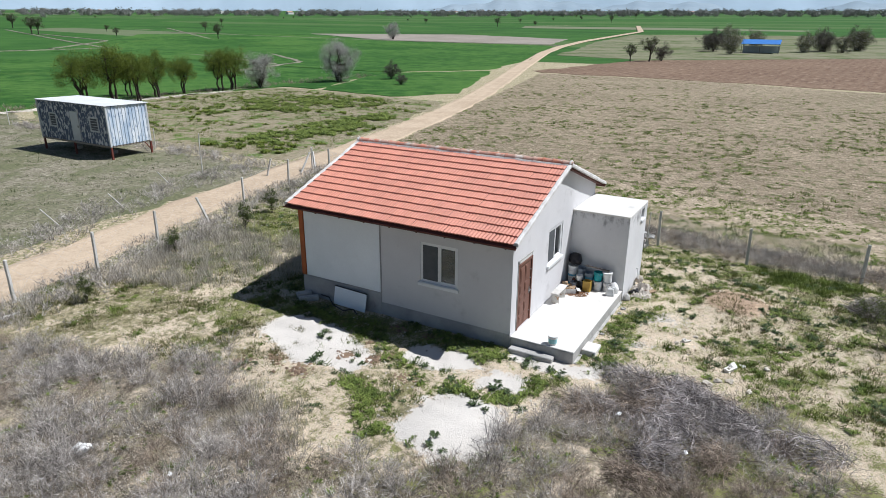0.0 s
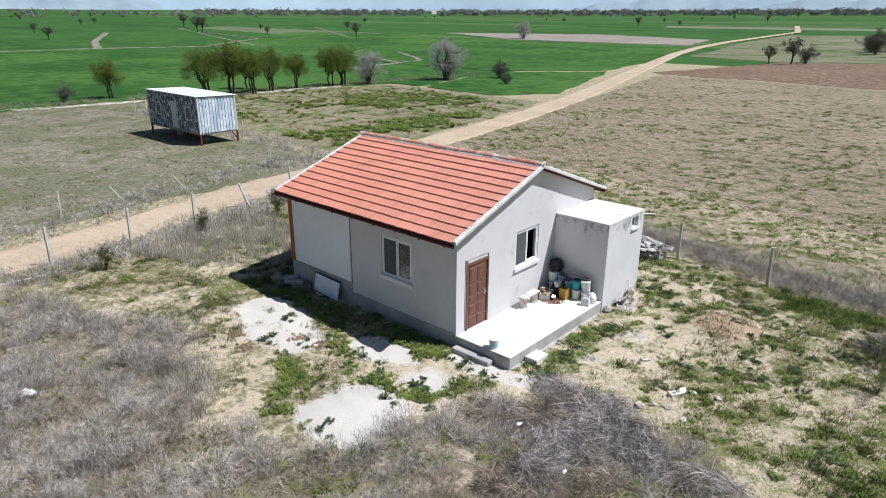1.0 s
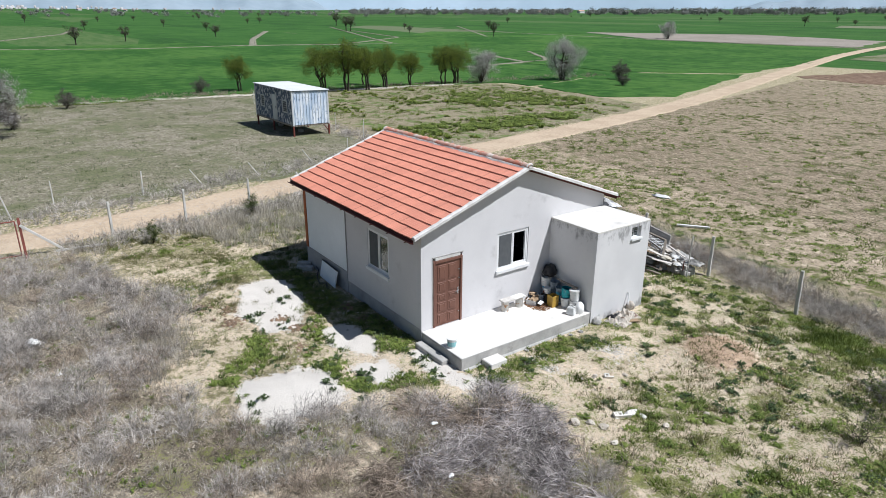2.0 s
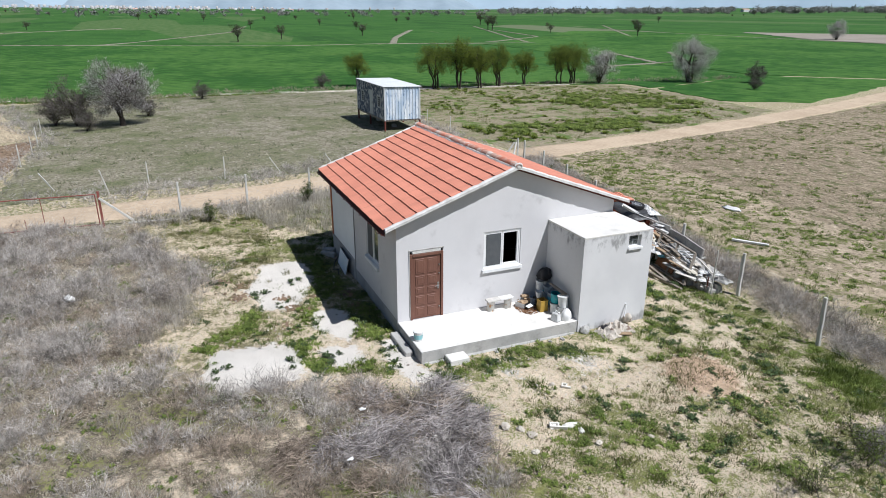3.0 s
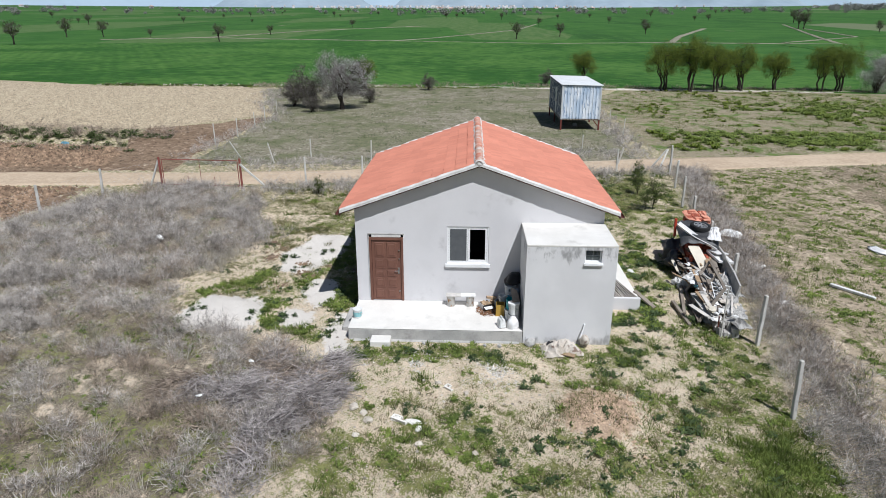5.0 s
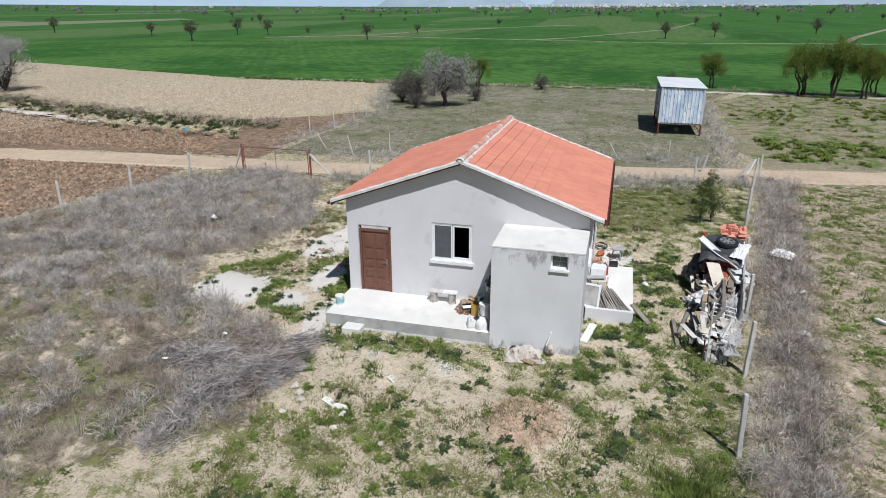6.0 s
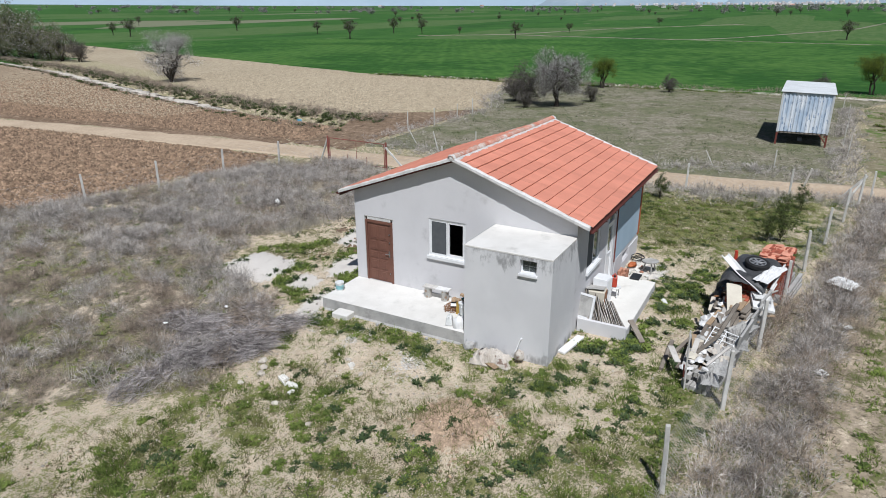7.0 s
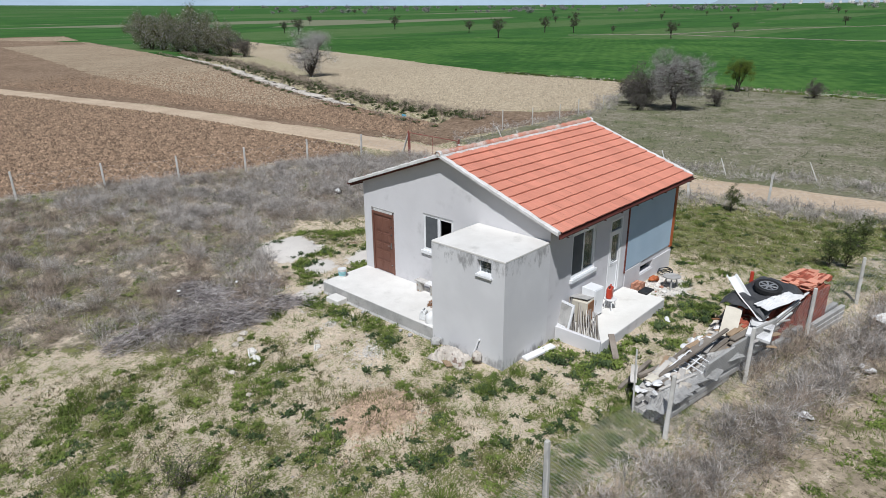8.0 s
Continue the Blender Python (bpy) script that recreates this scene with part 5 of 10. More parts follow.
def bush(n, r, h, w, seed, twigs):
    """A domed dry shrublet: bent stems fanning out from its foot, each with short side shoots."""
    rs = np.random.RandomState(seed)
    out = []
    for _ in range(n):
        a, k = rs.uniform(0, 6.28), rs.uniform(0.0, 1.0) ** 0.6
        b = np.array([math.cos(a), math.sin(a), 0]) * r * 0.25 * rs.uniform(0, 1) + np.array([0, 0, -0.03])
        t = np.array([math.cos(a) * r * k, math.sin(a) * r * k, h * math.sqrt(max(0.05, 1 - 0.8 * k * k)) * rs.uniform(0.65, 1.1)])
        m = b + (t - b) * 0.5 + np.array([0, 0, h * 0.14 * k])
        s = np.cross(t - b, rs.normal(size=3))
        s *= w / (np.linalg.norm(s) + 1e-9)
        out += [(b - s, b + s, m), (m - s * 0.8, m + s * 0.8, t)]
        for _ in range(twigs):
            p = m + (t - m) * rs.uniform(0.1, 1.0)
            e = (t - m) / np.linalg.norm(t - m) + rs.normal(size=3) * 0.8
            e *= h * rs.uniform(0.25, 0.5) / np.linalg.norm(e)
            s2 = np.cross(e, rs.normal(size=3))
            s2 *= w * 0.8 / (np.linalg.norm(s2) + 1e-9)
            out.append((p - s2, p + s2, p + e))
    v = np.array(out).reshape(-1, 3)
    return v, np.arange(len(v)).reshape(-1, 3)


B_FORMS = [bush(25, 0.38, 0.40, 0.0047, s, 3) for s in (1, 2, 3, 4, 24, 25)]
FB_FORMS = [bush(13, 0.36, 0.42, 0.013, s, 2) for s in (27, 28, 29)]
BL_FORMS = [bush(18, 0.36, 0.20, 0.0058, s, 2) for s in (5, 6, 7, 26)]
S_FORMS = [blades(34, 0.16, 0.25, 0.75, 0.45, 0.0055, s) for s in (8, 9, 10)]
G_FORMS = [blades(18, 0.13, 0.05, 0.19, 0.9, 0.009, s) for s in (11, 12, 13)]
T_FORMS = [blades(12, 0.15, 0.03, 0.12, 1.4, 0.0075, s) for s in (14, 15, 16)]
W_FORMS = [rosette(13, 0.14, 0.085, 0.020, s) for s in (17, 18, 19)]
WB_FORMS = [rosette(30, 0.27, 0.16, 0.036, s) for s in (20, 21, 22)]

grey_side = lambda x, y: np.clip(0.50 + 0.4 * waves(x, y, 3.0, 30) + 0.6 * waves(x, y, 1.3, 31), 0.22, 1) * np.clip(0.5 - (x + 3.5) / 5, 0.22, 1)
brown_side = lambda x, y: np.clip(0.35 - 0.5 * waves(x, y, 3.0, 30) + 1.1 * np.exp(-((x + 9.5) ** 2 / 6 + (y - 9.4) ** 2 / 3)) + 0.5 * np.clip((x + 4) / 4, 0, 1), 0.06, 1)
scatter("dry_brush", B_FORMS, clear(tufted(sow(BRUSH, 1050, 40, grey_side), 3, 6, 0.27, 240)), (0.5, 1.5), M_BRUSH, "dense dry grey brush covering the neglected yard", 41, "dry brush")
scatter("dry_brush", B_FORMS, clear(tufted(sow(BRUSH, 520, 42, brown_side), 3, 6, 0.27, 241)), (0.55, 1.3), M_BRUSHBROWN, "dry brown brush among the grey", 43, "dry brush")
scatter("dead_grass", BL_FORMS, clear(sow(BRUSH, 1300, 44, lambda x, y: np.clip(0.5 + 0.6 * waves(x, y, 1.3, 36), 0.05, 1))), (0.5, 1.2), M_BRUSHBROWN, "matted dead grass under the brush", 45, "dead grass")
scatter("straw_grass", S_FORMS, clear(sow(BRUSH, 700, 46, lambda x, y: np.clip(waves(x, y, 2.0, 32), 0, 1))), (0.6, 1.1), M_STRAW, "pale straw stalks standing in the brush", 47, "dry grass")
scatter("green_weeds", W_FORMS, clear(sow(BRUSH, 3400, 48, lambda x, y: np.clip(1.2 * waves(x, y, 1.7, 33), 0, 1))), (0.5, 1.0), M_WEED, "green weeds showing through dry brush", 49, "weeds")

# brush along the fences, the track and the ditch
N_LINE = [(7.98, 25.5), (2.5, 27), (-1.45, 27.23), (-5.09, 28.03), (-8.77, 28.54), (-11.95, 29.09), (-15.35, 29.65), (-18.79, 30.31), (-22.46, 30.88), (-26.37, 31.66)]
W_LINE = [(-21.47, 8.47), (-21.6, 10.47), (-21.89, 13.48), (-22.62, 17.01), (-23.35, 20.07), (-24.22, 23.69), (-25.46, 28.11), (-26.69, 31.66)]
ROADSIDE = [(-27.47, 2.91), (-26.57, 7.93), (-27.34, 13.76), (-28.95, 18.02), (-29.92, 21.11), (-30.55, 25.28), (-31.31, 29.53)]
FENCE_FAR = [(-29.47, 30.39), (-36.41, 30.98), (-42.3, 30.92), (-52.7, 31.45), (-61.6, 31.98)]
FENCE_SW = [(-27.05, 1.91), (-32.98, 1.45), (-38.17, 1.79), (-46.5, 1.89), (-54.8, -1.24), (-68.6, -5.21)]
NB_FORMS = [bush(22, 0.36, 0.36, 0.0046, s, 3) for s in (31, 32, 33, 34)]
scatter("dry_brush", NB_FORMS, clear(sow_line(N_LINE, 700, 0.95, 150, -0.75)), (0.6, 1.5), M_BRUSHBROWN, "low matted brush along the wire fence", 151, "dry brush")
scatter("dry_brush", NB_FORMS, clear(sow_line(N_LINE, 900, 0.85, 50, -0.7)), (0.7, 1.7), M_BRUSH, "dry grey brush grown along the wire fence", 51, "dry brush")
scatter("dry_brush", FB_FORMS, clear(sow_line(W_LINE, 560, 1.6, 54, -0.5)), (0.5, 1.1), M_BRUSH, "dry grey brush beside the track", 55, "dry brush")
scatter("straw_grass", S_FORMS, clear(np.concatenate([sow([(-21.47, 12.98), (-22.18, 19.05), (-18.63, 20.07), (-15.56, 19.66), (-15.18, 17.02), (-17.73, 13.99)], 420, 56), sow_line(W_LINE, 160, 1.4, 57, -0.6)])), (0.7, 1.25), M_STRAW, "tall pale dry grass west of the house", 58, "dry grass")
scatter("straw_grass", S_FORMS, clear(sow([(-8.28, 9.05), (-9.1, 10.63), (-11.3, 10.92), (-11.77, 9.53)], 60, 59)), (0.7, 1.0), M_STRAW, "bleached dry grass by the brush edge", 60, "dry grass")
scatter("dry_brush", FB_FORMS, clear(np.concatenate([sow_line(ROADSIDE, 380, 1.6, 61), sow_line(FENCE_FAR, 420, 1.2, 62), sow_line(FENCE_SW, 340, 1.5, 63)])), (0.5, 1.2), M_BRUSH, "dry grey brush along the pasture fence", 64, "dry brush")
scatter("dry_brush", FB_FORMS, np.concatenate([sow_line([(-72.7, 13.81), (-72.1, 24.44), (-70.3, 38.81), (-68.2, 66.2), (-65.8, 92.7)], 420, 2.2, 65, 1.0), sow_line([(-72.2, -8.83), (-72.1, 13.81)], 160, 1.6, 66)]), (0.6, 1.5), M_BRUSHBROWN, "scrub along the field bank", 67, "dry brush")
scatter("green_weeds", WB_FORMS, np.concatenate([sow_line(DITCH_LINE, 900, 1.5, 68, -2.6), sow_line(DITCH_LINE, 260, 0.9, 69, 2.3), sow_line([(-72.9, -29.07), (-72.2, -8.83)], 60, 0.8, 70)]), (0.8, 2.1), M_LEAFDARK, "dark green growth on the ditch banks", 71, "weeds")
scatter("dry_brush", FB_FORMS, np.concatenate([sow_line(DITCH_LINE, 900, 1.6, 72, -2.8), sow_line(DITCH_LINE, 280, 1.2, 73, 2.3), sow_line(DITCH_LINE, 500, 2.0, 231, -4.0)]), (0.6, 1.6), M_BRUSHBROWN, "dry scrub on the ditch banks", 74, "dry brush")

# weeds and grass of the yard
OPEN = [(-21.89, 9.46), (-15.32, 10.8), (-10.19, 10.43), (-5.45, 10.64), (-4.49, 13.63), (-1.13, 16.63), (1.66, 16.47), (4.97, 13.07), (14.34, 8.21), (21.62, 18.13), (12.94, 24.24), (2.5, 26.79), (-5.08, 27.45), (-15.34, 29.12), (-25.28, 30.79)]
scatter("green_weeds", W_FORMS, clear(tufted(sow(OPEN, 1150, 80, lambda x, y: 0.06 + greenness(x, y) * np.clip((x + 6.5) / 2 + 0.35, 0.3, 1)), 4, 13, 0.12, 180)), (0.35, 0.95), M_WEED, "low green weeds in clumps on bare soil", 81, "weeds")
scatter("green_grass", G_FORMS, clear(tufted(sow(OPEN, 950, 82, lambda x, y: 0.05 + greenness(x, y)), 4, 11, 0.11, 181)), (0.6, 1.5), M_WEED, "short green grass in tufts", 83, "grass")
scatter("green_grass", G_FORMS, clear(sow(OPEN, 2200, 182, lambda x, y: 0.25 + greenness(x, y))), (0.5, 1.0), M_WEED, "sparse single grass tufts", 183, "grass")
scatter("green_weeds", W_FORMS, clear(tufted(sow(OPEN, 330, 184, lambda x, y: 0.1 + greenness(x, y)), 5, 12, 0.13, 185)), (0.5, 1.0), M_WEEDBLUE, "bluish green thistly weeds in clumps", 186, "weeds")
scatter("green_grass", G_FORMS, clear(sow([(-21.7, 20.07), (-14.8, 18.03), (-15, 24.7), (-16.81, 26.8), (-24.71, 30.03)], 2300, 84)), (0.5, 1.0), M_OLIVE, "dull olive grass behind the house", 85, "grass")
scatter("dead_grass", T_FORMS, clear(sow(OPEN, 3000, 86)), (0.6, 1.6), M_STRAW, "short bleached grass litter on the soil", 87, "dead grass")
scatter("dead_grass", T_FORMS, clear(sow(OPEN, 3200, 88)), (0.4, 1.1), M_BRUSHBROWN, "brown dead grass litter on the soil", 89, "dead grass")
scatter("green_grass", G_FORMS, clear(sow([(-2.14, 17.44), (1.56, 16.67), (5.95, 13.56), (13.89, 16.09), (8.97, 24.39), (-0.05, 26.41), (-2.53, 26.18)], 4200, 187, lambda x, y: 0.35 + 0.4 * waves(x, y, 1.6, 38))), (0.5, 1.2), M_OLIVE, "short olive grass spread over the soil", 188, "grass")
scatter("dead_grass", T_FORMS, clear(sow(OPEN, 4500, 189)), (0.35, 0.9), M_OLIVE, "tiny dull weeds speckling the soil", 194, "weeds")
SOUTH = [(-21.18, 9.57), (-14.82, 11), (-10.2, 10.63), (-8.01, 10.44), (-7.45, 12.42), (-9.5, 15.22), (-14.23, 15.61), (-15.01, 18.03), (-21.49, 17.01)]
scatter("green_grass", G_FORMS, clear(tufted(sow(SOUTH, 420, 206, lambda x, y: 0.2 + 0.5 * waves(x, y, 1.8, 39)), 3, 9, 0.25, 207)), (0.5, 1.2), M_OLIVE, "olive grass on the dry ground south of the house", 208, "grass")
rims = np.concatenate([sow_line(q, k, 0.35, 209 + k) for q, k in (([(-13.6, 15.1), (-10.2, 14.7), (-8.4, 13.7), (-7.3, 12.9)], 46), ([(-4.6, 15.0), (-5.6, 13.5), (-6.8, 13.3)], 30), ([(-9.4, 12.5), (-7.6, 11.2), (-7.4, 10.6)], 26), ([(-8.8, 15.5), (-6.4, 15.3)], 24))])
scatter("green_weeds", W_FORMS, clear(tufted(rims, 4, 10, 0.14, 214)), (0.5, 1.2), M_WEED, "bright green weeds round the poured concrete", 215, "weeds")
scatter("green_grass", G_FORMS, clear(tufted(rims, 2, 5, 0.18, 216)), (0.6, 1.3), M_WEED, "green grass round the poured concrete", 217, "grass")
BIG_WEEDS = [(-7.9, 12.2), (-7.0, 13.4), (-5.3, 13.4), (-6.0, 12.9), (-7.8, 15.3), (-7.0, 15.6), (-6.4, 15.5), (-5.7, 15.4), (-5.0, 15.5), (-8.4, 14.0), (-8.0, 13.2), (-6.1, 11.0), (-5.9, 13.9), (-4.1, 16.4), (-3.9, 17.6), (-4.2, 23.9), (-5.2, 24.2), (-6.2, 24.4), (-6.6, 24.9), (-5.8, 24.9), (-4.4, 24.7), (-8.6, 25.2), (-9.6, 25.3), (-10.4, 25.4), (-11.4, 25.3), (-12.0, 24.9), (-13.2, 24.6), (-10.9, 26.1), (-3.6, 23.9), (-3.2, 24.8), (-2.6, 25.3), (-3.6, 25.7), (-10.8, 12.6), (-11.6, 13.9), (-9.9, 13.2), (-0.2, 21.0), (0.2, 20.2), (0.9, 22.2), (-0.6, 24.2), (-2.6, 20.9), (-1.4, 19.5)]
bw = np.array([(x + dx, y + dy) for x, y in BIG_WEEDS for dx, dy in np.random.RandomState(5).normal(0, 0.16, (3, 2))])
scatter("leafy_weeds", WB_FORMS, clear(bw, 0.0, False), (0.35, 0.85), M_WEEDBLUE, "dark green leafy weeds near the walls", 91, "weeds")
SLAB_WEEDS = np.array([(-6.0, 23.85), (-6.3, 24.2), (-6.9, 25.0), (-7.4, 25.0), (-6.6, 25.1), (-8.0, 25.1), (-5.9, 24.8), (-10.2, 24.95), (-10.8, 25.1), (-11.2, 25.5), (-11.5, 25.75), (-12.2, 26.0), (-12.8, 26.15), (-8.7, 26.0), (-11.0, 25.9)])
scatter("green_weeds", W_FORMS, clear(tufted(SLAB_WEEDS, 16, 30, 0.24, 330)), (0.6, 1.3), M_WEED, "lush green weeds round the back slab", 331, "weeds")
scatter("leafy_weeds", WB_FORMS, clear(tufted(SLAB_WEEDS, 2, 5, 0.22, 332)), (0.4, 0.9), M_WEEDBLUE, "dark leafy weeds round the back slab", 333, "weeds")
scatter("green_grass", G_FORMS, clear(tufted(sow([(-0.4, 25.0), (1.9, 25.2), (3.0, 26.2), (0.6, 26.7), (-0.6, 26.4)], 90, 334), 4, 9, 0.16, 335)), (0.8, 1.6), M_WEED, "lush bright grass in the fence corner", 336, "grass")
# weeds out in the fields
STUB = [(-25.88, 32.52), (-15.4, 30.95), (-5.12, 29.55), (7.99, 27.63), (18.7, 41.6), (11.45, 78), (-16.29, 109.1), (-43.2, 112.6), (-33.11, 65.6), (-28.06, 43.9)]
near_first = lambda x, y: np.clip(1.3 - (y - 28) / 60, 0.15, 1) * np.clip(0.5 + 0.6 * waves(x, y, 6, 34), 0.05, 1)
scatter("field_grass", G_FORMS, tufted(sow(STUB, 1100, 190, near_first), 2, 8, 0.22, 191), (0.8, 1.8), M_WEED, "green grass tufts over the stubble", 192, "grass")
scatter("field_grass", G_FORMS, tufted(np.concatenate([sow_line(N_LINE, 130, 1.6, 218, -1.9), sow_line(N_LINE, 170, 2.0, 225, -3.6)]), 3, 9, 0.22, 219), (0.8, 1.7), M_WEED, "green grass growing through the fence brush", 220, "grass")
HEAD = [(-25.92, 33.07), (-15.42, 31.48), (-5.12, 29.97), (8.01, 28.58), (21.95, 25.3), (24.25, 30.59), (4.04, 35.15), (-8.32, 37.42), (-26.77, 39.39)]
scatter("field_weeds", W_FORMS, tufted(sow(HEAD, 640, 226), 6, 14, 0.19, 227), (0.5, 1.1), M_WEED, "green weeds in clumps on the headland", 228, "weeds")
scatter("field_grass", T_FORMS, sow(HEAD, 2600, 229), (0.6, 1.6), M_OLIVE, "dull tufts speckling the headland", 230, "weeds")
scatter("field_weeds", W_FORMS, tufted(sow(STUB, 1250, 92, near_first), 2, 6, 0.15, 193), (0.5, 1.5), M_WEED, "dark green weeds dotted over the stubble", 93, "weeds")
scatter("stubble_tufts", T_FORMS, sow(STUB, 4000, 94, lambda x, y: np.clip(1.2 - (y - 28) / 45, 0.08, 1)), (0.8, 2.2), M_BRUSHBROWN, "short brown stubble tufts", 95, "stubble")
scatter("stubble_tufts", T_FORMS, sow(STUB, 2500, 96, lambda x, y: np.clip(1.2 - (y - 28) / 45, 0.08, 1)), (0.8, 2.0), M_STRAW, "short pale stubble tufts", 97, "stubble")
scatter("field_weeds", WB_FORMS, sow([(-30.72, 33.87), (-43, 32.88), (-60.7, 34.18), (-69.3, 39.93), (-65.4, 67.4), (-45.6, 65.7), (-37.61, 65.7), (-33.2, 48.6)], 380, 98, lambda x, y: np.clip(waves(x, y * 2.2, 9, 35) * 1.6 - 0.1, 0.02, 1)), (0.7, 1.9), M_LEAF, "tall green weeds in rows over the fallow", 99, "weeds")
WEEDY = [(-30.72, 33.87), (-43, 32.88), (-60.7, 34.18), (-69.3, 39.93), (-65.4, 67.4), (-45.6, 65.7), (-37.61, 65.7), (-33.2, 48.6)]
scatter("field_grass", G_FORMS, tufted(sow(WEEDY, 700, 195), 2, 6, 0.35, 196), (1.2, 2.4), M_WEED, "bright green tufts over the fallow", 197, "grass")
scatter("field_grass", T_FORMS, sow(WEEDY, 2200, 198), (1.3, 2.8), M_TWIG, "dead brown stalks over the fallow", 199, "dry grass")
scatter("pasture_grass", T_FORMS, clear(sow([(-27.36, 2.91), (-46.6, 2.7), (-67.6, -3.66), (-71.9, 11.72), (-69.8, 35.41), (-41.7, 29.62), (-31, 29.53)], 1600, 200)), (1.2, 2.8), M_TWIG, "dark dead tufts over the pasture", 201, "dry grass")
scatter("pasture_grass", T_FORMS, clear(sow([(-27.36, 2.91), (-46.6, 2.7), (-67.6, -3.66), (-71.9, 11.72), (-69.8, 35.41), (-41.7, 29.62), (-31, 29.53)], 2200, 100)), (1.0, 2.2), M_STRAW, "dry tufts over the pasture", 101, "dry grass")
scatter("pasture_grass", G_FORMS, clear(sow([(-27.88, 2.9), (-46.6, 2.7), (-67.6, -3.66), (-71.9, 11.72), (-69.8, 35.41), (-41.7, 29.62), (-31, 29.53)], 1800, 102)), (0.8, 2.0), M_LEAFDARK, "dull green tufts over the pasture", 103, "grass")
scatter("wheat_edge", G_FORMS, np.concatenate([sow_line([(-73.4, -30.09), (-72.3, -7.81), (-72, 14.86), (-71.6, 38.83), (-68.2, 68.7)], 1600, 1.0, 104, -0.6)]), (1.5, 3.0), M_WEED, "ragged green edge of the wheat", 105, "crop")


BANDS = ([(-52.5, 44.5), (-46.4, 51), (-40.5, 59.9), (-45.8, 66.5), (-56.8, 62.5), (-58.4, 51.1)], [(-39.1, 35.9), (-34.8, 36.6), (-34.6, 46.1), (-35, 53), (-37.6, 55), (-39.3, 46.8)])
for k, band in enumerate(BANDS):
    scatter("field_weeds", WB_FORMS, tufted(sow(band, (120, 95)[k], 310 + k, lambda x, y: np.clip(0.55 + 0.8 * waves(x, y, 4, 37), 0.02, 1)), 5, 13, 0.55, 312 + k), (0.7, 1.8), M_WEED, "band of tall green weeds in the fallow", 314 + k, "weeds")


# ---- the heap of cut branches ----
def stick_heap(cx, cy, rx, ry, h, n, seed, material, label):
    rs = np.random.RandomState(seed)
    V = []
    for _ in range(n):
        r, a = math.sqrt(rs.uniform()), rs.uniform(0, 6.28)
        x, y = cx + rx * r * math.cos(a), cy + ry * r * math.sin(a)
        top = h * (1 - r * r) * rs.uniform(0.15, 1.0) + 0.05
        way = seed * 1.7 + 0.8 * math.sin(x * 2.3 + y * 1.7) + rs.normal(0, 0.6) + (rs.uniform(0, 6.28) if rs.uniform() < 0.35 else 0)
        ln = rs.uniform(0.2, 0.8)
        p = np.array([x, y, lie(x, y) + top])
        d = np.array([math.cos(way), math.sin(way), rs.normal(0, 0.16)])
        d /= np.linalg.norm(d)
        m = p + d * ln * 0.5 + np.array([0, 0, rs.uniform(-0.02, 0.10)])
        e = p + d * ln + rs.normal(0, 0.08, 3)
        w = rs.uniform(0.003, 0.0085)
        s = np.cross(d, rs.normal(size=3))
        s *= w / np.linalg.norm(s)
        V += [p - s, p + s, m + s * 0.8, p - s, m + s * 0.8, m - s * 0.8, m - s * 0.8, m + s * 0.8, e]
    v = np.array(V)
    return array_mesh("branch_heap", v, np.arange(len(v)).reshape(-1, 3), material, None, label, "brushwood", "stuff")


hp = np.random.RandomState(61)
for k in range(20):
    hx, hy = -1.0 + hp.normal(0, 1.15), 14.7 + hp.normal(0, 0.85)
    stick_heap(hx, hy, hp.uniform(0.4, 0.9), hp.uniform(0.35, 0.65), hp.uniform(0.18, 0.42), int(hp.uniform(380, 700)), 110 + k, (M_HEAP, M_HEAP, M_HEAP, M_BRUSHBROWN)[k % 4], "heap of cut grey branches lying in the yard")
stick_heap(2.75, 24.1, 0.75, 0.6, 0.55, 900, 140, M_HEAP, "low heap of dry branches near the fence corner")
P_FORMS = [blades(46, 0.22, 0.12, 0.34, 0.8, 0.010, s, 3) for s in (23, 24)]
scatter("bleached_plants", P_FORMS, np.array([(-2.2, 13.5), (-1.9, 13.4), (-2.0, 13.8), (-2.4, 13.7), (0.0, 14.6), (0.15, 14.8), (-0.3, 15.5), (-7.0, 5.2), (-6.7, 5.4), (-3.4, 2.8), (-3.1, 3.1), (-11.8, 6.0)]), (0.8, 1.3), M_BLOSSOM, "bleached silvery dead plants", 112, "dead plants")


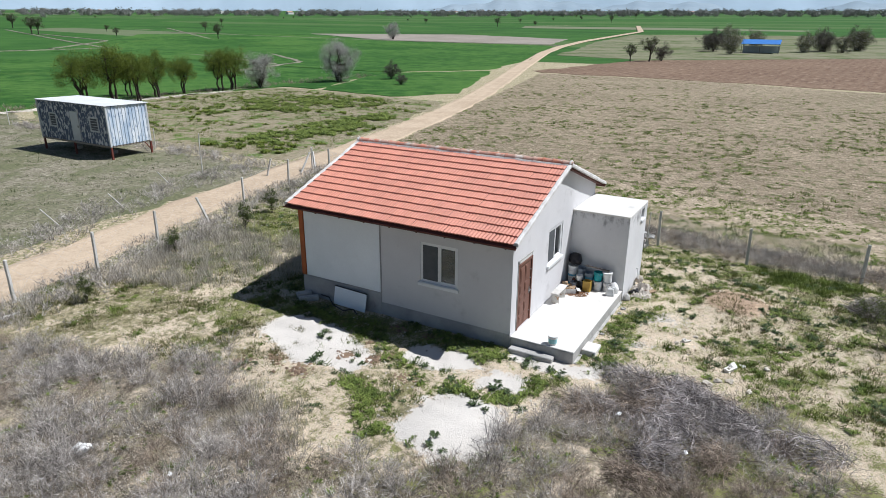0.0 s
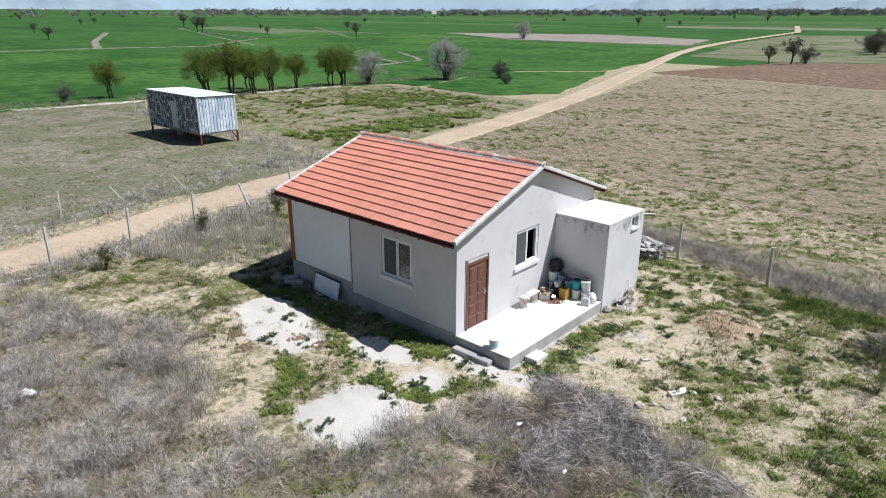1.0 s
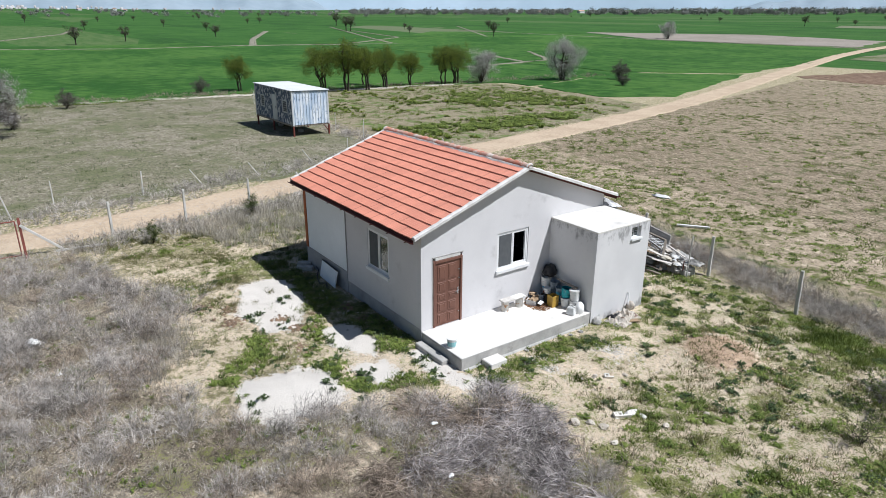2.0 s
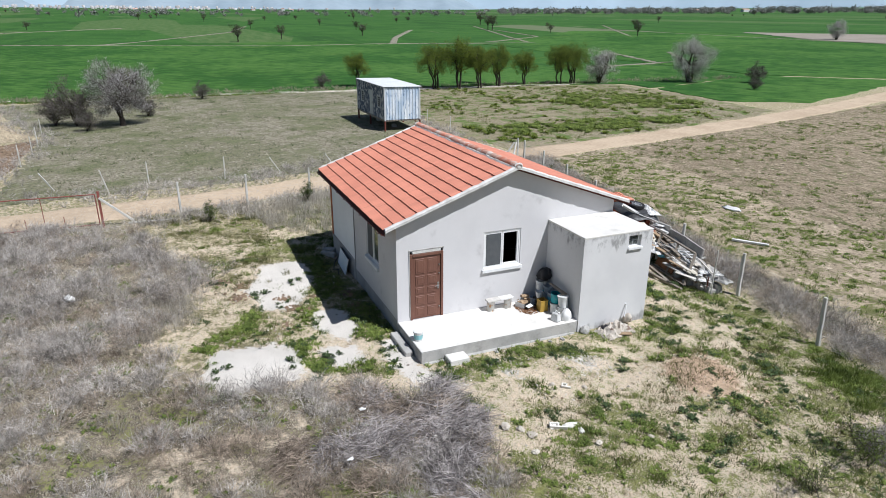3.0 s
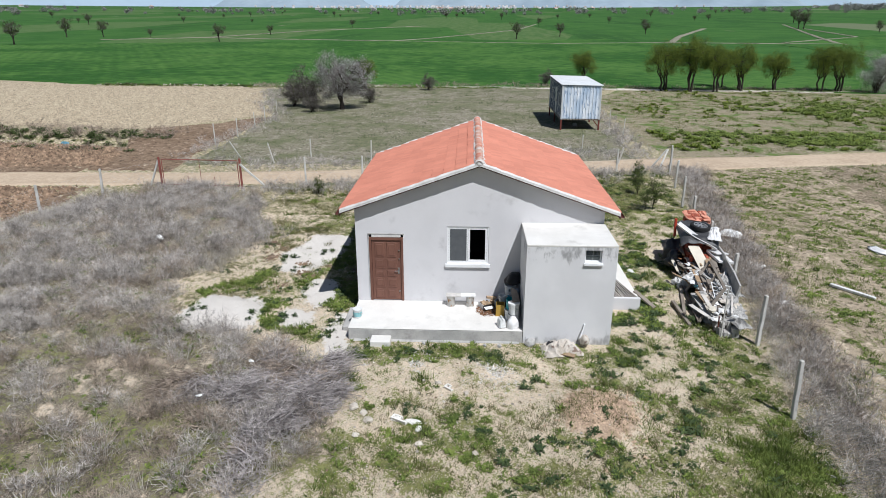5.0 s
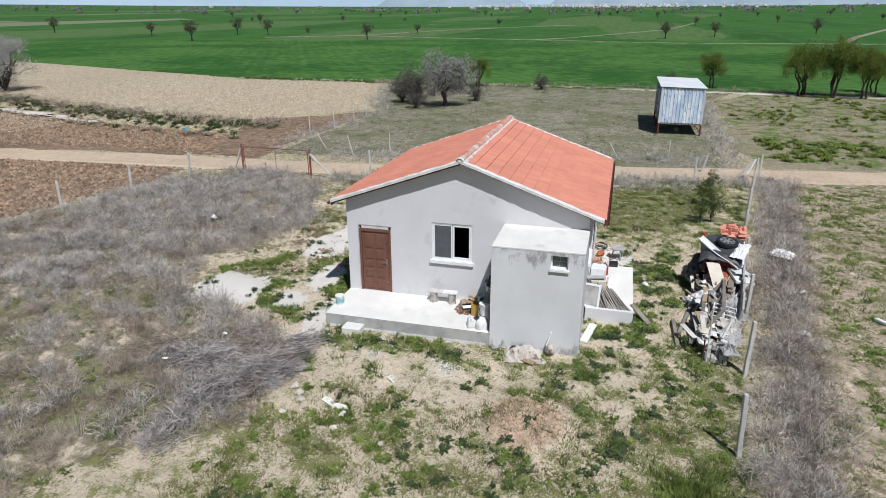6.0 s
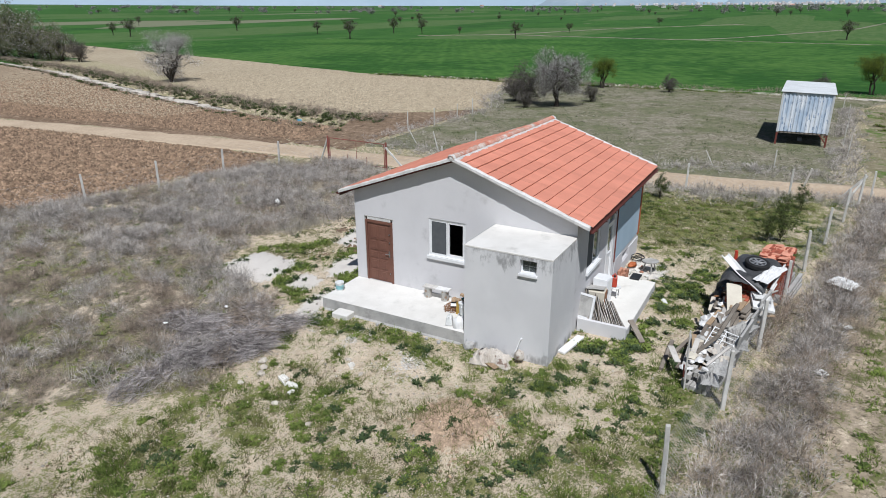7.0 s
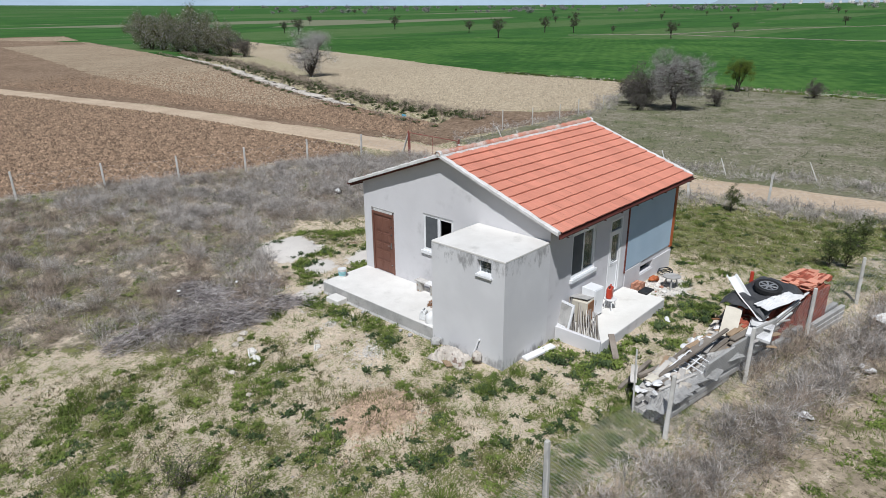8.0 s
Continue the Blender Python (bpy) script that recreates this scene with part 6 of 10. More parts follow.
# ---- trees ----
def tree_parts(seed, height, width, trunk_r, bare, clusters, leaves, size, leaf="leaf", stems=1, clump=0.13, squash=1.0):
    """Trunk, forks and limbs as tapered tubes; crown as many small leaves or twigs in uneven clumps."""
    rs = np.random.RandomState(seed)
    segs = []

    def limb(a, b, r0, r1, n=4, sag=0.0, wob=0.05):
        """A bent tapering limb from a to b; returns its points."""
        pts = [a]
        ln = np.linalg.norm(b - a)
        for k in range(1, n + 1):
            t = k / n
            q = a + (b - a) * t + (rs.normal(0, wob * ln, 3) if k < n else 0) + np.array([0, 0, sag * ln * math.sin(t * math.pi)])
            segs.append((pts[-1], q, r0 + (r1 - r0) * (k - 1) / n, r0 + (r1 - r0) * t))
            pts.append(q)
        return pts
    ph = rs.uniform(0, 6.28, 4)
    mid = height * (bare + 1) / 2
    half = height * (1 - bare) / 2 * 0.97
    cs = []
    while len(cs) < clusters:
        p = rs.normal(size=3)
        p /= np.linalg.norm(p)
        a = math.atan2(p[1], p[0])
        r = rs.uniform() ** 0.42 * (1 + 0.16 * math.sin(2 * a + ph[0]) + 0.13 * math.sin(3 * a + ph[1] + 2 * p[2]) + 0.10 * math.sin(5 * p[2] + ph[2]))
        w = width / 2 * (1.0 - 0.22 * max(0, p[2]) - 0.25 * max(0, -p[2]))
        cs.append(np.array([p[0] * r * w, p[1] * r * w, mid + p[2] * r * half * squash]))
    cs = np.array(cs)
    mains = []
    for s in range(stems):
        a = rs.uniform(0, 6.28)
        foot = np.array([math.cos(a), math.sin(a), 0]) * (0.0 if stems == 1 else width * 0.06) - np.array([0, 0, 0.12])
        crotch = foot + np.array([rs.normal(0, width * 0.03), rs.normal(0, width * 0.03), height * bare * rs.uniform(0.7, 1.1) + 0.12])
        limb(foot, crotch, trunk_r, trunk_r * 0.78, 3, 0, 0.04)
        for k in range(4 if stems == 1 else 3):
            b = a + 6.28 * k / 4 + rs.uniform(-0.5, 0.5)
            e = np.array([math.cos(b) * width * rs.uniform(0.14, 0.26), math.sin(b) * width * rs.uniform(0.14, 0.26), mid + half * rs.uniform(-0.25, 0.35)])
            pts = limb(crotch, e, trunk_r * 0.58, trunk_r * 0.26, 4, 0.02, 0.06)
            mains += [(p, trunk_r * 0.4) for p in pts[2:]]
    mp = np.array([m[0] for m in mains])
    LV = []
    per = max(1, leaves // clusters)
    for c in cs:
        k = int(np.argmin(np.linalg.norm(mp - c, axis=1) + 0.6 * np.maximum(0, mp[:, 2] - c[2])))
        pts = limb(mp[k], c, mains[k][1] * 0.45, 0.008, 3, -0.03, 0.06)
        out = c - np.array([0, 0, mid * 0.6])
        out /= np.linalg.norm(out) + 1e-9
        for _ in range(per):
            t = rs.uniform()
            base = c if t < 0.72 else pts[2] + (c - pts[2]) * rs.uniform()
            p = base + rs.normal(0, 1, 3) * height * clump * np.array([0.62, 0.62, 0.55])
            if leaf == "twig":
                e = out + rs.normal(0, 0.65, 3)
                e *= size * rs.uniform(2.5, 6.5) / np.linalg.norm(e)
                s = np.cross(e, rs.normal(size=3))
                s *= size * 0.32 / (np.linalg.norm(s) + 1e-9)
                LV += [p - s, p + s, p + e]
            else:
                a, b2 = rs.normal(size=3), rs.normal(size=3)
                a *= size * rs.uniform(0.6, 1.3) / np.linalg.norm(a)
                b2 *= size * rs.uniform(0.5, 1.0) / np.linalg.norm(b2)
                LV += [p - a, p + b2, p + a]
    V, T = [], []
    for p, q, r0, r1 in segs:
        d = (q - p) / (np.linalg.norm(q - p) + 1e-9)
        s = np.cross(d, [0.3, 0.9, 0.2])
        s /= np.linalg.norm(s) + 1e-9
        u = np.cross(d, s)
        b = len(V)
        n = 6 if r0 > 0.05 else 3
        for c, r in ((p, r0), (q, r1)):
            for k in range(n):
                a = k * 6.2832 / n
                V.append(c + (s * math.cos(a) + u * math.sin(a)) * r)
        for k in range(n):
            j = (k + 1) % n
            T += [(b + k, b + j, b + n + j), (b + k, b + n + j, b + n + k)]
    return np.array(V), np.array(T), np.array(LV)


def tree(name, label, category, leaf_mats, args, group="", bark=None):
    """A tree at the origin: an empty, its trunk and its crowns."""
    e = empty(name, 0, 0, 0, label, category, group)
    V, T, LV = tree_parts(**args)
    array_mesh("trunk", V, T, bark or M_BARK, e)
    cut = np.arange(len(LV)).reshape(-1, 3)
    rs = np.random.RandomState(3)
    pick = rs.uniform(0, 1, len(cut))
    lo = 0.0
    for k, (m, share) in enumerate(leaf_mats):
        c = cut[(pick >= lo) & (pick < lo + share)]
        lo += share
        if len(c):
            v = LV[c.ravel()]
            array_mesh("crown" if k == 0 else ("blossom" if m in (M_BLOSSOM, M_PETAL) else "twig_growth"), v, np.arange(len(v)).reshape(-1, 3), m, e, kind="stuff")
    return e


def plant(t, x, y, scale=1.0, turn=0.0, tall=1.0):
    """Move a tree, or a copy of it, to its place."""
    z = float(lie(x, y))
    c = copy_thing(t, Matrix.Identity(4))
    c.matrix_world = pose(x, y, z, 0, 0, turn) @ Matrix.Diagonal((scale, scale, scale * tall, 1))
    return c


def gone(t):
    for o in (*t.children_recursive, t):
        bpy.data.objects.remove(o)


row = [tree("fruit_tree", "young fruit tree with fresh yellow-green leaves", "tree", [(M_LEAF, 0.92), (M_LEAFDARK, 0.08)], dict(seed=s, height=5.0, width=w, trunk_r=0.115, bare=0.33, clusters=84, leaves=17000, size=0.062, stems=n, clump=0.074, squash=0.94), "row of fruit trees") for s, w, n in ((201, 4.6, 3), (202, 3.9, 3), (204, 3.9, 2))]
for k, (x, y, s, a) in enumerate([(-69, 42.9, 1.16, 20), (-68.4, 45.9, 1.3, 130), (-68.2, 48.7, 1.07, 250), (-69.1, 51.9, 1.09, 310), (-69.6, 56.4, 0.95, 80), (-68.5, 61.2, 1.05, 170), (-68.4, 63.4, 1.11, 15), (-75.1, 34.25, 0.9, 60), (-73.4, 51.2, 0.93, 200), (-69.8, 6.14, 0.74, 240)]):
    plant(row[k % 3], x, y, s, a)
for t in row:
    gone(t)
big = tree("almond_tree", "wide grey almond tree with faded pale blossom", "tree", [(M_PETAL, 0.34), (M_TWIG, 0.66)], dict(seed=211, height=5.5, width=5.6, trunk_r=0.27, bare=0.17, clusters=150, leaves=34000, size=0.036, leaf="twig", clump=0.068))
plant(big, -51.4, 6.92, 1.0, 40, 0.98)
gone(big)
white = tree("blossom_tree", "tree in full white blossom beside the track", "tree", [(M_PETAL, 0.55), (M_TWIG, 0.37), (M_LEAFDARK, 0.08)], dict(seed=221, height=5.8, width=5.8, trunk_r=0.18, bare=0.03, clusters=130, leaves=24000, size=0.062, stems=3, clump=0.085))
plant(white, -63.9, 80.2, 1.14, 10)
plant(white, -51.5, -48, 1.2, 200, 1.02)
plant(white, -67.0, 67.2, 0.80, 100, 1.1)
plant(white, -172, 254, 1.36, 200)
gone(white)
bushy = tree("wild_shrub", "bare twiggy shrub on the field bank", "shrub", [(M_TWIG, 0.88), (M_LEAFDARK, 0.12)], dict(seed=231, height=3.0, width=3.4, trunk_r=0.05, bare=0.03, clusters=70, leaves=7000, size=0.045, leaf="twig", stems=4, clump=0.10))
for x, y, s, a in ((-52.3, 3.56, 1.22, 0), (-53.5, 1.81, 0.91, 90), (-60.1, 89, 0.93, 40), (-56.4, 8.92, 0.61, 10), (-68.8, 14.35, 0.62, 60), (-53.3, 81.5, 0.57, 20), (-70.6, -98.6, 1.49, 60), (-72.3, -114.2, 1.59, 310), (-73.7, -133.7, 1.49, 80), (-75.4, 29.39, 0.64, 120), (-49.4, 4.5, 0.61, 33), (-34.43, 167.2, 1.34, 80), (-31.06, 229.3, 2.23, 10), (-34.45, 238.5, 2.11, 100), (-0.58, 242, 2.28, 210), (8.55, 253.7, 2.46, 300)):
    plant(bushy, x, y, s, a)
gone(bushy)
wood = tree("thicket_tree", "broad tangled tree with grey twigs and dull leaves in a thicket", "tree", [(M_LEAFDARK, 0.30), (M_TWIG, 0.22), (M_OLIVE, 0.33), (M_PETAL, 0.15)], dict(seed=236, height=6.4, width=6.6, trunk_r=0.16, bare=0.02, clusters=90, leaves=15000, size=0.10, stems=3, clump=0.09), "thicket by the ditch")
for x, y, s, a in ((-69.8, -103.5, 1.0, 60), (-71.0, -109.4, 1.15, 160), (-72, -121.1, 1.75, 20), (-72.1, -127.8, 1.1, 250), (-73.2, -135.1, 1.45, 110), (-74.1, -144.8, 1.6, 200), (-73.6, -151.8, 1.2, 320), (-75.4, -159.5, 1.6, 40), (-70.4, -115, 1.2, 85)):
    plant(wood, x, y, s, a)
for x, y, s, a in ((-24.5, 215, 0.95, 15), (-20.8, 240, 1.1, 140), (-29, 246, 1.3, 250), (-6.0, 236, 1.0, 70), (-1.5, 246, 1.15, 200), (4.5, 238, 0.9, 310), (9, 252, 1.2, 20)):
    plant(wood, x, y, s, a)
gone(wood)
dark = tree("field_tree", "lone dark tree standing in the wheat", "tree", [(M_TWIG, 0.45), (M_LEAFDARK, 0.55)], dict(seed=241, height=6.0, width=4.8, trunk_r=0.2, bare=0.2, clusters=24, leaves=1300, size=0.19, clump=0.085), "trees scattered over the plain")
for x, y, s, a in ((-244.6, 36.67, 1.16, 0), (-263.8, 55.5, 1.04, 50), (-332, 185.3, 1.52, 100), (-340.4, 186.9, 1.58, 190), (-440.4, 230.2, 1.68, 10), (-188.8, -121.4, 1.36, 70), (-168.9, -217.9, 1.33, 140), (-236, -226.7, 1.3, 220), (-36.19, 162.8, 1.07, 20), (-40, 160.2, 0.8, 130), (-217.1, -67.7, 1.09, 300)):
    plant(dark, x, y, s, a)
tr = random.Random(77)
for k in range(85):
    a, r = radians(tr.uniform(96, 238)), 260 + 900 * tr.random() ** 1.2
    x, y = r * math.cos(a), r * math.sin(a)
    if x < -120:
        plant(dark, x, y, tr.uniform(0.55, 1.25), tr.uniform(0, 360), tr.uniform(0.85, 1.15))
gone(dark)
olive = tree("olive_shrub", "small dark evergreen sapling in dry grass", "shrub", [(M_LEAFDARK, 0.8), (M_WEED, 0.2)], dict(seed=251, height=1.35, width=0.85, trunk_r=0.02, bare=0.12, clusters=40, leaves=2600, size=0.03, stems=2, clump=0.075))
for x, y, s, a in ((-21.19, 20.17, 1.01, 0), (-22.01, 22.65, 0.96, 80), (-17.45, 27.59, 0.91, 150), (-17.78, 28.07, 1.22, 10), (-20.56, 27.98, 1.02, 220), (-23.19, 28.63, 0.92, 300), (-19.7, 11.78, 0.75, 40), (-21.37, 16.51, 0.85, 190)):
    plant(olive, x, y, s, a)
gone(olive)
bramble = tree("green_bush", "low bushy shrub with small fresh leaves", "shrub", [(M_WEED, 0.7), (M_TWIG, 0.3)], dict(seed=261, height=0.95, width=1.5, trunk_r=0.015, bare=0.03, clusters=46, leaves=2600, size=0.024, stems=4, clump=0.10))
for x, y, s, a in ((2.68, 23.24, 1.12, 0), (2.92, 21.33, 0.91, 100)):
    plant(bramble, x, y, s, a)
gone(bramble)


# ---- loose stones ----
def pebbles(pts, size, seed, material, label):
    """Small broken stones lying on the ground, joined."""
    rs = np.random.RandomState(seed)
    base = np.array([(1, 0, 0), (0.2, 0.9, 0), (-0.9, 0.4, 0), (-0.5, -0.8, 0), (0.6, -0.7, 0), (0.1, 0, 0.8)])
    tri = np.array([(0, 1, 5), (1, 2, 5), (2, 3, 5), (3, 4, 5), (4, 0, 5)])
    n = len(pts)
    s = size * rs.uniform(0.3, 1.0, (n, 1, 1)) ** 1.6 * rs.uniform(0.7, 1.3, (n, 6, 3))
    v = base[None] * s
    a = rs.uniform(0, 6.28, n)
    c, si = np.cos(a)[:, None], np.sin(a)[:, None]
    w = np.stack([v[..., 0] * c - v[..., 1] * si, v[..., 0] * si + v[..., 1] * c, v[..., 2]], 2)
    w[..., :2] += pts[:, None]
    w[..., 2] += (lie(pts[:, 0], pts[:, 1]) - 0.004)[:, None]
    t = tri[None] + 6 * np.arange(n)[:, None, None]
    return array_mesh("loose_stones", w.reshape(-1, 3), t.reshape(-1, 3), material, None, label, "stones", "stuff")


M_STONE = mat("pale_stone", (0.47, 0.43, 0.37), (0.33, 0.29, 0.24), 3, 30, 0.2, 0.95, 0.3, 0.004, island=0.35)
M_DRYCLOD = mat("dry_clods", (0.36, 0.30, 0.22), (0.28, 0.225, 0.16), 3, 30, 0.2, 0.95, 0.3, 0.004, island=0.3)
M_MOUND = mat("spoil_earth", (0.44, 0.32, 0.22), (0.31, 0.22, 0.15), 3, 30, 0.2, 0.95, 0.4, 0.006, island=0.3)
M_CONCRUMB = mat("mortar_crumbs", (0.58, 0.55, 0.50), (0.46, 0.43, 0.385), 3, 30, 0.15, 0.95, 0.3, 0.004, island=0.3)
M_EARTHLUMP = mat("brown_earth", (0.22, 0.15, 0.10), (0.16, 0.11, 0.075), 3, 30, 0.25, 0.95, 0.5, 0.01, island=0.3)
pebbles(clear(sow(OPEN, 3500, 120)), 0.05, 121, M_STONE, "small pale stones strewn over the yard")
pebbles(clear(sow(OPEN, 4000, 122)), 0.04, 123, M_EARTHLUMP, "small clods and crumbs of brown earth")
pebbles(clear(sow([(-13.64, 12.31), (-4.07, 10.65), (-3.52, 16.43), (-8.9, 15.62), (-13.41, 15.21)], 450, 124)), 0.06, 125, M_STONE, "rubble crumbs round the poured concrete patches")
pebbles(sow_line([(-73.5, -30.09), (-72.6, -8.84), (-72.2, 13.81)], 420, 0.7, 221), 0.32, 222, M_STONE, "pale stones along the edge of the wheat")
pebbles(sow_line(DITCH_LINE[2:], 600, 0.9, 223), 0.28, 224, M_STONE, "pale stones in the dry ditch")
pebbles(tufted(np.array([(-1.1, 22.55)] * 60), 26, 36, 0.62, 202), 0.05, 203, M_MOUND, "crumbs of reddish earth on the spoil mound")
pebbles(tufted(np.array([(-3.45, 18.1)] * 12 + [(-2.9, 20.1)] * 14 + [(-3.6, 16.2)] * 8), 40, 70, 0.34, 403), 0.032, 404, M_CONCRUMB, "pale gravel and mortar crumbs before the porch")
pebbles(tufted(sow([(-13.7, 23.6), (-12.9, 24.7), (-11.9, 24.85), (-11.1, 23.9), (-11.3, 23.45)], 26, 405), 14, 30, 0.16, 406), 0.055, 407, M_CONCRUMB, "grey mortar rubble round the garden table")
pebbles(sow(STUB, 5000, 204, lambda x, y: np.clip(1.1 - (y - 28) / 40, 0.1, 1)), 0.085, 205, M_DRYCLOD, "pale dry clods among the stubble")
pebbles(clear(sow(STUB, 7000, 126, lambda x, y: np.clip(1.1 - (y - 28) / 40, 0.1, 1))), 0.07, 127, M_EARTHLUMP, "earth clods among the stubble")


# ---- fences and gate ----
def post_mesh():
    bm = block(bmesh.new(), -0.055, 0.055, -0.05, 0.05, -0.25, 1.50, None, 0.012)
    for v in bm.verts:
        if v.co.z > 1.2:
            v.co.x *= 0.85
            v.co.y *= 0.85
    bmesh.ops.subdivide_edges(bm, edges=[e for e in bm.edges if abs(e.verts[0].co.z - e.verts[1].co.z) > 1], cuts=4)
    for v in bm.verts:
        v.co.x += 0.004 * math.sin(v.co.z * 9)
        v.co.y += 0.004 * math.cos(v.co.z * 7)
    me = bpy.data.meshes.new("fence_post")
    bm.to_mesh(me)
    bm.free()
    me.materials.append(M_POST)
    return me


POST = post_mesh()
fr = random.Random(12)


def post(x, y, h=1.5, lx=0.0, ly=0.0, turn=0.0, label="whitewashed concrete fence post", thin=1.0, material=None):
    o = new("fence_post", POST)
    o.matrix_world = Matrix.Translation((x, y, float(lie(x, y)))) @ pose(0, 0, 0, -ly, lx, turn + fr.uniform(-12, 12)) @ Matrix.Diagonal((thin, thin, h / 1.5, 1))
    return tagged(o, label, "fence post", "fence posts")


N_POSTS = [(2.55, 27.0), (-1.25, 26.85), (-4.75, 27.5), (-8.05, 28.0), (-11.5, 28.45), (-14.97, 28.95), (-18.37, 29.6), (-21.9, 30.3), (-25.3, 31.0)]
for x, y in N_POSTS:
    post(x, y, 1.5, fr.uniform(-2, 2), fr.uniform(-2, 2), 8)
for x, y in ((-18.97, 0.96), (-15.64, -0.1), (-11.87, -0.81), (-8.26, -1.48), (-4.9, -2.7), (-1.2, -4.0), (2.6, -5.2)):
    post(x, y, 1.45, fr.uniform(-2, 2), fr.uniform(-2, 2), -16)
for x, y, h, lx, ly in ((-21.85, 10.6, 1.5, 0, 0), (-22.0, 13.65, 1.55, 0, 1), (-22.88, 16.9, 1.45, 1, 0), (-23.51, 20.1, 1.3, -14, -14), (-24.7, 23.4, 1.35, 0, 0), (-26.0, 28.1, 1.35, 2, 0), (-27.2, 31.6, 1.4, 0, 0)):
    post(x, y, h, lx, ly)
post(-26.1, 30.6, 1.45, -32, 22, 0, "concrete brace post leaning on the fence corner")
post(-27.1, 30.4, 1.45, 0, 36, 0, "concrete brace post leaning on the fence corner")
post(-28.3, 28.7, 1.1, 10, 12, 0, "short leaning concrete post")
THIN_ROAD = ((-32.97, 1.35, 1.55, 0, 0, 0.7), (-36.3, 1.81, 1.4, 0, 0, 0.7), (-43.4, 1.73, 1.4, 0, 0, 0.7), (-27.37, 7.22, 1.35, 6, -12, 0.7), (-29.18, 9.12, 1.2, 0, 0, 0.6), (-28.46, 13.15, 1.3, 0, 2, 0.7), (-29.04, 4.5, 1.2, 12, -26, 0.6), (-29.2, 16.39, 1.05, -20, -30, 0.5), (-29.34, 19.77, 1.0, -22, -30, 0.5))
THIN_FAR = ((-31, 23.92, 1.1, -22, -28, 0.5), (-32.13, 27.09, 1.1, 0, 0, 0.6), (-36.83, 30.87, 1.5, 2, 2, 0.6), (-41.5, 30.81, 1.5, 2, 0, 0.5), (-48.3, 31.19, 1.3, 0, 2, 0.5), (-54.9, 31.48, 1.3, 0, 0, 0.5), (-62.1, 31.33, 1.4, 0, 0, 0.6), (-40.2, 1.87, 1.3, 0, 0, 0.6), (-48.6, 1.26, 1.3, 0, 0, 0.6))
for x, y, h, lx, ly, th in THIN_ROAD + THIN_FAR:
    post(x, y, h, lx, ly, 0, "thin weathered post of the pasture fence", th)


def iron_stake(x, y, h, lx, ly, material, label):
    o = part("stake", tube(bmesh.new(), (0, 0, -0.2), (0, 0, h), 0.022, 0.02, 8), material, None)
    o.matrix_world = Matrix.Translation((x, y, float(lie(x, y)))) @ pose(0, 0, 0, -ly, lx, 0)
    return tagged(o, label, "stake")


iron_stake(-5.05, 26.6, 1.6, 2, -1, M_POST, "thin grey pole standing by the scrap heap")
iron_stake(-5.2, 26.55, 0.6, 3, -3, M_RUST, "short dark stake by the scrap heap")


def wire_fence(name, line, height, gap, w, label, z0=0.06):
    """Diamond wire netting between posts, with straight wires at top, middle and foot."""
    V = []
    p = np.array(line, dtype=float)
    for a, b in zip(p, p[1:]):
        ln = np.hypot(*(b - a))
        d = (b - a) / ln
        n = int(ln / gap)
        za, zb = float(lie(*a)), float(lie(*b))

        def at(s, h):
            t = min(max(s / ln, 0), 1)
            q = a + d * (t * ln)
            sag = 0.03 * math.sin(t * math.pi)
            return np.array([q[0], q[1], za + (zb - za) * t + z0 + h - sag])
        up = np.array([0, 0, 1.0])
        for k in range(-int(height / gap), n + 1):
            for sgn in (1, -1):
                s0, s1 = max(0, k * gap), min(ln, k * gap + height)
                if s1 <= s0:
                    continue
                h0, h1 = s0 - k * gap, s1 - k * gap
                if sgn < 0:
                    h0, h1 = height - h0, height - h1
                q0, q1 = at(s0, h0), at(s1, h1)
                e = (q1 - q0) / (np.linalg.norm(q1 - q0) + 1e-9)
                s = np.cross(e, np.array([d[1], -d[0], 0])) * w
                V += [q0 - s, q0 + s, q1 + s, q0 - s, q1 + s, q1 - s]
        for h in (0.0, height * 0.5, height):
            q0, q1 = at(0, h), at(ln, h)
            V += [q0 - up * w, q0 + up * w, q1 + up * w, q0 - up * w, q1 + up * w, q1 - up * w]
    v = np.array(V)
    return array_mesh(name, v, np.arange(len(v)).reshape(-1, 3), M_WIRE, None, label, "wire fence", "stuff")


M_WIRE = mat("galvanised_wire", (0.58, 0.58, 0.575), (0.46, 0.455, 0.445), 2, 40, 0.1, 0.5, 0.0, metal=0.2)
wire_fence("wire_fence", N_POSTS, 1.3, 0.085, 0.0028, "grey diamond wire netting on concrete posts")
S_LINE = [(-21.3, 2.4), (-18.97, 0.96), (-15.64, -0.1), (-11.87, -0.81), (-8.26, -1.48), (-4.9, -2.7), (-1.2, -4.0)]
wire_fence("wire_fence", S_LINE, 1.2, 0.6, 0.0022, "sagging wire strands between posts")
wire_fence("wire_fence", [(-20.95, 7.3), (-21.85, 10.6), (-22.0, 13.65), (-22.88, 16.9), (-23.51, 20.1), (-24.7, 23.4), (-26.0, 28.1), (-27.2, 31.6)], 1.2, 0.8, 0.002, "sagging wire strands between posts")


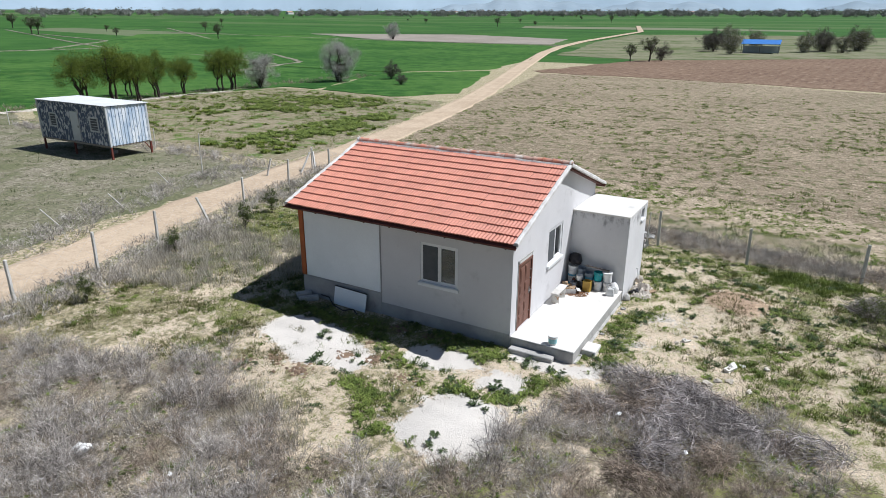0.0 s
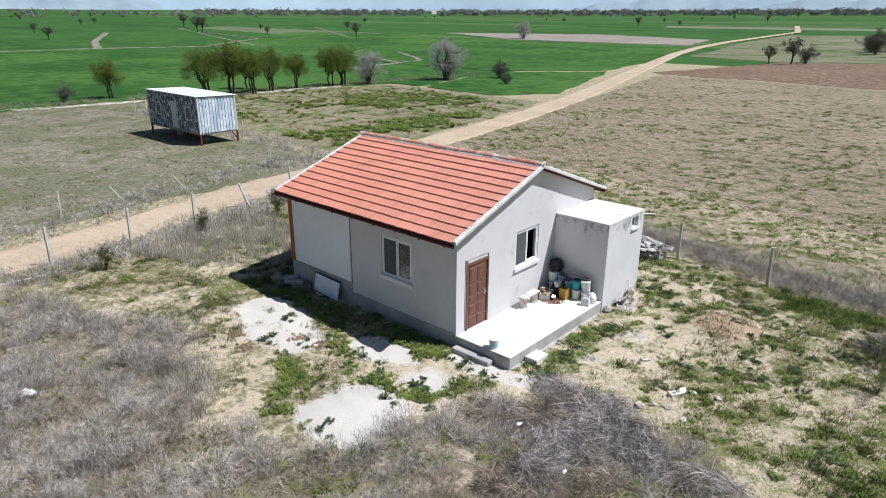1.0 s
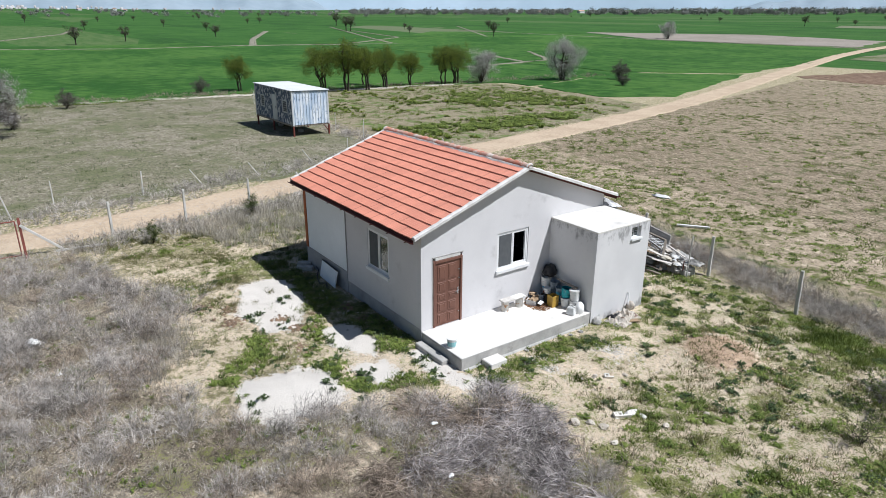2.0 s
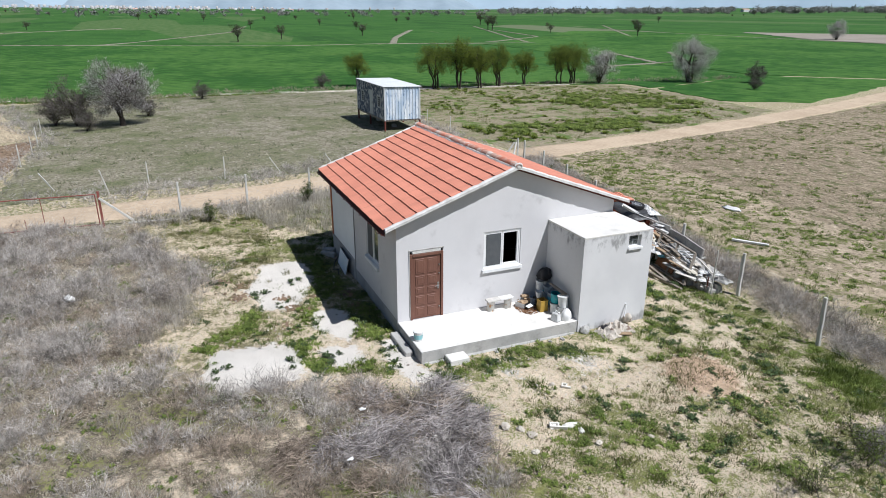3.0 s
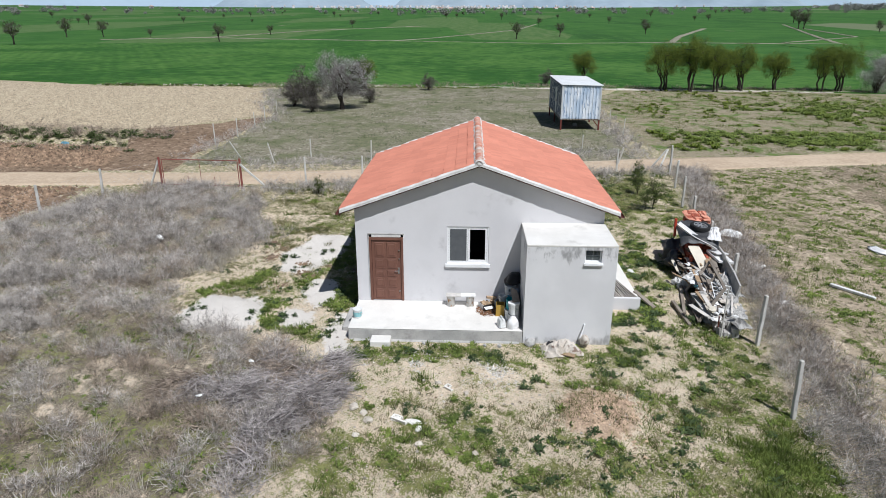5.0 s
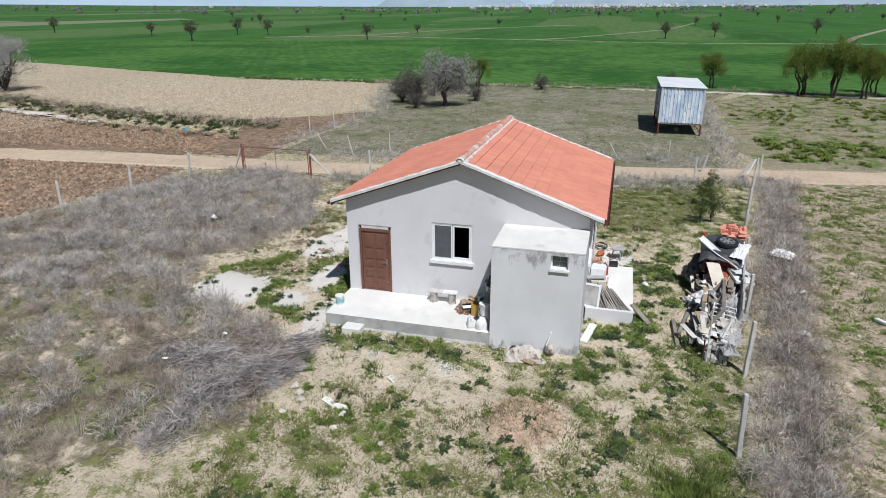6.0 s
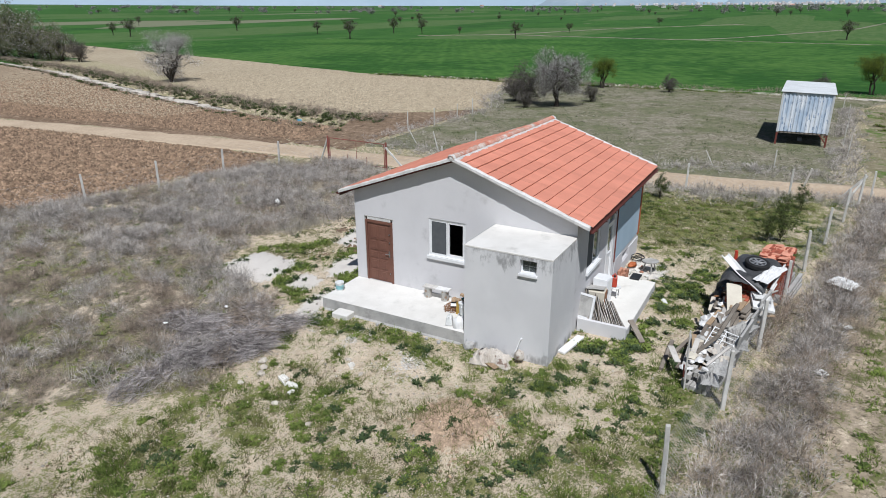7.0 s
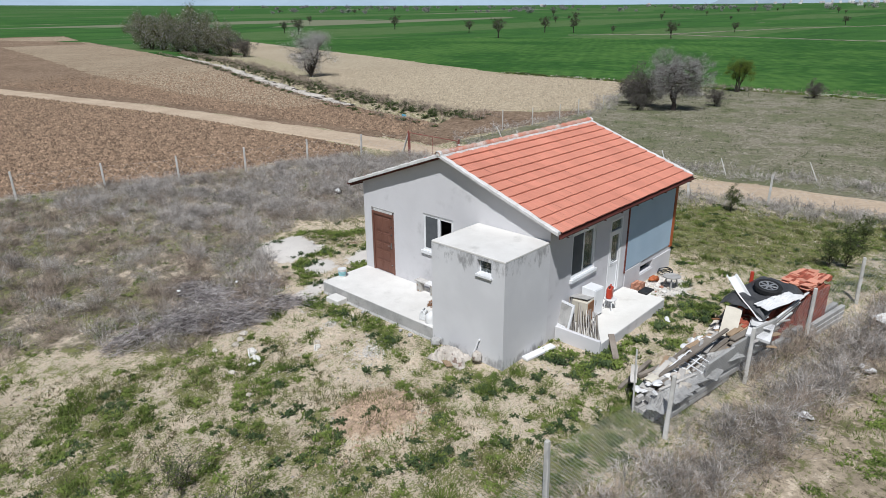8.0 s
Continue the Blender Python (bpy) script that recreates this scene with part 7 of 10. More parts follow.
def gate():
    """The iron gate: two posts, a frame with bars, concrete braces."""
    g = empty("gate", -21.05, 5.1, 0.05, "rusty red iron farm gate, closed", "gate")
    a, b = Vector((-21.2, 2.98, 0)), Vector((-20.95, 7.4, 0))
    z = 0.08
    for p in (a, b):
        own(part("gate_post", beam(bmesh.new(), (p.x, p.y, z - 0.1), (p.x, p.y, z + 1.6), 0.09, 0.09), M_GATE), g)
    fa, fb = a.lerp(b, 0.03), a.lerp(b, 0.97)
    bm = bmesh.new()
    for h in (0.12, 1.48):
        tube(bm, (fa.x, fa.y, z + h), (fb.x, fb.y, z + h), 0.024)
    for p in (fa, fb):
        tube(bm, (p.x, p.y, z + 0.12), (p.x, p.y, z + 1.48), 0.024)
    own(part("gate_frame", bm, M_GATE), g)
    for k in (0.33, 0.5, 0.68):
        p = fa.lerp(fb, k)
        own(part("bar", tube(bmesh.new(), (p.x, p.y, z + 0.12), (p.x, p.y, z + (1.48 if k == 0.5 else 0.6)), 0.014), M_GATE), g)
    V = []
    for k in range(30):
        for s in (1, -1):
            p, q = fa.lerp(fb, k / 30), fa.lerp(fb, min(1, (k + 6) / 30))
            z0, z1 = (0.15, 1.0) if s > 0 else (1.0, 0.15)
            V += [(p.x, p.y, z + z0), (p.x, p.y, z + z0 + 0.006), (q.x, q.y, z + z1)]
    own(array_mesh("netting", V, np.arange(len(V)).reshape(-1, 3), M_WIRE, None), g)
    for p, q in (((-21.0, 8.75, 0.08), (-20.92, 7.4, 1.4)), ((-21.25, 2.3, 0.05), (-21.25, 2.95, 1.55))):
        bm = beam(bmesh.new(), p, q, 0.09, 0.09)
        own(part("brace", bm, M_POST, None, "whitewashed concrete brace"), g)


gate()
tagged(part("fence_rail", beam(bmesh.new(), (-20.9, 8.4, 0.16), (-20.8, 10.2, 0.14), 0.09, 0.07), M_POST), "fallen concrete post lying by the gate", "post")


# ---- the old cabin on stilts ----
def ribbed(axis, at, u0, u1, z0, z1, out, pitch=0.2, depth=0.035, holes=()):
    """A sheet with upright trapezoid ribs, with openings left out."""
    bm = bmesh.new()
    us, d = [], []
    n = int((u1 - u0) / pitch)
    for k in range(n):
        b = u0 + (u1 - u0) * k / n
        st = (u1 - u0) / n
        for f, h in ((0.0, 0), (0.5, 0), (0.62, 1), (0.88, 1)):
            us.append(b + st * f)
            d.append(h * depth)
    us.append(u1)
    d.append(0)
    zs = sorted({z0, z1, *[v for h in holes for v in h[2:]]})
    grid = {}
    for i, (u, h) in enumerate(zip(us, d)):
        for j, z in enumerate(zs):
            grid[i, j] = bm.verts.new((at + out * h, u, z) if axis == "x" else (u, at + out * h, z))
    for i in range(len(us) - 1):
        for j in range(len(zs) - 1):
            cu, cz = (us[i] + us[i + 1]) / 2, (zs[j] + zs[j + 1]) / 2
            if any(h[0] < cu < h[1] and h[2] < cz < h[3] for h in holes):
                continue
            bm.faces.new((grid[i, j], grid[i + 1, j], grid[i + 1, j + 1], grid[i, j + 1]))
    r = bmesh.ops.extrude_face_region(bm, geom=list(bm.faces))
    mv = [v for v in r["geom"] if isinstance(v, bmesh.types.BMVert)]
    bmesh.ops.translate(bm, verts=mv, vec=(-out * 0.02, 0, 0) if axis == "x" else (0, -out * 0.02, 0))
    bmesh.ops.recalc_face_normals(bm, faces=bm.faces)
    return bm


M_WOODGREY = mat("weathered_wood", (0.26, 0.225, 0.185), (0.19, 0.16, 0.13), 2, 40, 0.25, 0.9, 0.4, 0.004, stain=((0.33, 0.29, 0.24), 3, 0.55, 0.75), objrand=0.2)


def cabin():
    c = empty("cabin", -44.3, 28.2, 0.0, "old metal site cabin with peeling blue-white paint on stilts", "cabin")
    x0, x1, y0, y1, z0, z1 = -48.3, -40.4, 26.7, 29.7, 0.92, 3.5
    holes = [(-47.05, -46.15, 1.75, 2.75), (-44.55, -43.55, 0.95, 3.0), (-42.35, -41.35, 1.75, 2.75)]
    own(part("side_wall", ribbed("y", y0, x0, x1, z0, z1, -1, 0.22, 0.03, holes), M_CABINBLUE, None, "peeling dark blue sheet wall"), c)
    own(part("side_wall", ribbed("y", y1, x0, x1, z0, z1, 1, 0.22, 0.03), M_CABINBLUE, None), c)
    own(part("end_wall", ribbed("x", x1, y0, y1, z0, z1, 1, 0.24, 0.04), M_CABIN, None, "white and blue flaking ribbed end wall"), c)
    own(part("end_wall", ribbed("x", x0, y0, y1, z0, z1, -1, 0.24, 0.04), M_CABIN, None), c)
    for x in (x0, x1):
        for y in (y0, y1):
            own(box("corner_post", x - 0.06, x + 0.06, y - 0.06, y + 0.06, z0 - 0.05, z1 + 0.05, M_CABINROOF, None, "", 0.006), c)
    bm = bmesh.new()
    block(bm, x0, x1, y0 - 0.05, y0 + 0.07, z0 - 0.12, z0 - 0.002, None, 0.004)
    block(bm, x0, x1, y1 - 0.07, y1 + 0.05, z0 - 0.12, z0 - 0.002, None, 0.004)
    for k in range(7):
        x = x0 + 0.1 + k * 1.28
        block(bm, x, x + 0.1, y0 + 0.07, y1 - 0.07, z0 - 0.12, z0 - 0.02, None, 0.004)
    own(part("floor_frame", bm, M_WOODGREY, None, "dark weathered floor frame"), c)
    own(box("floor_deck", x0 + 0.05, x1 - 0.05, y0 + 0.05, y1 - 0.05, z0, z0 + 0.04, M_WOODGREY, None), c)
    bm = ribbed("y", 0.0, x0 - 0.12, x1 + 0.12, y0 - 0.14, y1 + 0.14, 1, 0.25, 0.03)
    bmesh.ops.transform(bm, matrix=Matrix(((1, 0, 0, 0), (0, 0, 1, 0), (0, 1, -0.02, z1 + 0.06 + 0.55), (0, 0, 0, 1))), verts=bm.verts)
    own(part("roof_sheet", bm, M_CABINROOF, None, "pale sheet-metal roof"), c)
    for x, y in ((x0 + 0.1, y0), (x1, y0), (x0 + 0.1, y1), (x1 + 0.0, y1), (-44.50, y0), (-44.50, y1)):
        own(part("stilt", beam(bmesh.new(), (x, y, -0.1), (x, y, z0 - 0.1), 0.12, 0.12), M_RUST, None, "rusty red steel leg"), c)
    own(part("stilt_brace", beam(bmesh.new(), (x1, y1, 0.25), (x1, y1 - 0.45, z0 - 0.1), 0.06, 0.06), M_RUST), c)
    for u0, u1, a, b in (holes[0], holes[2]):
        w = empty("window", (u0 + u1) / 2, y0, a, "shuttered cabin window in a pale frame")
        own(w, c)

        def put(bm, q, d0, d1):
            block(bm, q[0], q[1], y0 - d1, y0 - d0, q[2], q[3], None, 0.004)
        own(part("window_frame", frame_bars(bmesh.new(), u0, u1, a, b, 0.10, -0.03, 0.05, put), M_CABINROOF), w)
        bm = bmesh.new()
        put(bm, (u0 + 0.1, u1 - 0.1, a + 0.1, b - 0.1), -0.02, 0.0)
        own(part("pane", bm, M_SCREEN), w)
        for k in range(4):
            bm = bmesh.new()
            put(bm, (u0 + 0.1, u1 - 0.1, a + 0.2 + k * 0.18, a + 0.23 + k * 0.18), 0.002, 0.02)
            own(part("bar", bm, M_CABINROOF), w)
    d = empty("door", -44.05, y0, z0, "pale dented metal cabin door")
    own(d, c)
    own(box("door_leaf", -44.50, -43.60, y0 - 0.03, y0 + 0.02, 0.98, 2.98, M_CABINROOF, None, "", 0.006), d)
    own(box("handle", -43.72, -43.68, y0 - 0.07, y0 - 0.03, 1.9, 2.05, M_BLACK, None, "", 0.004), d)


cabin()
tagged(box("cinder_block", -42.70, -42.20, 28.0, 28.3, 0.0, 0.25, M_ROUGHCONC, None, "", 0.02), "concrete block lying under the cabin", "block")
tagged(box("cinder_block", -46.50, -46.00, 27.8, 28.1, 0.0, 0.25, M_ROUGHCONC, None, "", 0.02), "concrete block lying under the cabin", "block")


# ---- far distance ----
def ridge_line(name, r, a0, a1, peak, base_seed, material, label, base=-40):
    """A long mountain ridge far off, with folds; the haze is in its material."""
    rs = np.random.RandomState(base_seed)
    n, m = 160, 9
    ph = rs.uniform(0, 6.28, 6)
    V = []
    for i in range(n + 1):
        t = i / n
        a = radians(a0 + (a1 - a0) * t)
        h = peak * (0.78 + 0.16 * math.sin(3.1 * t * 3.14 + ph[0]) + 0.14 * math.sin(9 * t * 3.14 + ph[1]) + 0.07 * math.sin(23 * t * 3.14 + ph[2]) + 0.035 * math.sin(61 * t * 3.14 + ph[3]))
        h *= min(1, t * 8) * min(1, (1 - t) * 8)
        for j in range(m):
            k = j / (m - 1)
            rr2 = r + 500 * k + 14 * math.sin(i * 0.31 + j * 0.5) * (1 - k) * k * 4
            V.append((rr2 * math.cos(a), rr2 * math.sin(a), base + (h - base) * (k ** 0.8)))
    F = [(i * m + j, (i + 1) * m + j, (i + 1) * m + j + 1, i * m + j + 1) for i in range(n) for j in range(m - 1)]
    ob = array_mesh(name, V, F, material, None, label, "mountains", "structure")
    ob.data.polygons.foreach_set("use_smooth", np.ones(len(F), dtype=bool))
    return ob


ridge_line("mountain_backdrop", 3700, 60, 178, 390, 301, M_HAZE, "pale blue mountains with haze in their colour")
# Added round to the south as well, to cover the sky's low edge.
ridge_line("mountain_backdrop", 3400, 150, 290, 210, 302, M_HAZE, "low haze-coloured hills that cover the sky", -10)
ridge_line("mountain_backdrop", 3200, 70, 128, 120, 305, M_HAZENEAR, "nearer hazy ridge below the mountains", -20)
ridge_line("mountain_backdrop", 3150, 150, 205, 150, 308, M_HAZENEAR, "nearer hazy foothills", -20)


def tree_belt(name, a0, a1, r0, r1, n, seed, label, h=(2.5, 7), bits=70, bit=0.12):
    """Far-off hedges and treetops as rough small crowns."""
    rs = np.random.RandomState(seed)
    V = []
    for _ in range(n):
        a, r = radians(rs.uniform(a0, a1)), rs.uniform(r0, r1)
        x, y = r * math.cos(a), r * math.sin(a)
        z = float(lie(x, y))
        s = rs.uniform(*h)
        for _ in range(bits):
            c = np.array([x, y, z + s * 0.5]) + rs.normal(0, 1, 3) * np.array([s * 0.32, s * 0.32, s * 0.20])
            for _ in range(1):
                V += [c + rs.normal(0, s * bit, 3) for _ in range(3)]
    v = np.array(V)
    return array_mesh(name, v, np.arange(len(v)).reshape(-1, 3), M_FARTREE, None, label, "trees", "stuff")


tree_belt("far_hedges", 86, 152, 1150, 1900, 620, 311, "far brown hedges and treetops along the plain", (5, 12), 190, 0.10)
tree_belt("far_hedges", 150, 240, 800, 1900, 260, 312, "far trees dotted across the plain", (3, 8), 130, 0.11)


def far_house(x, y, w, l, h, turn, wall_m, roof_m, label):
    e = empty("far_building", x, y, float(lie(x, y)), label, "building", "far buildings", "", turn)
    bm = block(bmesh.new(), -w / 2, w / 2, -l / 2, l / 2, -0.5, h, None, 0.05)
    part("wall", bm, wall_m, e)
    bm = bmesh.new()
    a = [bm.verts.new(p) for p in ((-w / 2 - 0.4, -l / 2 - 0.3, h), (w / 2 + 0.4, -l / 2 - 0.3, h), (0, -l / 2 - 0.3, h + w * 0.22))]
    b = [bm.verts.new(p) for p in ((-w / 2 - 0.4, l / 2 + 0.3, h), (w / 2 + 0.4, l / 2 + 0.3, h), (0, l / 2 + 0.3, h + w * 0.22))]
    bm.faces.new(a)
    bm.faces.new(b[::-1])
    for i in range(3):
        bm.faces.new((a[i], b[i], b[(i + 1) % 3], a[(i + 1) % 3]))
    bmesh.ops.recalc_face_normals(bm, faces=bm.faces)
    part("roof", bm, roof_m, e)
    for k in (-1, 1):
        part("window", block(bmesh.new(), k * w * 0.25 - 0.6, k * w * 0.25 + 0.6, -l / 2 - 0.06, -l / 2 + 0.06, h * 0.4, h * 0.75, None, 0.02), M_SCREEN, e)


hr = random.Random(31)
for k in range(34):
    a = radians(hr.uniform(93, 150)) if k < 22 else radians(hr.uniform(150, 215))
    r = hr.uniform(1500, 2500)
    far_house(r * math.cos(a), r * math.sin(a), hr.uniform(7, 12), hr.uniform(9, 18), hr.uniform(3, 5.5), hr.uniform(0, 180), hr.choice((M_STUCCO, M_ROUGHCONC, M_MORTAR)), hr.choice((M_RIDGE, M_ROUGHCONC, M_RIDGE)), "far farm building among trees")


def far_town(n, a0, a1, r0, r1, seed):
    """A village on the foot of the hills: small pale houses with pitched roofs, too far off to tell apart."""
    rs = random.Random(seed)
    V, F = [], []
    for _ in range(n):
        a, r = radians(rs.gauss((a0 + a1) / 2, (a1 - a0) / 4)), rs.uniform(r0, r1)
        x, y = r * math.cos(a), r * math.sin(a)
        z = float(lie(x, y)) + 0.02 * (r - r0)
        w, d, h = rs.uniform(2.2, 4), rs.uniform(3, 5.5), rs.uniform(2.5, 4.5)
        b = len(V)
        c, si = math.cos(a), math.sin(a)
        for u, v, k in ((-w, -d, -3), (w, -d, -3), (w, d, -3), (-w, d, -3), (-w, -d, h), (w, -d, h), (w, d, h), (-w, d, h), (0, -d, h + 1.4), (0, d, h + 1.4)):
            V.append((x + u * c - v * si, y + u * si + v * c, z + k))
        F += [tuple(b + q for q in f) for f in ((0, 1, 5), (0, 5, 4), (1, 2, 6), (1, 6, 5), (2, 3, 7), (2, 7, 6), (3, 0, 4), (3, 4, 7), (4, 5, 8), (6, 7, 9), (5, 6, 9), (5, 9, 8), (7, 4, 8), (7, 8, 9))]
    return array_mesh("far_town", V, F, M_TOWN, None, "pale houses of a far village under the hills", "buildings", "stuff")


M_TOWN = mat("far_plaster", (0.46, 0.45, 0.44), (0.36, 0.34, 0.33), 0.02, 0.2, 0.1, 0.95, 0.0, island=0.25)
far_town(150, 168, 194, 2550, 2950, 55)


def shelter():
    s = empty("shelter", -17.5, 226.0, 0, "open field shelter with a blue sheet roof", "shelter")
    blue = mat("blue_sheet", (0.05, 0.16, 0.42), (0.06, 0.19, 0.48), 1, 10, 0.08, 0.8, 0.0, spec=0.1)
    own(box("roof_sheet", -22.9, -12.1, -2.7, 3.0, -0.05, 0.05, blue, None, "bright blue roof", 0.006, pose(0, 226.0, 3.4, 12, 0, 0)), s)
    for x in (-22.6, -17.5, -12.4):
        for y in (223.6, 228.5):
            own(box("post", x - 0.07, x + 0.07, y - 0.07, y + 0.07, -0.1, 3.0, M_WOODGREY), s)
    own(box("back_wall", -22.6, -12.4, 228.35, 228.42, 0, 2.2, M_CABINROOF), s)


shelter()


# ---- things round the house ----
def colour(name, c, rough=0.6, metal=0.0, vary=0.1, stain=None):
    return mat(name, c, tuple(v * 0.85 for v in c), 4.0, 40, vary, rough, 0.1, 0.002, metal, 0.4, stain)


M_WHITEPLASTIC = colour("white_plastic", (0.72, 0.72, 0.70), 0.45, stain=((0.45, 0.43, 0.40), 7, 0.58, 0.75))
M_TEAL = colour("teal_plastic", (0.02, 0.33, 0.36), 0.45)
M_BLUEPAINT = colour("blue_print", (0.10, 0.40, 0.58), 0.5)
M_DARKHOSE = colour("black_rubber", (0.025, 0.027, 0.028), 0.55)
M_YELLOW = colour("ochre_tin", (0.42, 0.26, 0.045), 0.5, stain=((0.2, 0.13, 0.06), 6, 0.6, 0.75))
M_PALETEAL = colour("pale_teal_print", (0.30, 0.58, 0.60), 0.5)
M_GREYPLASTIC = colour("grey_plastic", (0.34, 0.38, 0.42), 0.5)
M_TIN = mat("rusty_tin", (0.50, 0.49, 0.46), (0.42, 0.40, 0.37), 5, 40, 0.12, 0.45, 0.15, 0.002, 0.5, 0.4, ((0.30, 0.17, 0.08), 8, 0.52, 0.66))
M_REDPLASTIC = colour("red_plastic", (0.50, 0.06, 0.03), 0.4)
M_CLOTH = mat("dirty_cloth", (0.55, 0.50, 0.44), (0.44, 0.39, 0.33), 3, 30, 0.18, 0.95, 0.4, 0.006, stain=((0.20, 0.14, 0.11), 7, 0.56, 0.64))
M_BAG = mat("dark_bag", (0.012, 0.012, 0.014), (0.022, 0.02, 0.022), 6, 40, 0.3, 0.4, 0.3, 0.006)
M_PINE = mat("bare_timber", (0.42, 0.30, 0.19), (0.34, 0.24, 0.15), 3, 40, 0.2, 0.8, 0.2, 0.003, objrand=0.2, stretch=(0.4, 3, 3))
M_PLY = mat("orange_plywood", (0.30, 0.14, 0.06), (0.24, 0.11, 0.05), 3, 30, 0.2, 0.7, 0.15, 0.003)
M_WHITESHEET = mat("white_sheet", (0.74, 0.73, 0.71), (0.64, 0.63, 0.61), 2, 25, 0.08, 0.55, 0.15, 0.003, stain=((0.45, 0.43, 0.40), 3, 0.6, 0.8))
M_CREAM = mat("cream_board", (0.60, 0.55, 0.45), (0.54, 0.49, 0.40), 2, 25, 0.06, 0.6, 0.1, 0.002)
M_BRICK = mat("red_brick", (0.36, 0.095, 0.055), (0.29, 0.075, 0.045), 5, 40, 0.18, 0.9, 0.4, 0.004, objrand=0.25)
M_BLOCKGREY = mat("grey_block", (0.46, 0.44, 0.41), (0.38, 0.36, 0.33), 5, 40, 0.18, 0.95, 0.4, 0.005, objrand=0.25)
M_WOODPALE = mat("silvered_wood", (0.46, 0.43, 0.39), (0.35, 0.325, 0.295), 2, 40, 0.2, 0.9, 0.3, 0.004, objrand=0.35)
M_BRICKPALE = mat("pale_brick", (0.46, 0.24, 0.16), (0.40, 0.20, 0.13), 5, 40, 0.18, 0.9, 0.4, 0.004, objrand=0.2)
M_TARP = mat("black_tarp", (0.045, 0.045, 0.046), (0.075, 0.075, 0.077), 2, 14, 0.3, 0.4, 0.5, 0.03, stain=((0.11, 0.105, 0.10), 2.5, 0.55, 0.75))
M_RUBBER = mat("tyre_rubber", (0.014, 0.014, 0.014), (0.022, 0.022, 0.022), 8, 60, 0.25, 0.75, 0.3, 0.004)
M_RIM = mat("alloy_rim", (0.55, 0.55, 0.54), (0.44, 0.43, 0.42), 6, 50, 0.12, 0.4, 0.1, 0.002, 0.7, 0.5, ((0.25, 0.22, 0.19), 9, 0.6, 0.75))
M_DRYLEAF = leafy("dry_leaves", (0.16, 0.08, 0.04), (0.36, 0.20, 0.11), 0.9, 0.1)
M_BLUEBAG = colour("blue_plastic_bag", (0.12, 0.36, 0.50), 0.5)


def bucket(x, y, z, h, r, body, label, band=None, lid=None, tilt=(0, 0), bail=True):
    """A tapered bucket with rim, inside, handle, and maybe a printed band or a lid."""
    b = empty("bucket", x, y, z, label, "bucket", "buckets on the porch", "", random.Random(int(x * 100 + y * 31)).uniform(0, 360))
    b.matrix_world = b.matrix_world @ pose(0, 0, 0, tilt[0], tilt[1], 0)
    bm = lathe(bmesh.new(), [(r * 0.80, 0), (r * 0.82, 0.01), (r * 0.985, h * 0.93), (r * 1.05, h * 0.93), (r * 1.05, h), (r * 0.97, h), (r * 0.95, h * 0.9), (r * 0.77, 0.025)], 18)
    part("body", bm, body, b)
    if band:
        part("print", lathe(bmesh.new(), [(r * 0.858, h * 0.22), (r * 0.868, h * 0.22), (r * 0.962, h * 0.76), (r * 0.952, h * 0.76)], 18), band, b, "coloured printed band")
    if lid:
        part("lid", lathe(bmesh.new(), [(r * 1.07, h + 0.002), (r * 1.07, h + 0.02), (r * 0.98, h + 0.024)], 18), lid, b)
    if bail:
        bm = bmesh.new()
        pts = [(r * 1.06 * math.cos(a), r * 0.35 * abs(math.sin(a)) + 0.0, h * 0.9 - r * 0.9 * abs(math.sin(a))) for a in np.linspace(0, math.pi, 9)]
        for p, q in zip(pts, pts[1:]):
            tube(bm, (p[0], -r * 1.0 * math.sin(math.acos(max(-1, min(1, p[0] / (r * 1.06))))) - 0.006, p[2]), (q[0], -r * 1.0 * math.sin(math.acos(max(-1, min(1, q[0] / (r * 1.06))))) - 0.006, q[2]), 0.004, None, 5)
        part("handle", bm, M_STEEL, b)
    return b


PZ = FLOOR_Z
bucket(-5.2, 16.22, PZ, 0.26, 0.135, M_WHITEPLASTIC, "white and pale teal plastic bucket on the porch", M_PALETEAL, M_WHITEPLASTIC)
bucket(-4.98, 20.70, PZ, 0.30, 0.15, M_WHITEPLASTIC, "white plastic bucket by the annex wall")
bucket(-5.28, 20.62, PZ, 0.32, 0.15, M_WHITEPLASTIC, "white paint bucket in a stack")
bucket(-5.30, 20.64, PZ + 0.32, 0.30, 0.155, M_TEAL, "teal plastic bucket stacked on another", None, None, (4, 3))
bucket(-4.98, 20.72, PZ + 0.30, 0.33, 0.16, M_WHITEPLASTIC, "white bucket with lid stacked on another", None, M_WHITEPLASTIC, (-3, 4))
bucket(-5.62, 20.74, PZ, 0.50, 0.15, M_GREYPLASTIC, "tall grey-blue tub by the wall", M_BLUEPAINT)
bucket(-5.92, 20.76, PZ, 0.36, 0.15, M_GREYPLASTIC, "grey bucket against the annex wall")
bucket(-5.93, 20.78, PZ + 0.36, 0.26, 0.15, M_GREYPLASTIC, "dull blue-grey bucket stacked on another", None, None, (5, -4))
bucket(-6.22, 20.74, PZ, 0.40, 0.15, M_BLUEPAINT, "blue drum in the porch corner", M_WHITEPLASTIC)
bucket(-6.20, 20.66, PZ + 0.40, 0.30, 0.17, M_WHITEPLASTIC, "white bucket with dirty rim on a drum", None, None, (-4, 3))
bucket(-5.86, 20.42, PZ + 0.30, 0.18, 0.11, M_WHITEPLASTIC, "small white tub on a crate")
bucket(-6.02, 20.32, PZ, 0.24, 0.11, M_GREYPLASTIC, "small grey tub on the porch")


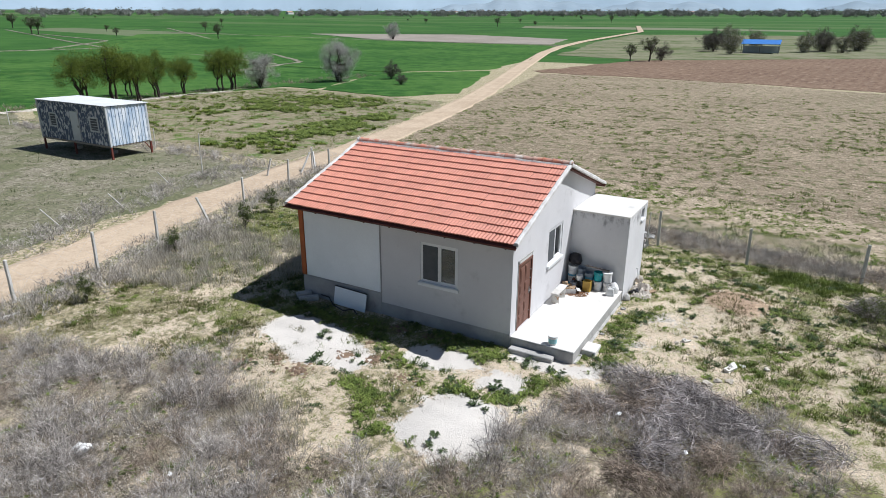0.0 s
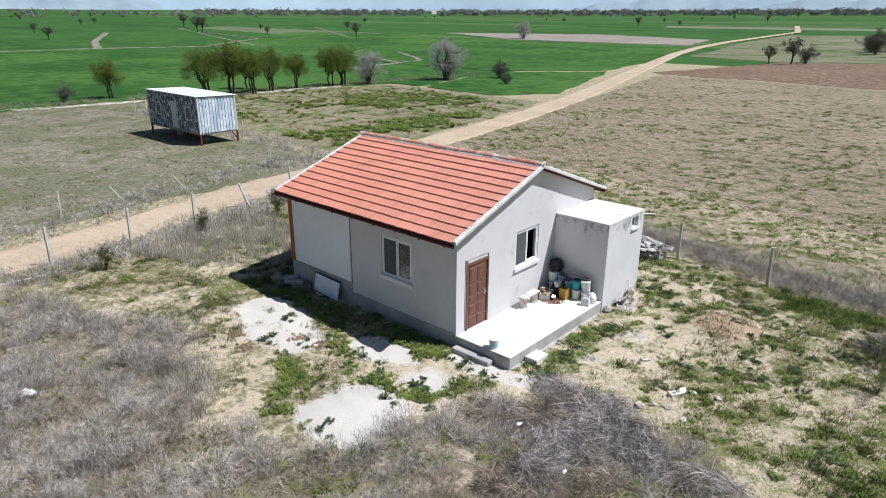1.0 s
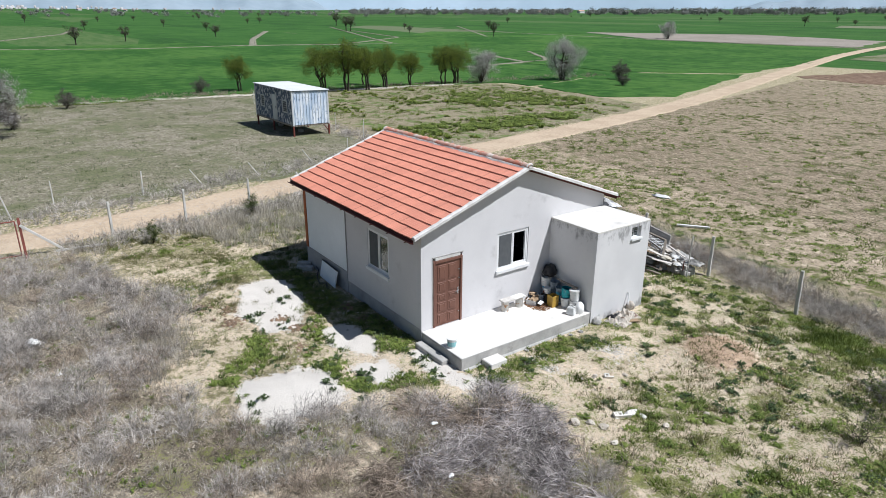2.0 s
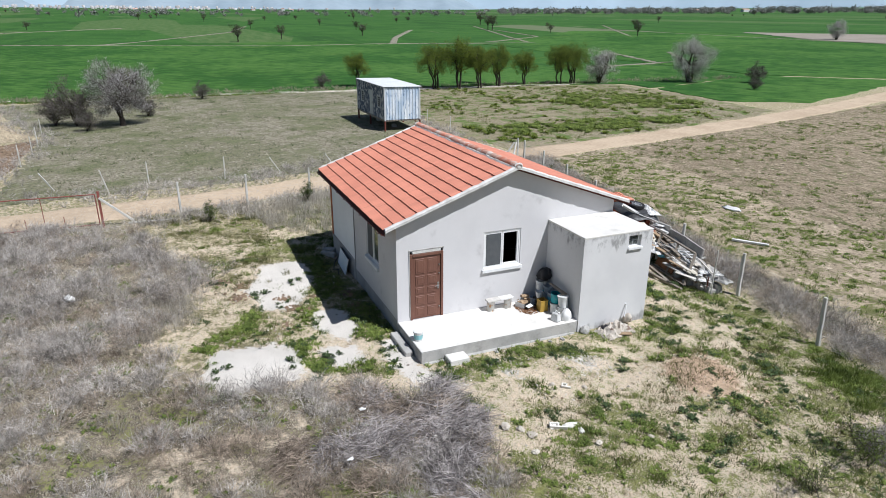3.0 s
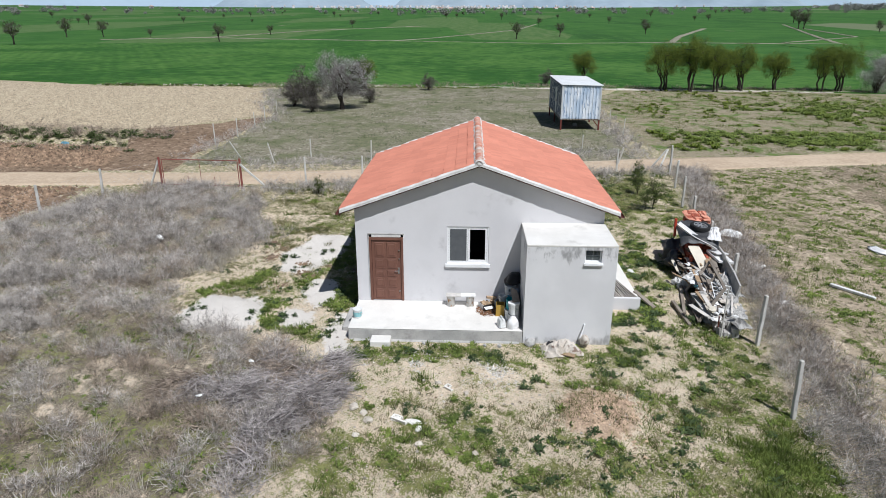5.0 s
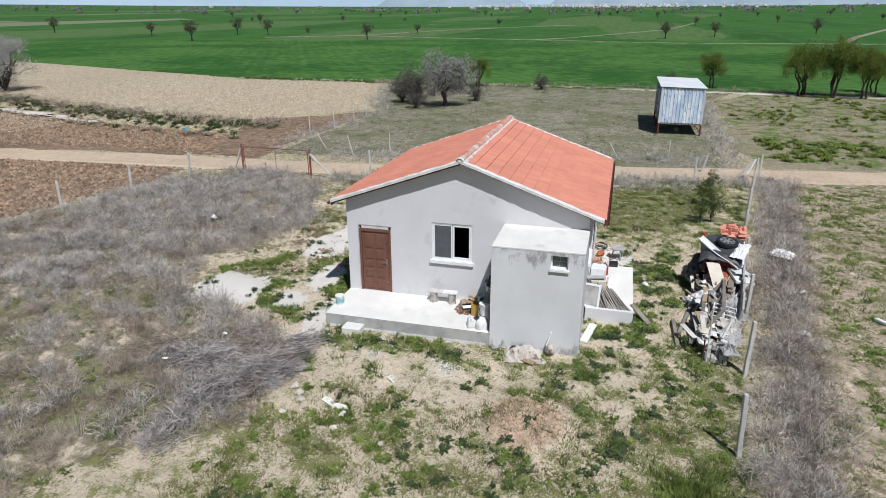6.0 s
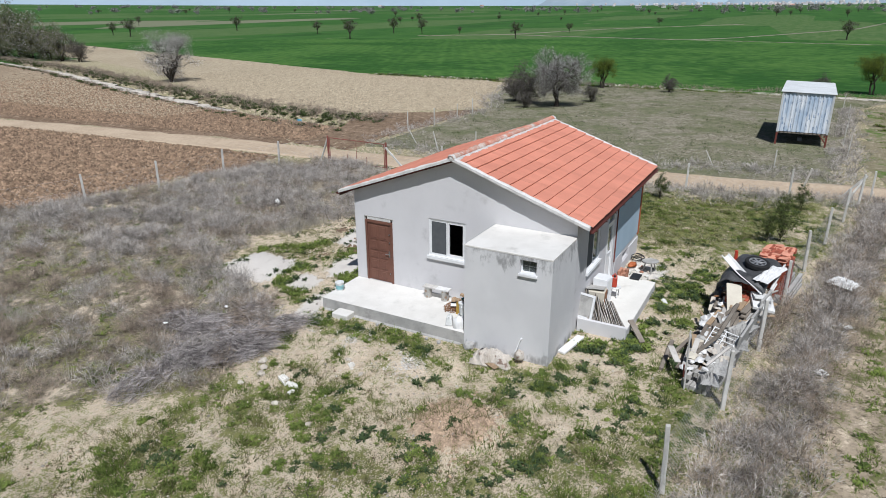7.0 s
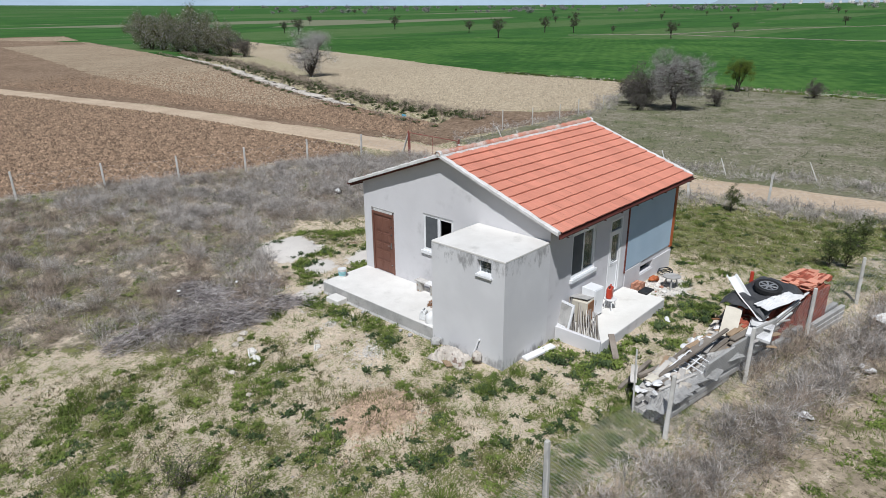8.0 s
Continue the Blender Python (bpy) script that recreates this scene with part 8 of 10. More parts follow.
def tin(x, y, z, w, h, material, label, dark=True):
    """A square tin can with rolled edges and an open top."""
    t = empty("tin_can", x, y, z, label, "tin can", "", "", random.Random(int(x * 77 + y)).uniform(-20, 20))
    bm = bmesh.new()
    for a in ((-w, -w + 0.012, -w, w), (w - 0.012, w, -w, w), (-w + 0.012, w - 0.012, -w, -w + 0.012), (-w + 0.012, w - 0.012, w - 0.012, w)):
        block(bm, a[0], a[1], a[2], a[3], 0.0, h, None, 0.003)
    part("body", bm, material, t)
    part("base", block(bmesh.new(), -w + 0.012, w - 0.012, -w + 0.012, w - 0.012, 0.005, 0.02, None, 0.002), material, t)
    bm = bmesh.new()
    for s in (0.004, h - 0.016):
        for a in ((-w - 0.006, w + 0.006, -w - 0.006, -w), (-w - 0.006, w + 0.006, w, w + 0.006), (-w - 0.006, -w, -w, w), (w, w + 0.006, -w, w)):
            block(bm, a[0], a[1], a[2], a[3], s, s + 0.012)
    part("rim", bm, material, t)
    return t


tin(-5.55, 20.36, PZ, 0.125, 0.36, M_YELLOW, "ochre square oil tin on the porch")


def crate(x, y, z, w, l, h, label):
    c = empty("crate", x, y, z, label, "crate")
    for k in range(4):
        zz = 0.02 + k * h / 4.2
        bm = block(bmesh.new(), -w, w, -l, -l + 0.012, zz, zz + h * 0.15)
        block(bm, -w, w, l - 0.012, l, zz, zz + h * 0.15)
        block(bm, -w, -w + 0.012, -l, l, zz, zz + h * 0.15)
        block(bm, w - 0.012, w, -l, l, zz, zz + h * 0.15)
        part("slat", bm, M_BLACK, c)
    bm = bmesh.new()
    for sx in (-1, 1):
        for sy in (-1, 1):
            block(bm, sx * w - 0.015, sx * w + 0.015, sy * l - 0.015, sy * l + 0.015, 0, h)
    part("corner_post", bm, M_BLACK, c)
    part("base", block(bmesh.new(), -w, w, -l, l, 0.0, 0.015), M_BLACK, c)


crate(-5.86, 20.42, PZ, 0.13, 0.11, 0.29, "black plastic bottle crate")


def bottle(x, y, z, h, r, material, label):
    b = empty("bottle", x, y, z, label, "bottle")
    part("body", lathe(bmesh.new(), [(r * 0.9, 0), (r, 0.02), (r, h * 0.62), (r * 0.75, h * 0.76), (r * 0.32, h * 0.84), (r * 0.30, h * 0.95)], 14), material, b)
    part("cap", lathe(bmesh.new(), [(r * 0.38, h * 0.94), (r * 0.38, h), (r * 0.3, h * 1.01)], 12), M_WHITEPLASTIC, b)


bottle(-6.08, 20.52, PZ, 0.36, 0.06, M_RUST, "brown glass bottle among the buckets")
bottle(-5.98, 20.56, PZ, 0.34, 0.055, M_BAG, "dark bottle among the buckets")


def jug(x, y, z, turn, label):
    """A square-shouldered plastic canister with handle and cap."""
    j = empty("canister", x, y, z, label, "canister", "", "", turn)
    bm = block(bmesh.new(), -0.14, 0.14, -0.10, 0.10, 0, 0.26, None, 0.03)
    for v in bm.verts:
        if v.co.z > 0.2:
            v.co.x *= 0.8
            v.co.y *= 0.75
    part("body", bm, M_WHITEPLASTIC, j)
    bm = beam(bmesh.new(), (-0.07, 0, 0.25), (-0.05, 0, 0.32), 0.03, 0.03)
    beam(bm, (-0.06, 0, 0.315), (0.05, 0, 0.315), 0.03, 0.025)
    beam(bm, (0.04, 0, 0.32), (0.05, 0, 0.25), 0.03, 0.03)
    part("handle", bm, M_WHITEPLASTIC, j)
    part("cap", lathe(bmesh.new(), [(0.03, 0.25), (0.03, 0.29), (0.025, 0.295)], 12, pose(0.1, 0, 0)), M_WHITEPLASTIC, j)


jug(-4.78, 20.36, PZ, 20, "white plastic canister beside the bucket row")


def lumpy(bm, cx, cy, cz, rx, ry, rz, seed, n=3, rough=0.16):
    """A crumpled rounded heap."""
    r = bmesh.ops.create_icosphere(bm, subdivisions=n, radius=1.0)
    off = Vector((seed * 3.1, seed * 1.7, seed * 0.9))
    for v in r["verts"]:
        k = 1 + rough * noise.noise(v.co * 1.6 + off) * 2 + rough * noise.noise(v.co * 4.5 + off)
        v.co = Vector((cx + v.co.x * rx * k, cy + v.co.y * ry * k, cz + max(v.co.z, -0.3) * rz * k))
    return bm


def heap(name, x, y, z, rx, ry, rz, seed, material, label, category, rough=0.2, n=3):
    bm = lumpy(bmesh.new(), 0, 0, 0, rx, ry, rz, seed, n, rough)
    for f in bm.faces:
        f.smooth = n > 2
    ob = part(name, bm, material)
    ob.matrix_world = pose(x, y, z, 0, 0, seed * 40)
    return tagged(ob, label, category)


heap("black_bag", -6.15, 20.78, PZ + 0.85, 0.27, 0.20, 0.25, 3, M_BAG, "full black bag on top of the buckets", "bag")
for k in range(4):
    o = part("plank", beam(bmesh.new(), (-5.75, 20.80 - 0.035 * k, PZ + 0.70 + 0.02 * k), (-5.0 + 0.02 * k, 20.84 - 0.05 * k, PZ + 0.66 + 0.015 * k), 0.07, 0.018), M_WOODGREY)
    tagged(o, "thin weathered plank laid over the buckets", "plank", "planks on the buckets")


heap("white_sack", -4.74, 20.68, PZ + 0.05, 0.17, 0.15, 0.30, 12, M_WHITESHEET, "full white sack at the porch edge", "sack", 0.12)


def carton():
    """An open carton of scraps, its flaps folded out."""
    c = empty("carton", -5.98, 19.92, PZ, "open black and white carton full of scraps", "carton", "", "", 25)
    w, l, h = 0.17, 0.13, 0.17
    for k, a in enumerate(((-w, w, -l, -l + 0.008), (-w, w, l - 0.008, l), (-w, -w + 0.008, -l, l), (w - 0.008, w, -l, l))):
        part("side", block(bmesh.new(), *a, 0, h), M_BLACK if k % 2 else M_WHITESHEET, c)
    part("flap", block(bmesh.new(), w, w + 0.13, -l, l, h - 0.004, h + 0.004, pose(0, 0, 0, 0, 12, 0)), M_WHITESHEET, c)
    part("scraps", lumpy(bmesh.new(), 0, 0, h * 0.7, w * 0.9, l * 0.9, 0.11, 5, 3, 0.3), M_PINE, c)


def leaf_litter(cx, cy, z, r, n, seed):
    rs = np.random.RandomState(seed)
    V = []
    for _ in range(n):
        q, a = r * math.sqrt(rs.uniform()), rs.uniform(0, 6.28)
        c = np.array([cx + q * math.cos(a) * 1.1, cy + q * math.sin(a) * 0.8, z + 0.008 + 0.06 * rs.uniform() * (1 - q / r)])
        V += [c + rs.normal(0, 1, 3) * np.array([0.028, 0.028, 0.008]) for _ in range(3)]
    v = np.array(V)
    array_mesh("dry_leaves", v, np.arange(len(v)).reshape(-1, 3), M_DRYLEAF, None, "heap of dry brown leaves and bark", "dry leaves", "stuff")


carton()
leaf_litter(-5.85, 20.0, PZ, 0.42, 900, 61)
for k, (x, y, z, a, b) in enumerate(((-6.2, 20.02, 0.06, 20, 0), (-6.12, 20.12, 0.07, 75, 5), (-6.25, 20.18, 0.16, -30, 8), (-6.1, 20.22, 0.15, 40, -8), (-6.2, 20.12, 0.24, 100, 12))):
    o = part("firewood", beam(bmesh.new(), (-0.15, 0, 0), (0.15, 0, 0), 0.09, 0.07), M_PINE)
    o.matrix_world = pose(x, y, PZ + z, 0, b, a)
    tagged(o, "split log of pale firewood", "firewood", "firewood by the wall")


def bench():
    b = empty("bench", -6.12, 19.2, PZ, "makeshift bench of a board on two rusty tins", "bench")
    for y in (18.9, 19.48):
        bm = lathe(bmesh.new(), [(0.118, 0), (0.125, 0.005), (0.125, 0.018), (0.118, 0.024), (0.118, 0.11), (0.122, 0.118), (0.118, 0.126), (0.118, 0.21), (0.122, 0.218), (0.118, 0.226), (0.118, 0.30), (0.125, 0.306), (0.125, 0.32)], 20, pose(-6.12, y, PZ))
        own(part("tin", bm, M_TIN, None, "rusty round tin used as a leg"), b)
    own(part("board", beam(bmesh.new(), (-6.12, 18.76, PZ + 0.34), (-6.12, 19.20, PZ + 0.343), 0.24, 0.04), M_BLOCKGREY, None, "whitish slab"), b)
    own(part("board", beam(bmesh.new(), (-6.12, 19.205, PZ + 0.343), (-6.12, 19.64, PZ + 0.347), 0.24, 0.04), M_WHITESHEET, None, "whitish slab"), b)


bench()

# sacks and scraps by the annex
def crumpled(name, x, y, z, rx, ry, h, turn, seed, material, label, category):
    """A cloth thrown down in sharp folds, its hem on the ground."""
    bm = bmesh.new()
    n = 30
    g = []
    for i in range(n + 1):
        line = []
        for j in range(n + 1):
            u, v = 2 * i / n - 1, 2 * j / n - 1
            edge = 1 + 0.22 * noise.noise((math.atan2(v, u) * 1.4, seed, 0))
            q = min(1.0, max(abs(u), abs(v)))
            fold = 1 - abs(noise.noise((u * 1.6 + seed, v * 2.4, seed))) * 2.6
            fine = 1 - abs(noise.noise((u * 4.4 + seed, v * 3.6, 3.0))) * 2.2
            hh = h * (1 - q ** 2) * max(0.06, 0.34 + 0.48 * fold + 0.22 * fine) + 0.012
            line.append(bm.verts.new((u * rx * edge + 0.04 * noise.noise((v * 4, u * 4, seed)), v * ry * edge, hh)))
        g.append(line)
    for i in range(n):
        for j in range(n):
            bm.faces.new((g[i][j], g[i + 1][j], g[i + 1][j + 1], g[i][j + 1]))
    r = bmesh.ops.extrude_face_region(bm, geom=list(bm.faces))
    bmesh.ops.translate(bm, verts=[v for v in r["geom"] if isinstance(v, bmesh.types.BMVert)], vec=(0, 0, -0.012))
    bmesh.ops.recalc_face_normals(bm, faces=bm.faces)
    ob = part(name, bm, material)
    ob.matrix_world = pose(x, y, z, 0, 0, turn)
    return tagged(ob, label, category)


crumpled("dust_cloth", -4.10, 21.95, 0.11, 0.34, 0.52, 0.36, 8, 17, M_CLOTH, "crumpled dirty cream cloth against the annex", "cloth")
heap("plastic_bag", -4.22, 21.72, 0.14, 0.20, 0.16, 0.16, 9, M_BAG, "dark plastic bag under the cloth", "bag", 0.3)
heap("sack", -4.36, 22.64, 0.28, 0.13, 0.12, 0.20, 11, M_CLOTH, "small pale sack standing by the wall", "sack", 0.15)
heap("rock", -4.42, 21.15, 0.17, 0.15, 0.15, 0.16, 13, M_ROUGHCONC, "grey lump of concrete by the porch", "rubble", 0.15, 2)
tagged(part("plank", beam(bmesh.new(), (-3.95, 21.85, 0.16), (-3.72, 22.3, 0.17), 0.17, 0.025), M_PINE), "short pale plank on the grass", "plank")
tagged(part("plank", beam(bmesh.new(), (-4.05, 21.55, 0.14), (-4.0, 21.8, 0.14), 0.05, 0.03), M_RUST), "small brown stick on the grass", "stick")
tagged(part("foam_slab", block(bmesh.new(), -0.52, 0.52, -0.11, 0.11, 0, 0.09, pose(-5.82, 23.55, 0.12, 0, 3, -12), 0.02), M_WHITESHEET), "white foam slab lying beside the annex", "slab")
for x, y, s in ((-4.35, 18.2, 0.05), (-4.3, 19.9, 0.045), (-4.28, 20.3, 0.06), (-4.3, 18.9, 0.04)):
    heap("rock", x, y, 0.12, s * 1.5, s, s, x, M_ROUGHCONC, "small stone at the porch foot", "stone", 0.2, 2)


# things on the back slab
def cupboard(x, y, z, w, d, h, turn, body, door_m, label, top=None):
    c = empty("cabinet", x, y, z, label, "cabinet", "", "", turn)
    part("body", block(bmesh.new(), -w / 2, w / 2, -d / 2, d / 2, 0.03, h, None, 0.012), body, c)
    door = part("door", block(bmesh.new(), -w / 2 + 0.02, w / 2 - 0.02, d / 2 + 0.002, d / 2 + 0.022, 0.06, h - 0.03, None, 0.006), door_m, c)
    part("handle", beam(bmesh.new(), (w / 2 - 0.06, d / 2 + 0.035, h * 0.5), (w / 2 - 0.06, d / 2 + 0.035, h * 0.65), 0.015, 0.02), M_STEEL, door)
    for sx in (-1, 1):
        for sy in (-1, 1):
            part("foot", block(bmesh.new(), sx * (w / 2 - 0.05) - 0.02, sx * (w / 2 - 0.05) + 0.02, sy * (d / 2 - 0.05) - 0.02, sy * (d / 2 - 0.05) + 0.02, 0, 0.03), M_BLACK, c)
    if top:
        part("top_sheet", block(bmesh.new(), -w / 2 - 0.12, w / 2 + 0.10, -d / 2 - 0.05, d / 2 + 0.02, h + 0.01, h + 0.035, pose(0, 0, 0, 4, -12, 0), 0.004), top, c)


BZ = 0.42
cupboard(-7.72, 23.66, BZ, 0.42, 0.46, 0.66, 6, M_CREAM, M_PLY, "old cream cabinet with a brown door", M_ROUGHCONC)
cupboard(-8.25, 23.64, BZ, 0.46, 0.42, 0.86, -4, M_PVC, M_PVC, "small white refrigerator against the wall")


def stool():
    s = empty("stool", -8.92, 23.86, BZ, "low white plastic stool by the back door", "stool")
    part("seat", lathe(bmesh.new(), [(0.17, 0.30), (0.19, 0.31), (0.19, 0.335), (0.17, 0.345)], 18), M_WHITEPLASTIC, s)
    for k in range(4):
        a = math.pi / 4 + k * math.pi / 2
        part("leg", beam(bmesh.new(), (0.13 * math.cos(a), 0.13 * math.sin(a), 0.305), (0.17 * math.cos(a), 0.17 * math.sin(a), 0.0), 0.035, 0.02), M_WHITEPLASTIC, s)


stool()


def jerrycan():
    j = empty("jerrycan", -8.90, 23.84, BZ + 0.345, "red plastic jerrycan standing on the stool", "jerrycan", "", "", 15)
    part("body", block(bmesh.new(), -0.13, 0.13, -0.08, 0.08, 0, 0.34, None, 0.03), M_REDPLASTIC, j)
    bm = beam(bmesh.new(), (-0.08, 0, 0.33), (-0.08, 0, 0.39), 0.03, 0.03)
    beam(bm, (-0.09, 0, 0.385), (0.05, 0, 0.385), 0.03, 0.03)
    beam(bm, (0.045, 0, 0.39), (0.045, 0, 0.33), 0.03, 0.03)
    part("handle", bm, M_REDPLASTIC, j)
    part("cap", lathe(bmesh.new(), [(0.03, 0.33), (0.03, 0.38), (0.025, 0.385)], 12, pose(0.09, 0, 0)), M_BLACK, j)


jerrycan()
pr = random.Random(21)
for k in range(26):
    y = 23.58 + k * 0.042
    ln = pr.uniform(0.6, 0.95)
    foot, head = (-6.93 + pr.uniform(-0.02, 0.02), y + 0.06, BZ + 0.02), (-7.0 - 0.012 * k - ln * 0.5, y - 0.22 - 0.012 * k + pr.uniform(-0.05, 0.05), BZ + ln * (0.82 - 0.02 * k))
    o = part("plank", beam(bmesh.new(), foot, head, pr.uniform(0.016, 0.026), pr.uniform(0.07, 0.13)), (M_WOODPALE, M_WOODGREY, M_WOODPALE, M_WOODGREY, M_WOODPALE)[k % 5])
    tagged(o, "weathered plank leaning in a stack on the back slab", "plank", "planks on the back slab")


def old_sash():
    s = empty("old_window_sash", -6.99, 23.55, BZ, "discarded grey window sash leaning on planks", "window sash")
    m = pose(-6.96, 23.50, BZ + 0.02, -14, 0, 78)
    bm = bmesh.new()
    for a in ((-0.26, 0.26, 0, 0.06), (-0.26, 0.26, 0.66, 0.72), (-0.26, -0.20, 0.06, 0.66), (0.20, 0.26, 0.06, 0.66)):
        block(bm, a[0], a[1], -0.02, 0.02, a[2], a[3], m)
    own(part("frame", bm, M_PVC), s)
    own(part("pane", block(bmesh.new(), -0.2, 0.2, -0.004, 0.004, 0.06, 0.66, m), M_ROUGHCONC), s)


old_sash()
tagged(part("plank", beam(bmesh.new(), (-7.45, 24.72, 0.46), (-6.85, 25.22, 0.16), 0.16, 0.05), M_WOODGREY), "thick weathered plank propped on the slab edge", "plank")

# rubble, bricks and a round table behind the slab
tb = empty("round_table", -12.25, 24.25, 0.1, "small round concrete-topped garden table", "table")
own(part("tabletop", lathe(bmesh.new(), [(0.25, 0), (0.285, 0.015), (0.285, 0.05), (0.25, 0.065)], 22, pose(-12.25, 24.25, 0.47, 4, -3, 0)), M_ROUGHCONC), tb)
for k in range(3):
    a = 0.4 + k * 2.094
    own(part("leg", tube(bmesh.new(), (-12.25 + 0.16 * math.cos(a), 24.25 + 0.16 * math.sin(a), 0.48), (-12.25 + 0.24 * math.cos(a), 24.25 + 0.24 * math.sin(a), 0.08), 0.025), M_ROUGHCONC), tb)


def hose_coil(x, y, z, seed, material, label):
    """A length of hose thrown down in loose loops."""
    hs, last = random.Random(seed), None
    bm = bmesh.new()
    for k in range(70):
        a, q = k * 0.33, 0.24 + 0.07 * math.sin(k * 0.21 + seed)
        p = Vector((x + q * math.cos(a) + 0.05 * math.sin(k * 0.17), y + q * 0.8 * math.sin(a), z + 0.018 + 0.0018 * k + hs.uniform(0, 0.006)))
        if last is not None:
            tube(bm, last, p, 0.014, None, 6, False)
        last = p
    tagged(part("garden_hose", bm, material), label, "hose")


hose_coil(-13.25, 23.62, 0.12, 4, M_DARKHOSE, "black hose coiled on the rubble by the wall")
BRICK = bpy.data.meshes.new("brick")
_bm = block(bmesh.new(), -0.095, 0.095, -0.045, 0.045, -0.0675, 0.0675, None, 0.005)
_bm.to_mesh(BRICK)
_bm.free()
BRICK.materials.append(M_BRICK)
BRICKG = BRICK.copy()
BRICKG.materials.clear()
BRICKG.materials.append(M_BLOCKGREY)
BRICKP = BRICK.copy()
BRICKP.materials.clear()
BRICKP.materials.append(M_BRICKPALE)


def brick_stack(x, y, nx, ny, nz, turn, mesh, label, seed, gap=0.01, ragged_top=2):
    """A stack of hollow bricks, each its own piece, the top uneven."""
    s = empty("brick_stack", x, y, float(lie(x, y)), label, "brick stack", "", "", turn)
    r = random.Random(seed)
    for k in range(nz):
        for i in range(nx):
            for j in range(ny):
                if k >= nz - ragged_top and r.random() < 0.35:
                    continue
                o = new("brick", mesh)
                o.parent = s
                o.matrix_basis = pose((i - (nx - 1) / 2) * (0.19 + gap) + r.uniform(-0.008, 0.008), (j - (ny - 1) / 2) * (0.09 + gap) + r.uniform(-0.006, 0.006), 0.0675 + k * 0.137, 0, 0, r.uniform(-3, 3))
    return s


brick_stack(-11.25, 23.55, 3, 3, 2, 0, BRICKP, "short stack of pale bricks by the back door", 5, ragged_top=1)
tagged(box("tray", -10.98, -10.62 + 0.12, 23.95, 24.25, 0.42, 0.48, M_BLACK, None, "", 0.01), "black plastic tray on the slab edge", "tray")
rb = random.Random(6)
for k in range(38):
    x, y = rb.uniform(-13.3, -10.75), rb.uniform(23.5, 24.4)
    s = rb.uniform(0.03, 0.10)
    heap("rubble_stone", x, y, 0.11, s * rb.uniform(1, 1.6), s, s * 0.7, rb.uniform(0, 50), rb.choice((M_ROUGHCONC, M_CONCRETE, M_BRICKPALE, M_STONE)), "broken rubble behind the house", "rubble", 0.22, 1)
heap("orange_bag", -12.35, 23.62, 0.2, 0.18, 0.13, 0.12, 17, M_ORANGE, "torn orange bag on the rubble", "bag", 0.3)
heap("white_bag", -9.9, 25.2, 0.13, 0.16, 0.07, 0.06, 19, M_WHITESHEET, "scrap of white plastic on the weeds", "litter", 0.3, 2)

# the white panel leaning on the south wall, with its pipe
pn = empty("leaning_panel", -12.4, 15.75, 0.1, "white door panel leaning on the south wall", "panel")
own(part("sheet", block(bmesh.new(), -0.66, 0.66, -0.02, 0.02, 0, 0.60, pose(-12.0, 15.80, 0.14, -12, 0, -3), 0.006), M_WHITEPANEL), pn)
own(part("edge_strip", block(bmesh.new(), -0.67, 0.67, -0.025, 0.025, 0.595, 0.62, pose(-12.0, 15.80, 0.14, -12, 0, -3), 0.004), M_BLACK), pn)
bm = bmesh.new()
hp = [(-13.3, 15.98, 0.25), (-12.9, 15.9, 0.28), (-12.55, 15.66, 0.18), (-12.0, 15.5, 0.16), (-11.7, 15.62, 0.24), (-11.5, 15.55, 0.14)]
for p, q in zip(hp, hp[1:]):
    tube(bm, p, q, 0.018, None, 7)
tagged(part("hose", bm, M_BLACK), "black hose by the foot of the wall", "hose")
for x, y, s in ((-13.9, 15.8, 0.16), (-13.5, 15.75, 0.13), (-13.7, 15.6, 0.12)):
    tagged(part("kerb_stone", block(bmesh.new(), -s * 1.6, s * 1.6, -s * 0.7, s * 0.7, -0.03, s * 1.1, pose(x, y, 0.12, 3, -4, s * 300), 0.02), M_ROUGHCONC), "rough stone block at the wall foot", "stone block")
MOUNDS = np.array([(-10.75, 12.0), (-10.24, 13.35), (-10.1, 14.3), (-9.05, 13.9), (-9.4, 13.6), (-11.8, 12.2), (-8.2, 13.2), (-12.5, 11.6), (-8.8, 15.4), (-9.8, 15.4)])
pebbles(tufted(MOUNDS, 40, 90, 0.13, 401), 0.085, 402, M_EARTHLUMP, "small spilled heaps of crumbly brown earth")


# broken hollow blocks and stones in the yard
def block_piece(x, y, ln, w, h, turn, label, tilt=0):
    """A broken hollow block: a shell with webs."""
    b = empty("hollow_block", x, y, float(lie(x, y)), label, "block", "broken blocks", "", turn)
    bm = bmesh.new()
    t = 0.035
    m = pose(0, 0, 0, tilt, 0, 0)
    block(bm, -ln / 2, ln / 2, -w / 2, -w / 2 + t, 0, h, m, 0.006)
    block(bm, -ln / 2, ln * 0.08, w / 2 - t, w / 2, 0, h * 0.7, m, 0.012)
    for k in range(3):
        x0 = -ln / 2 + k * (ln - t) / 2
        block(bm, x0, x0 + t, -w / 2 + t, (w / 2 - t) * (1, 0.9, 0.1)[k], 0, h * (0.9, 0.75, 0.5)[k], m, 0.01)
    part("shell", bm, M_CREAMCONC, b)


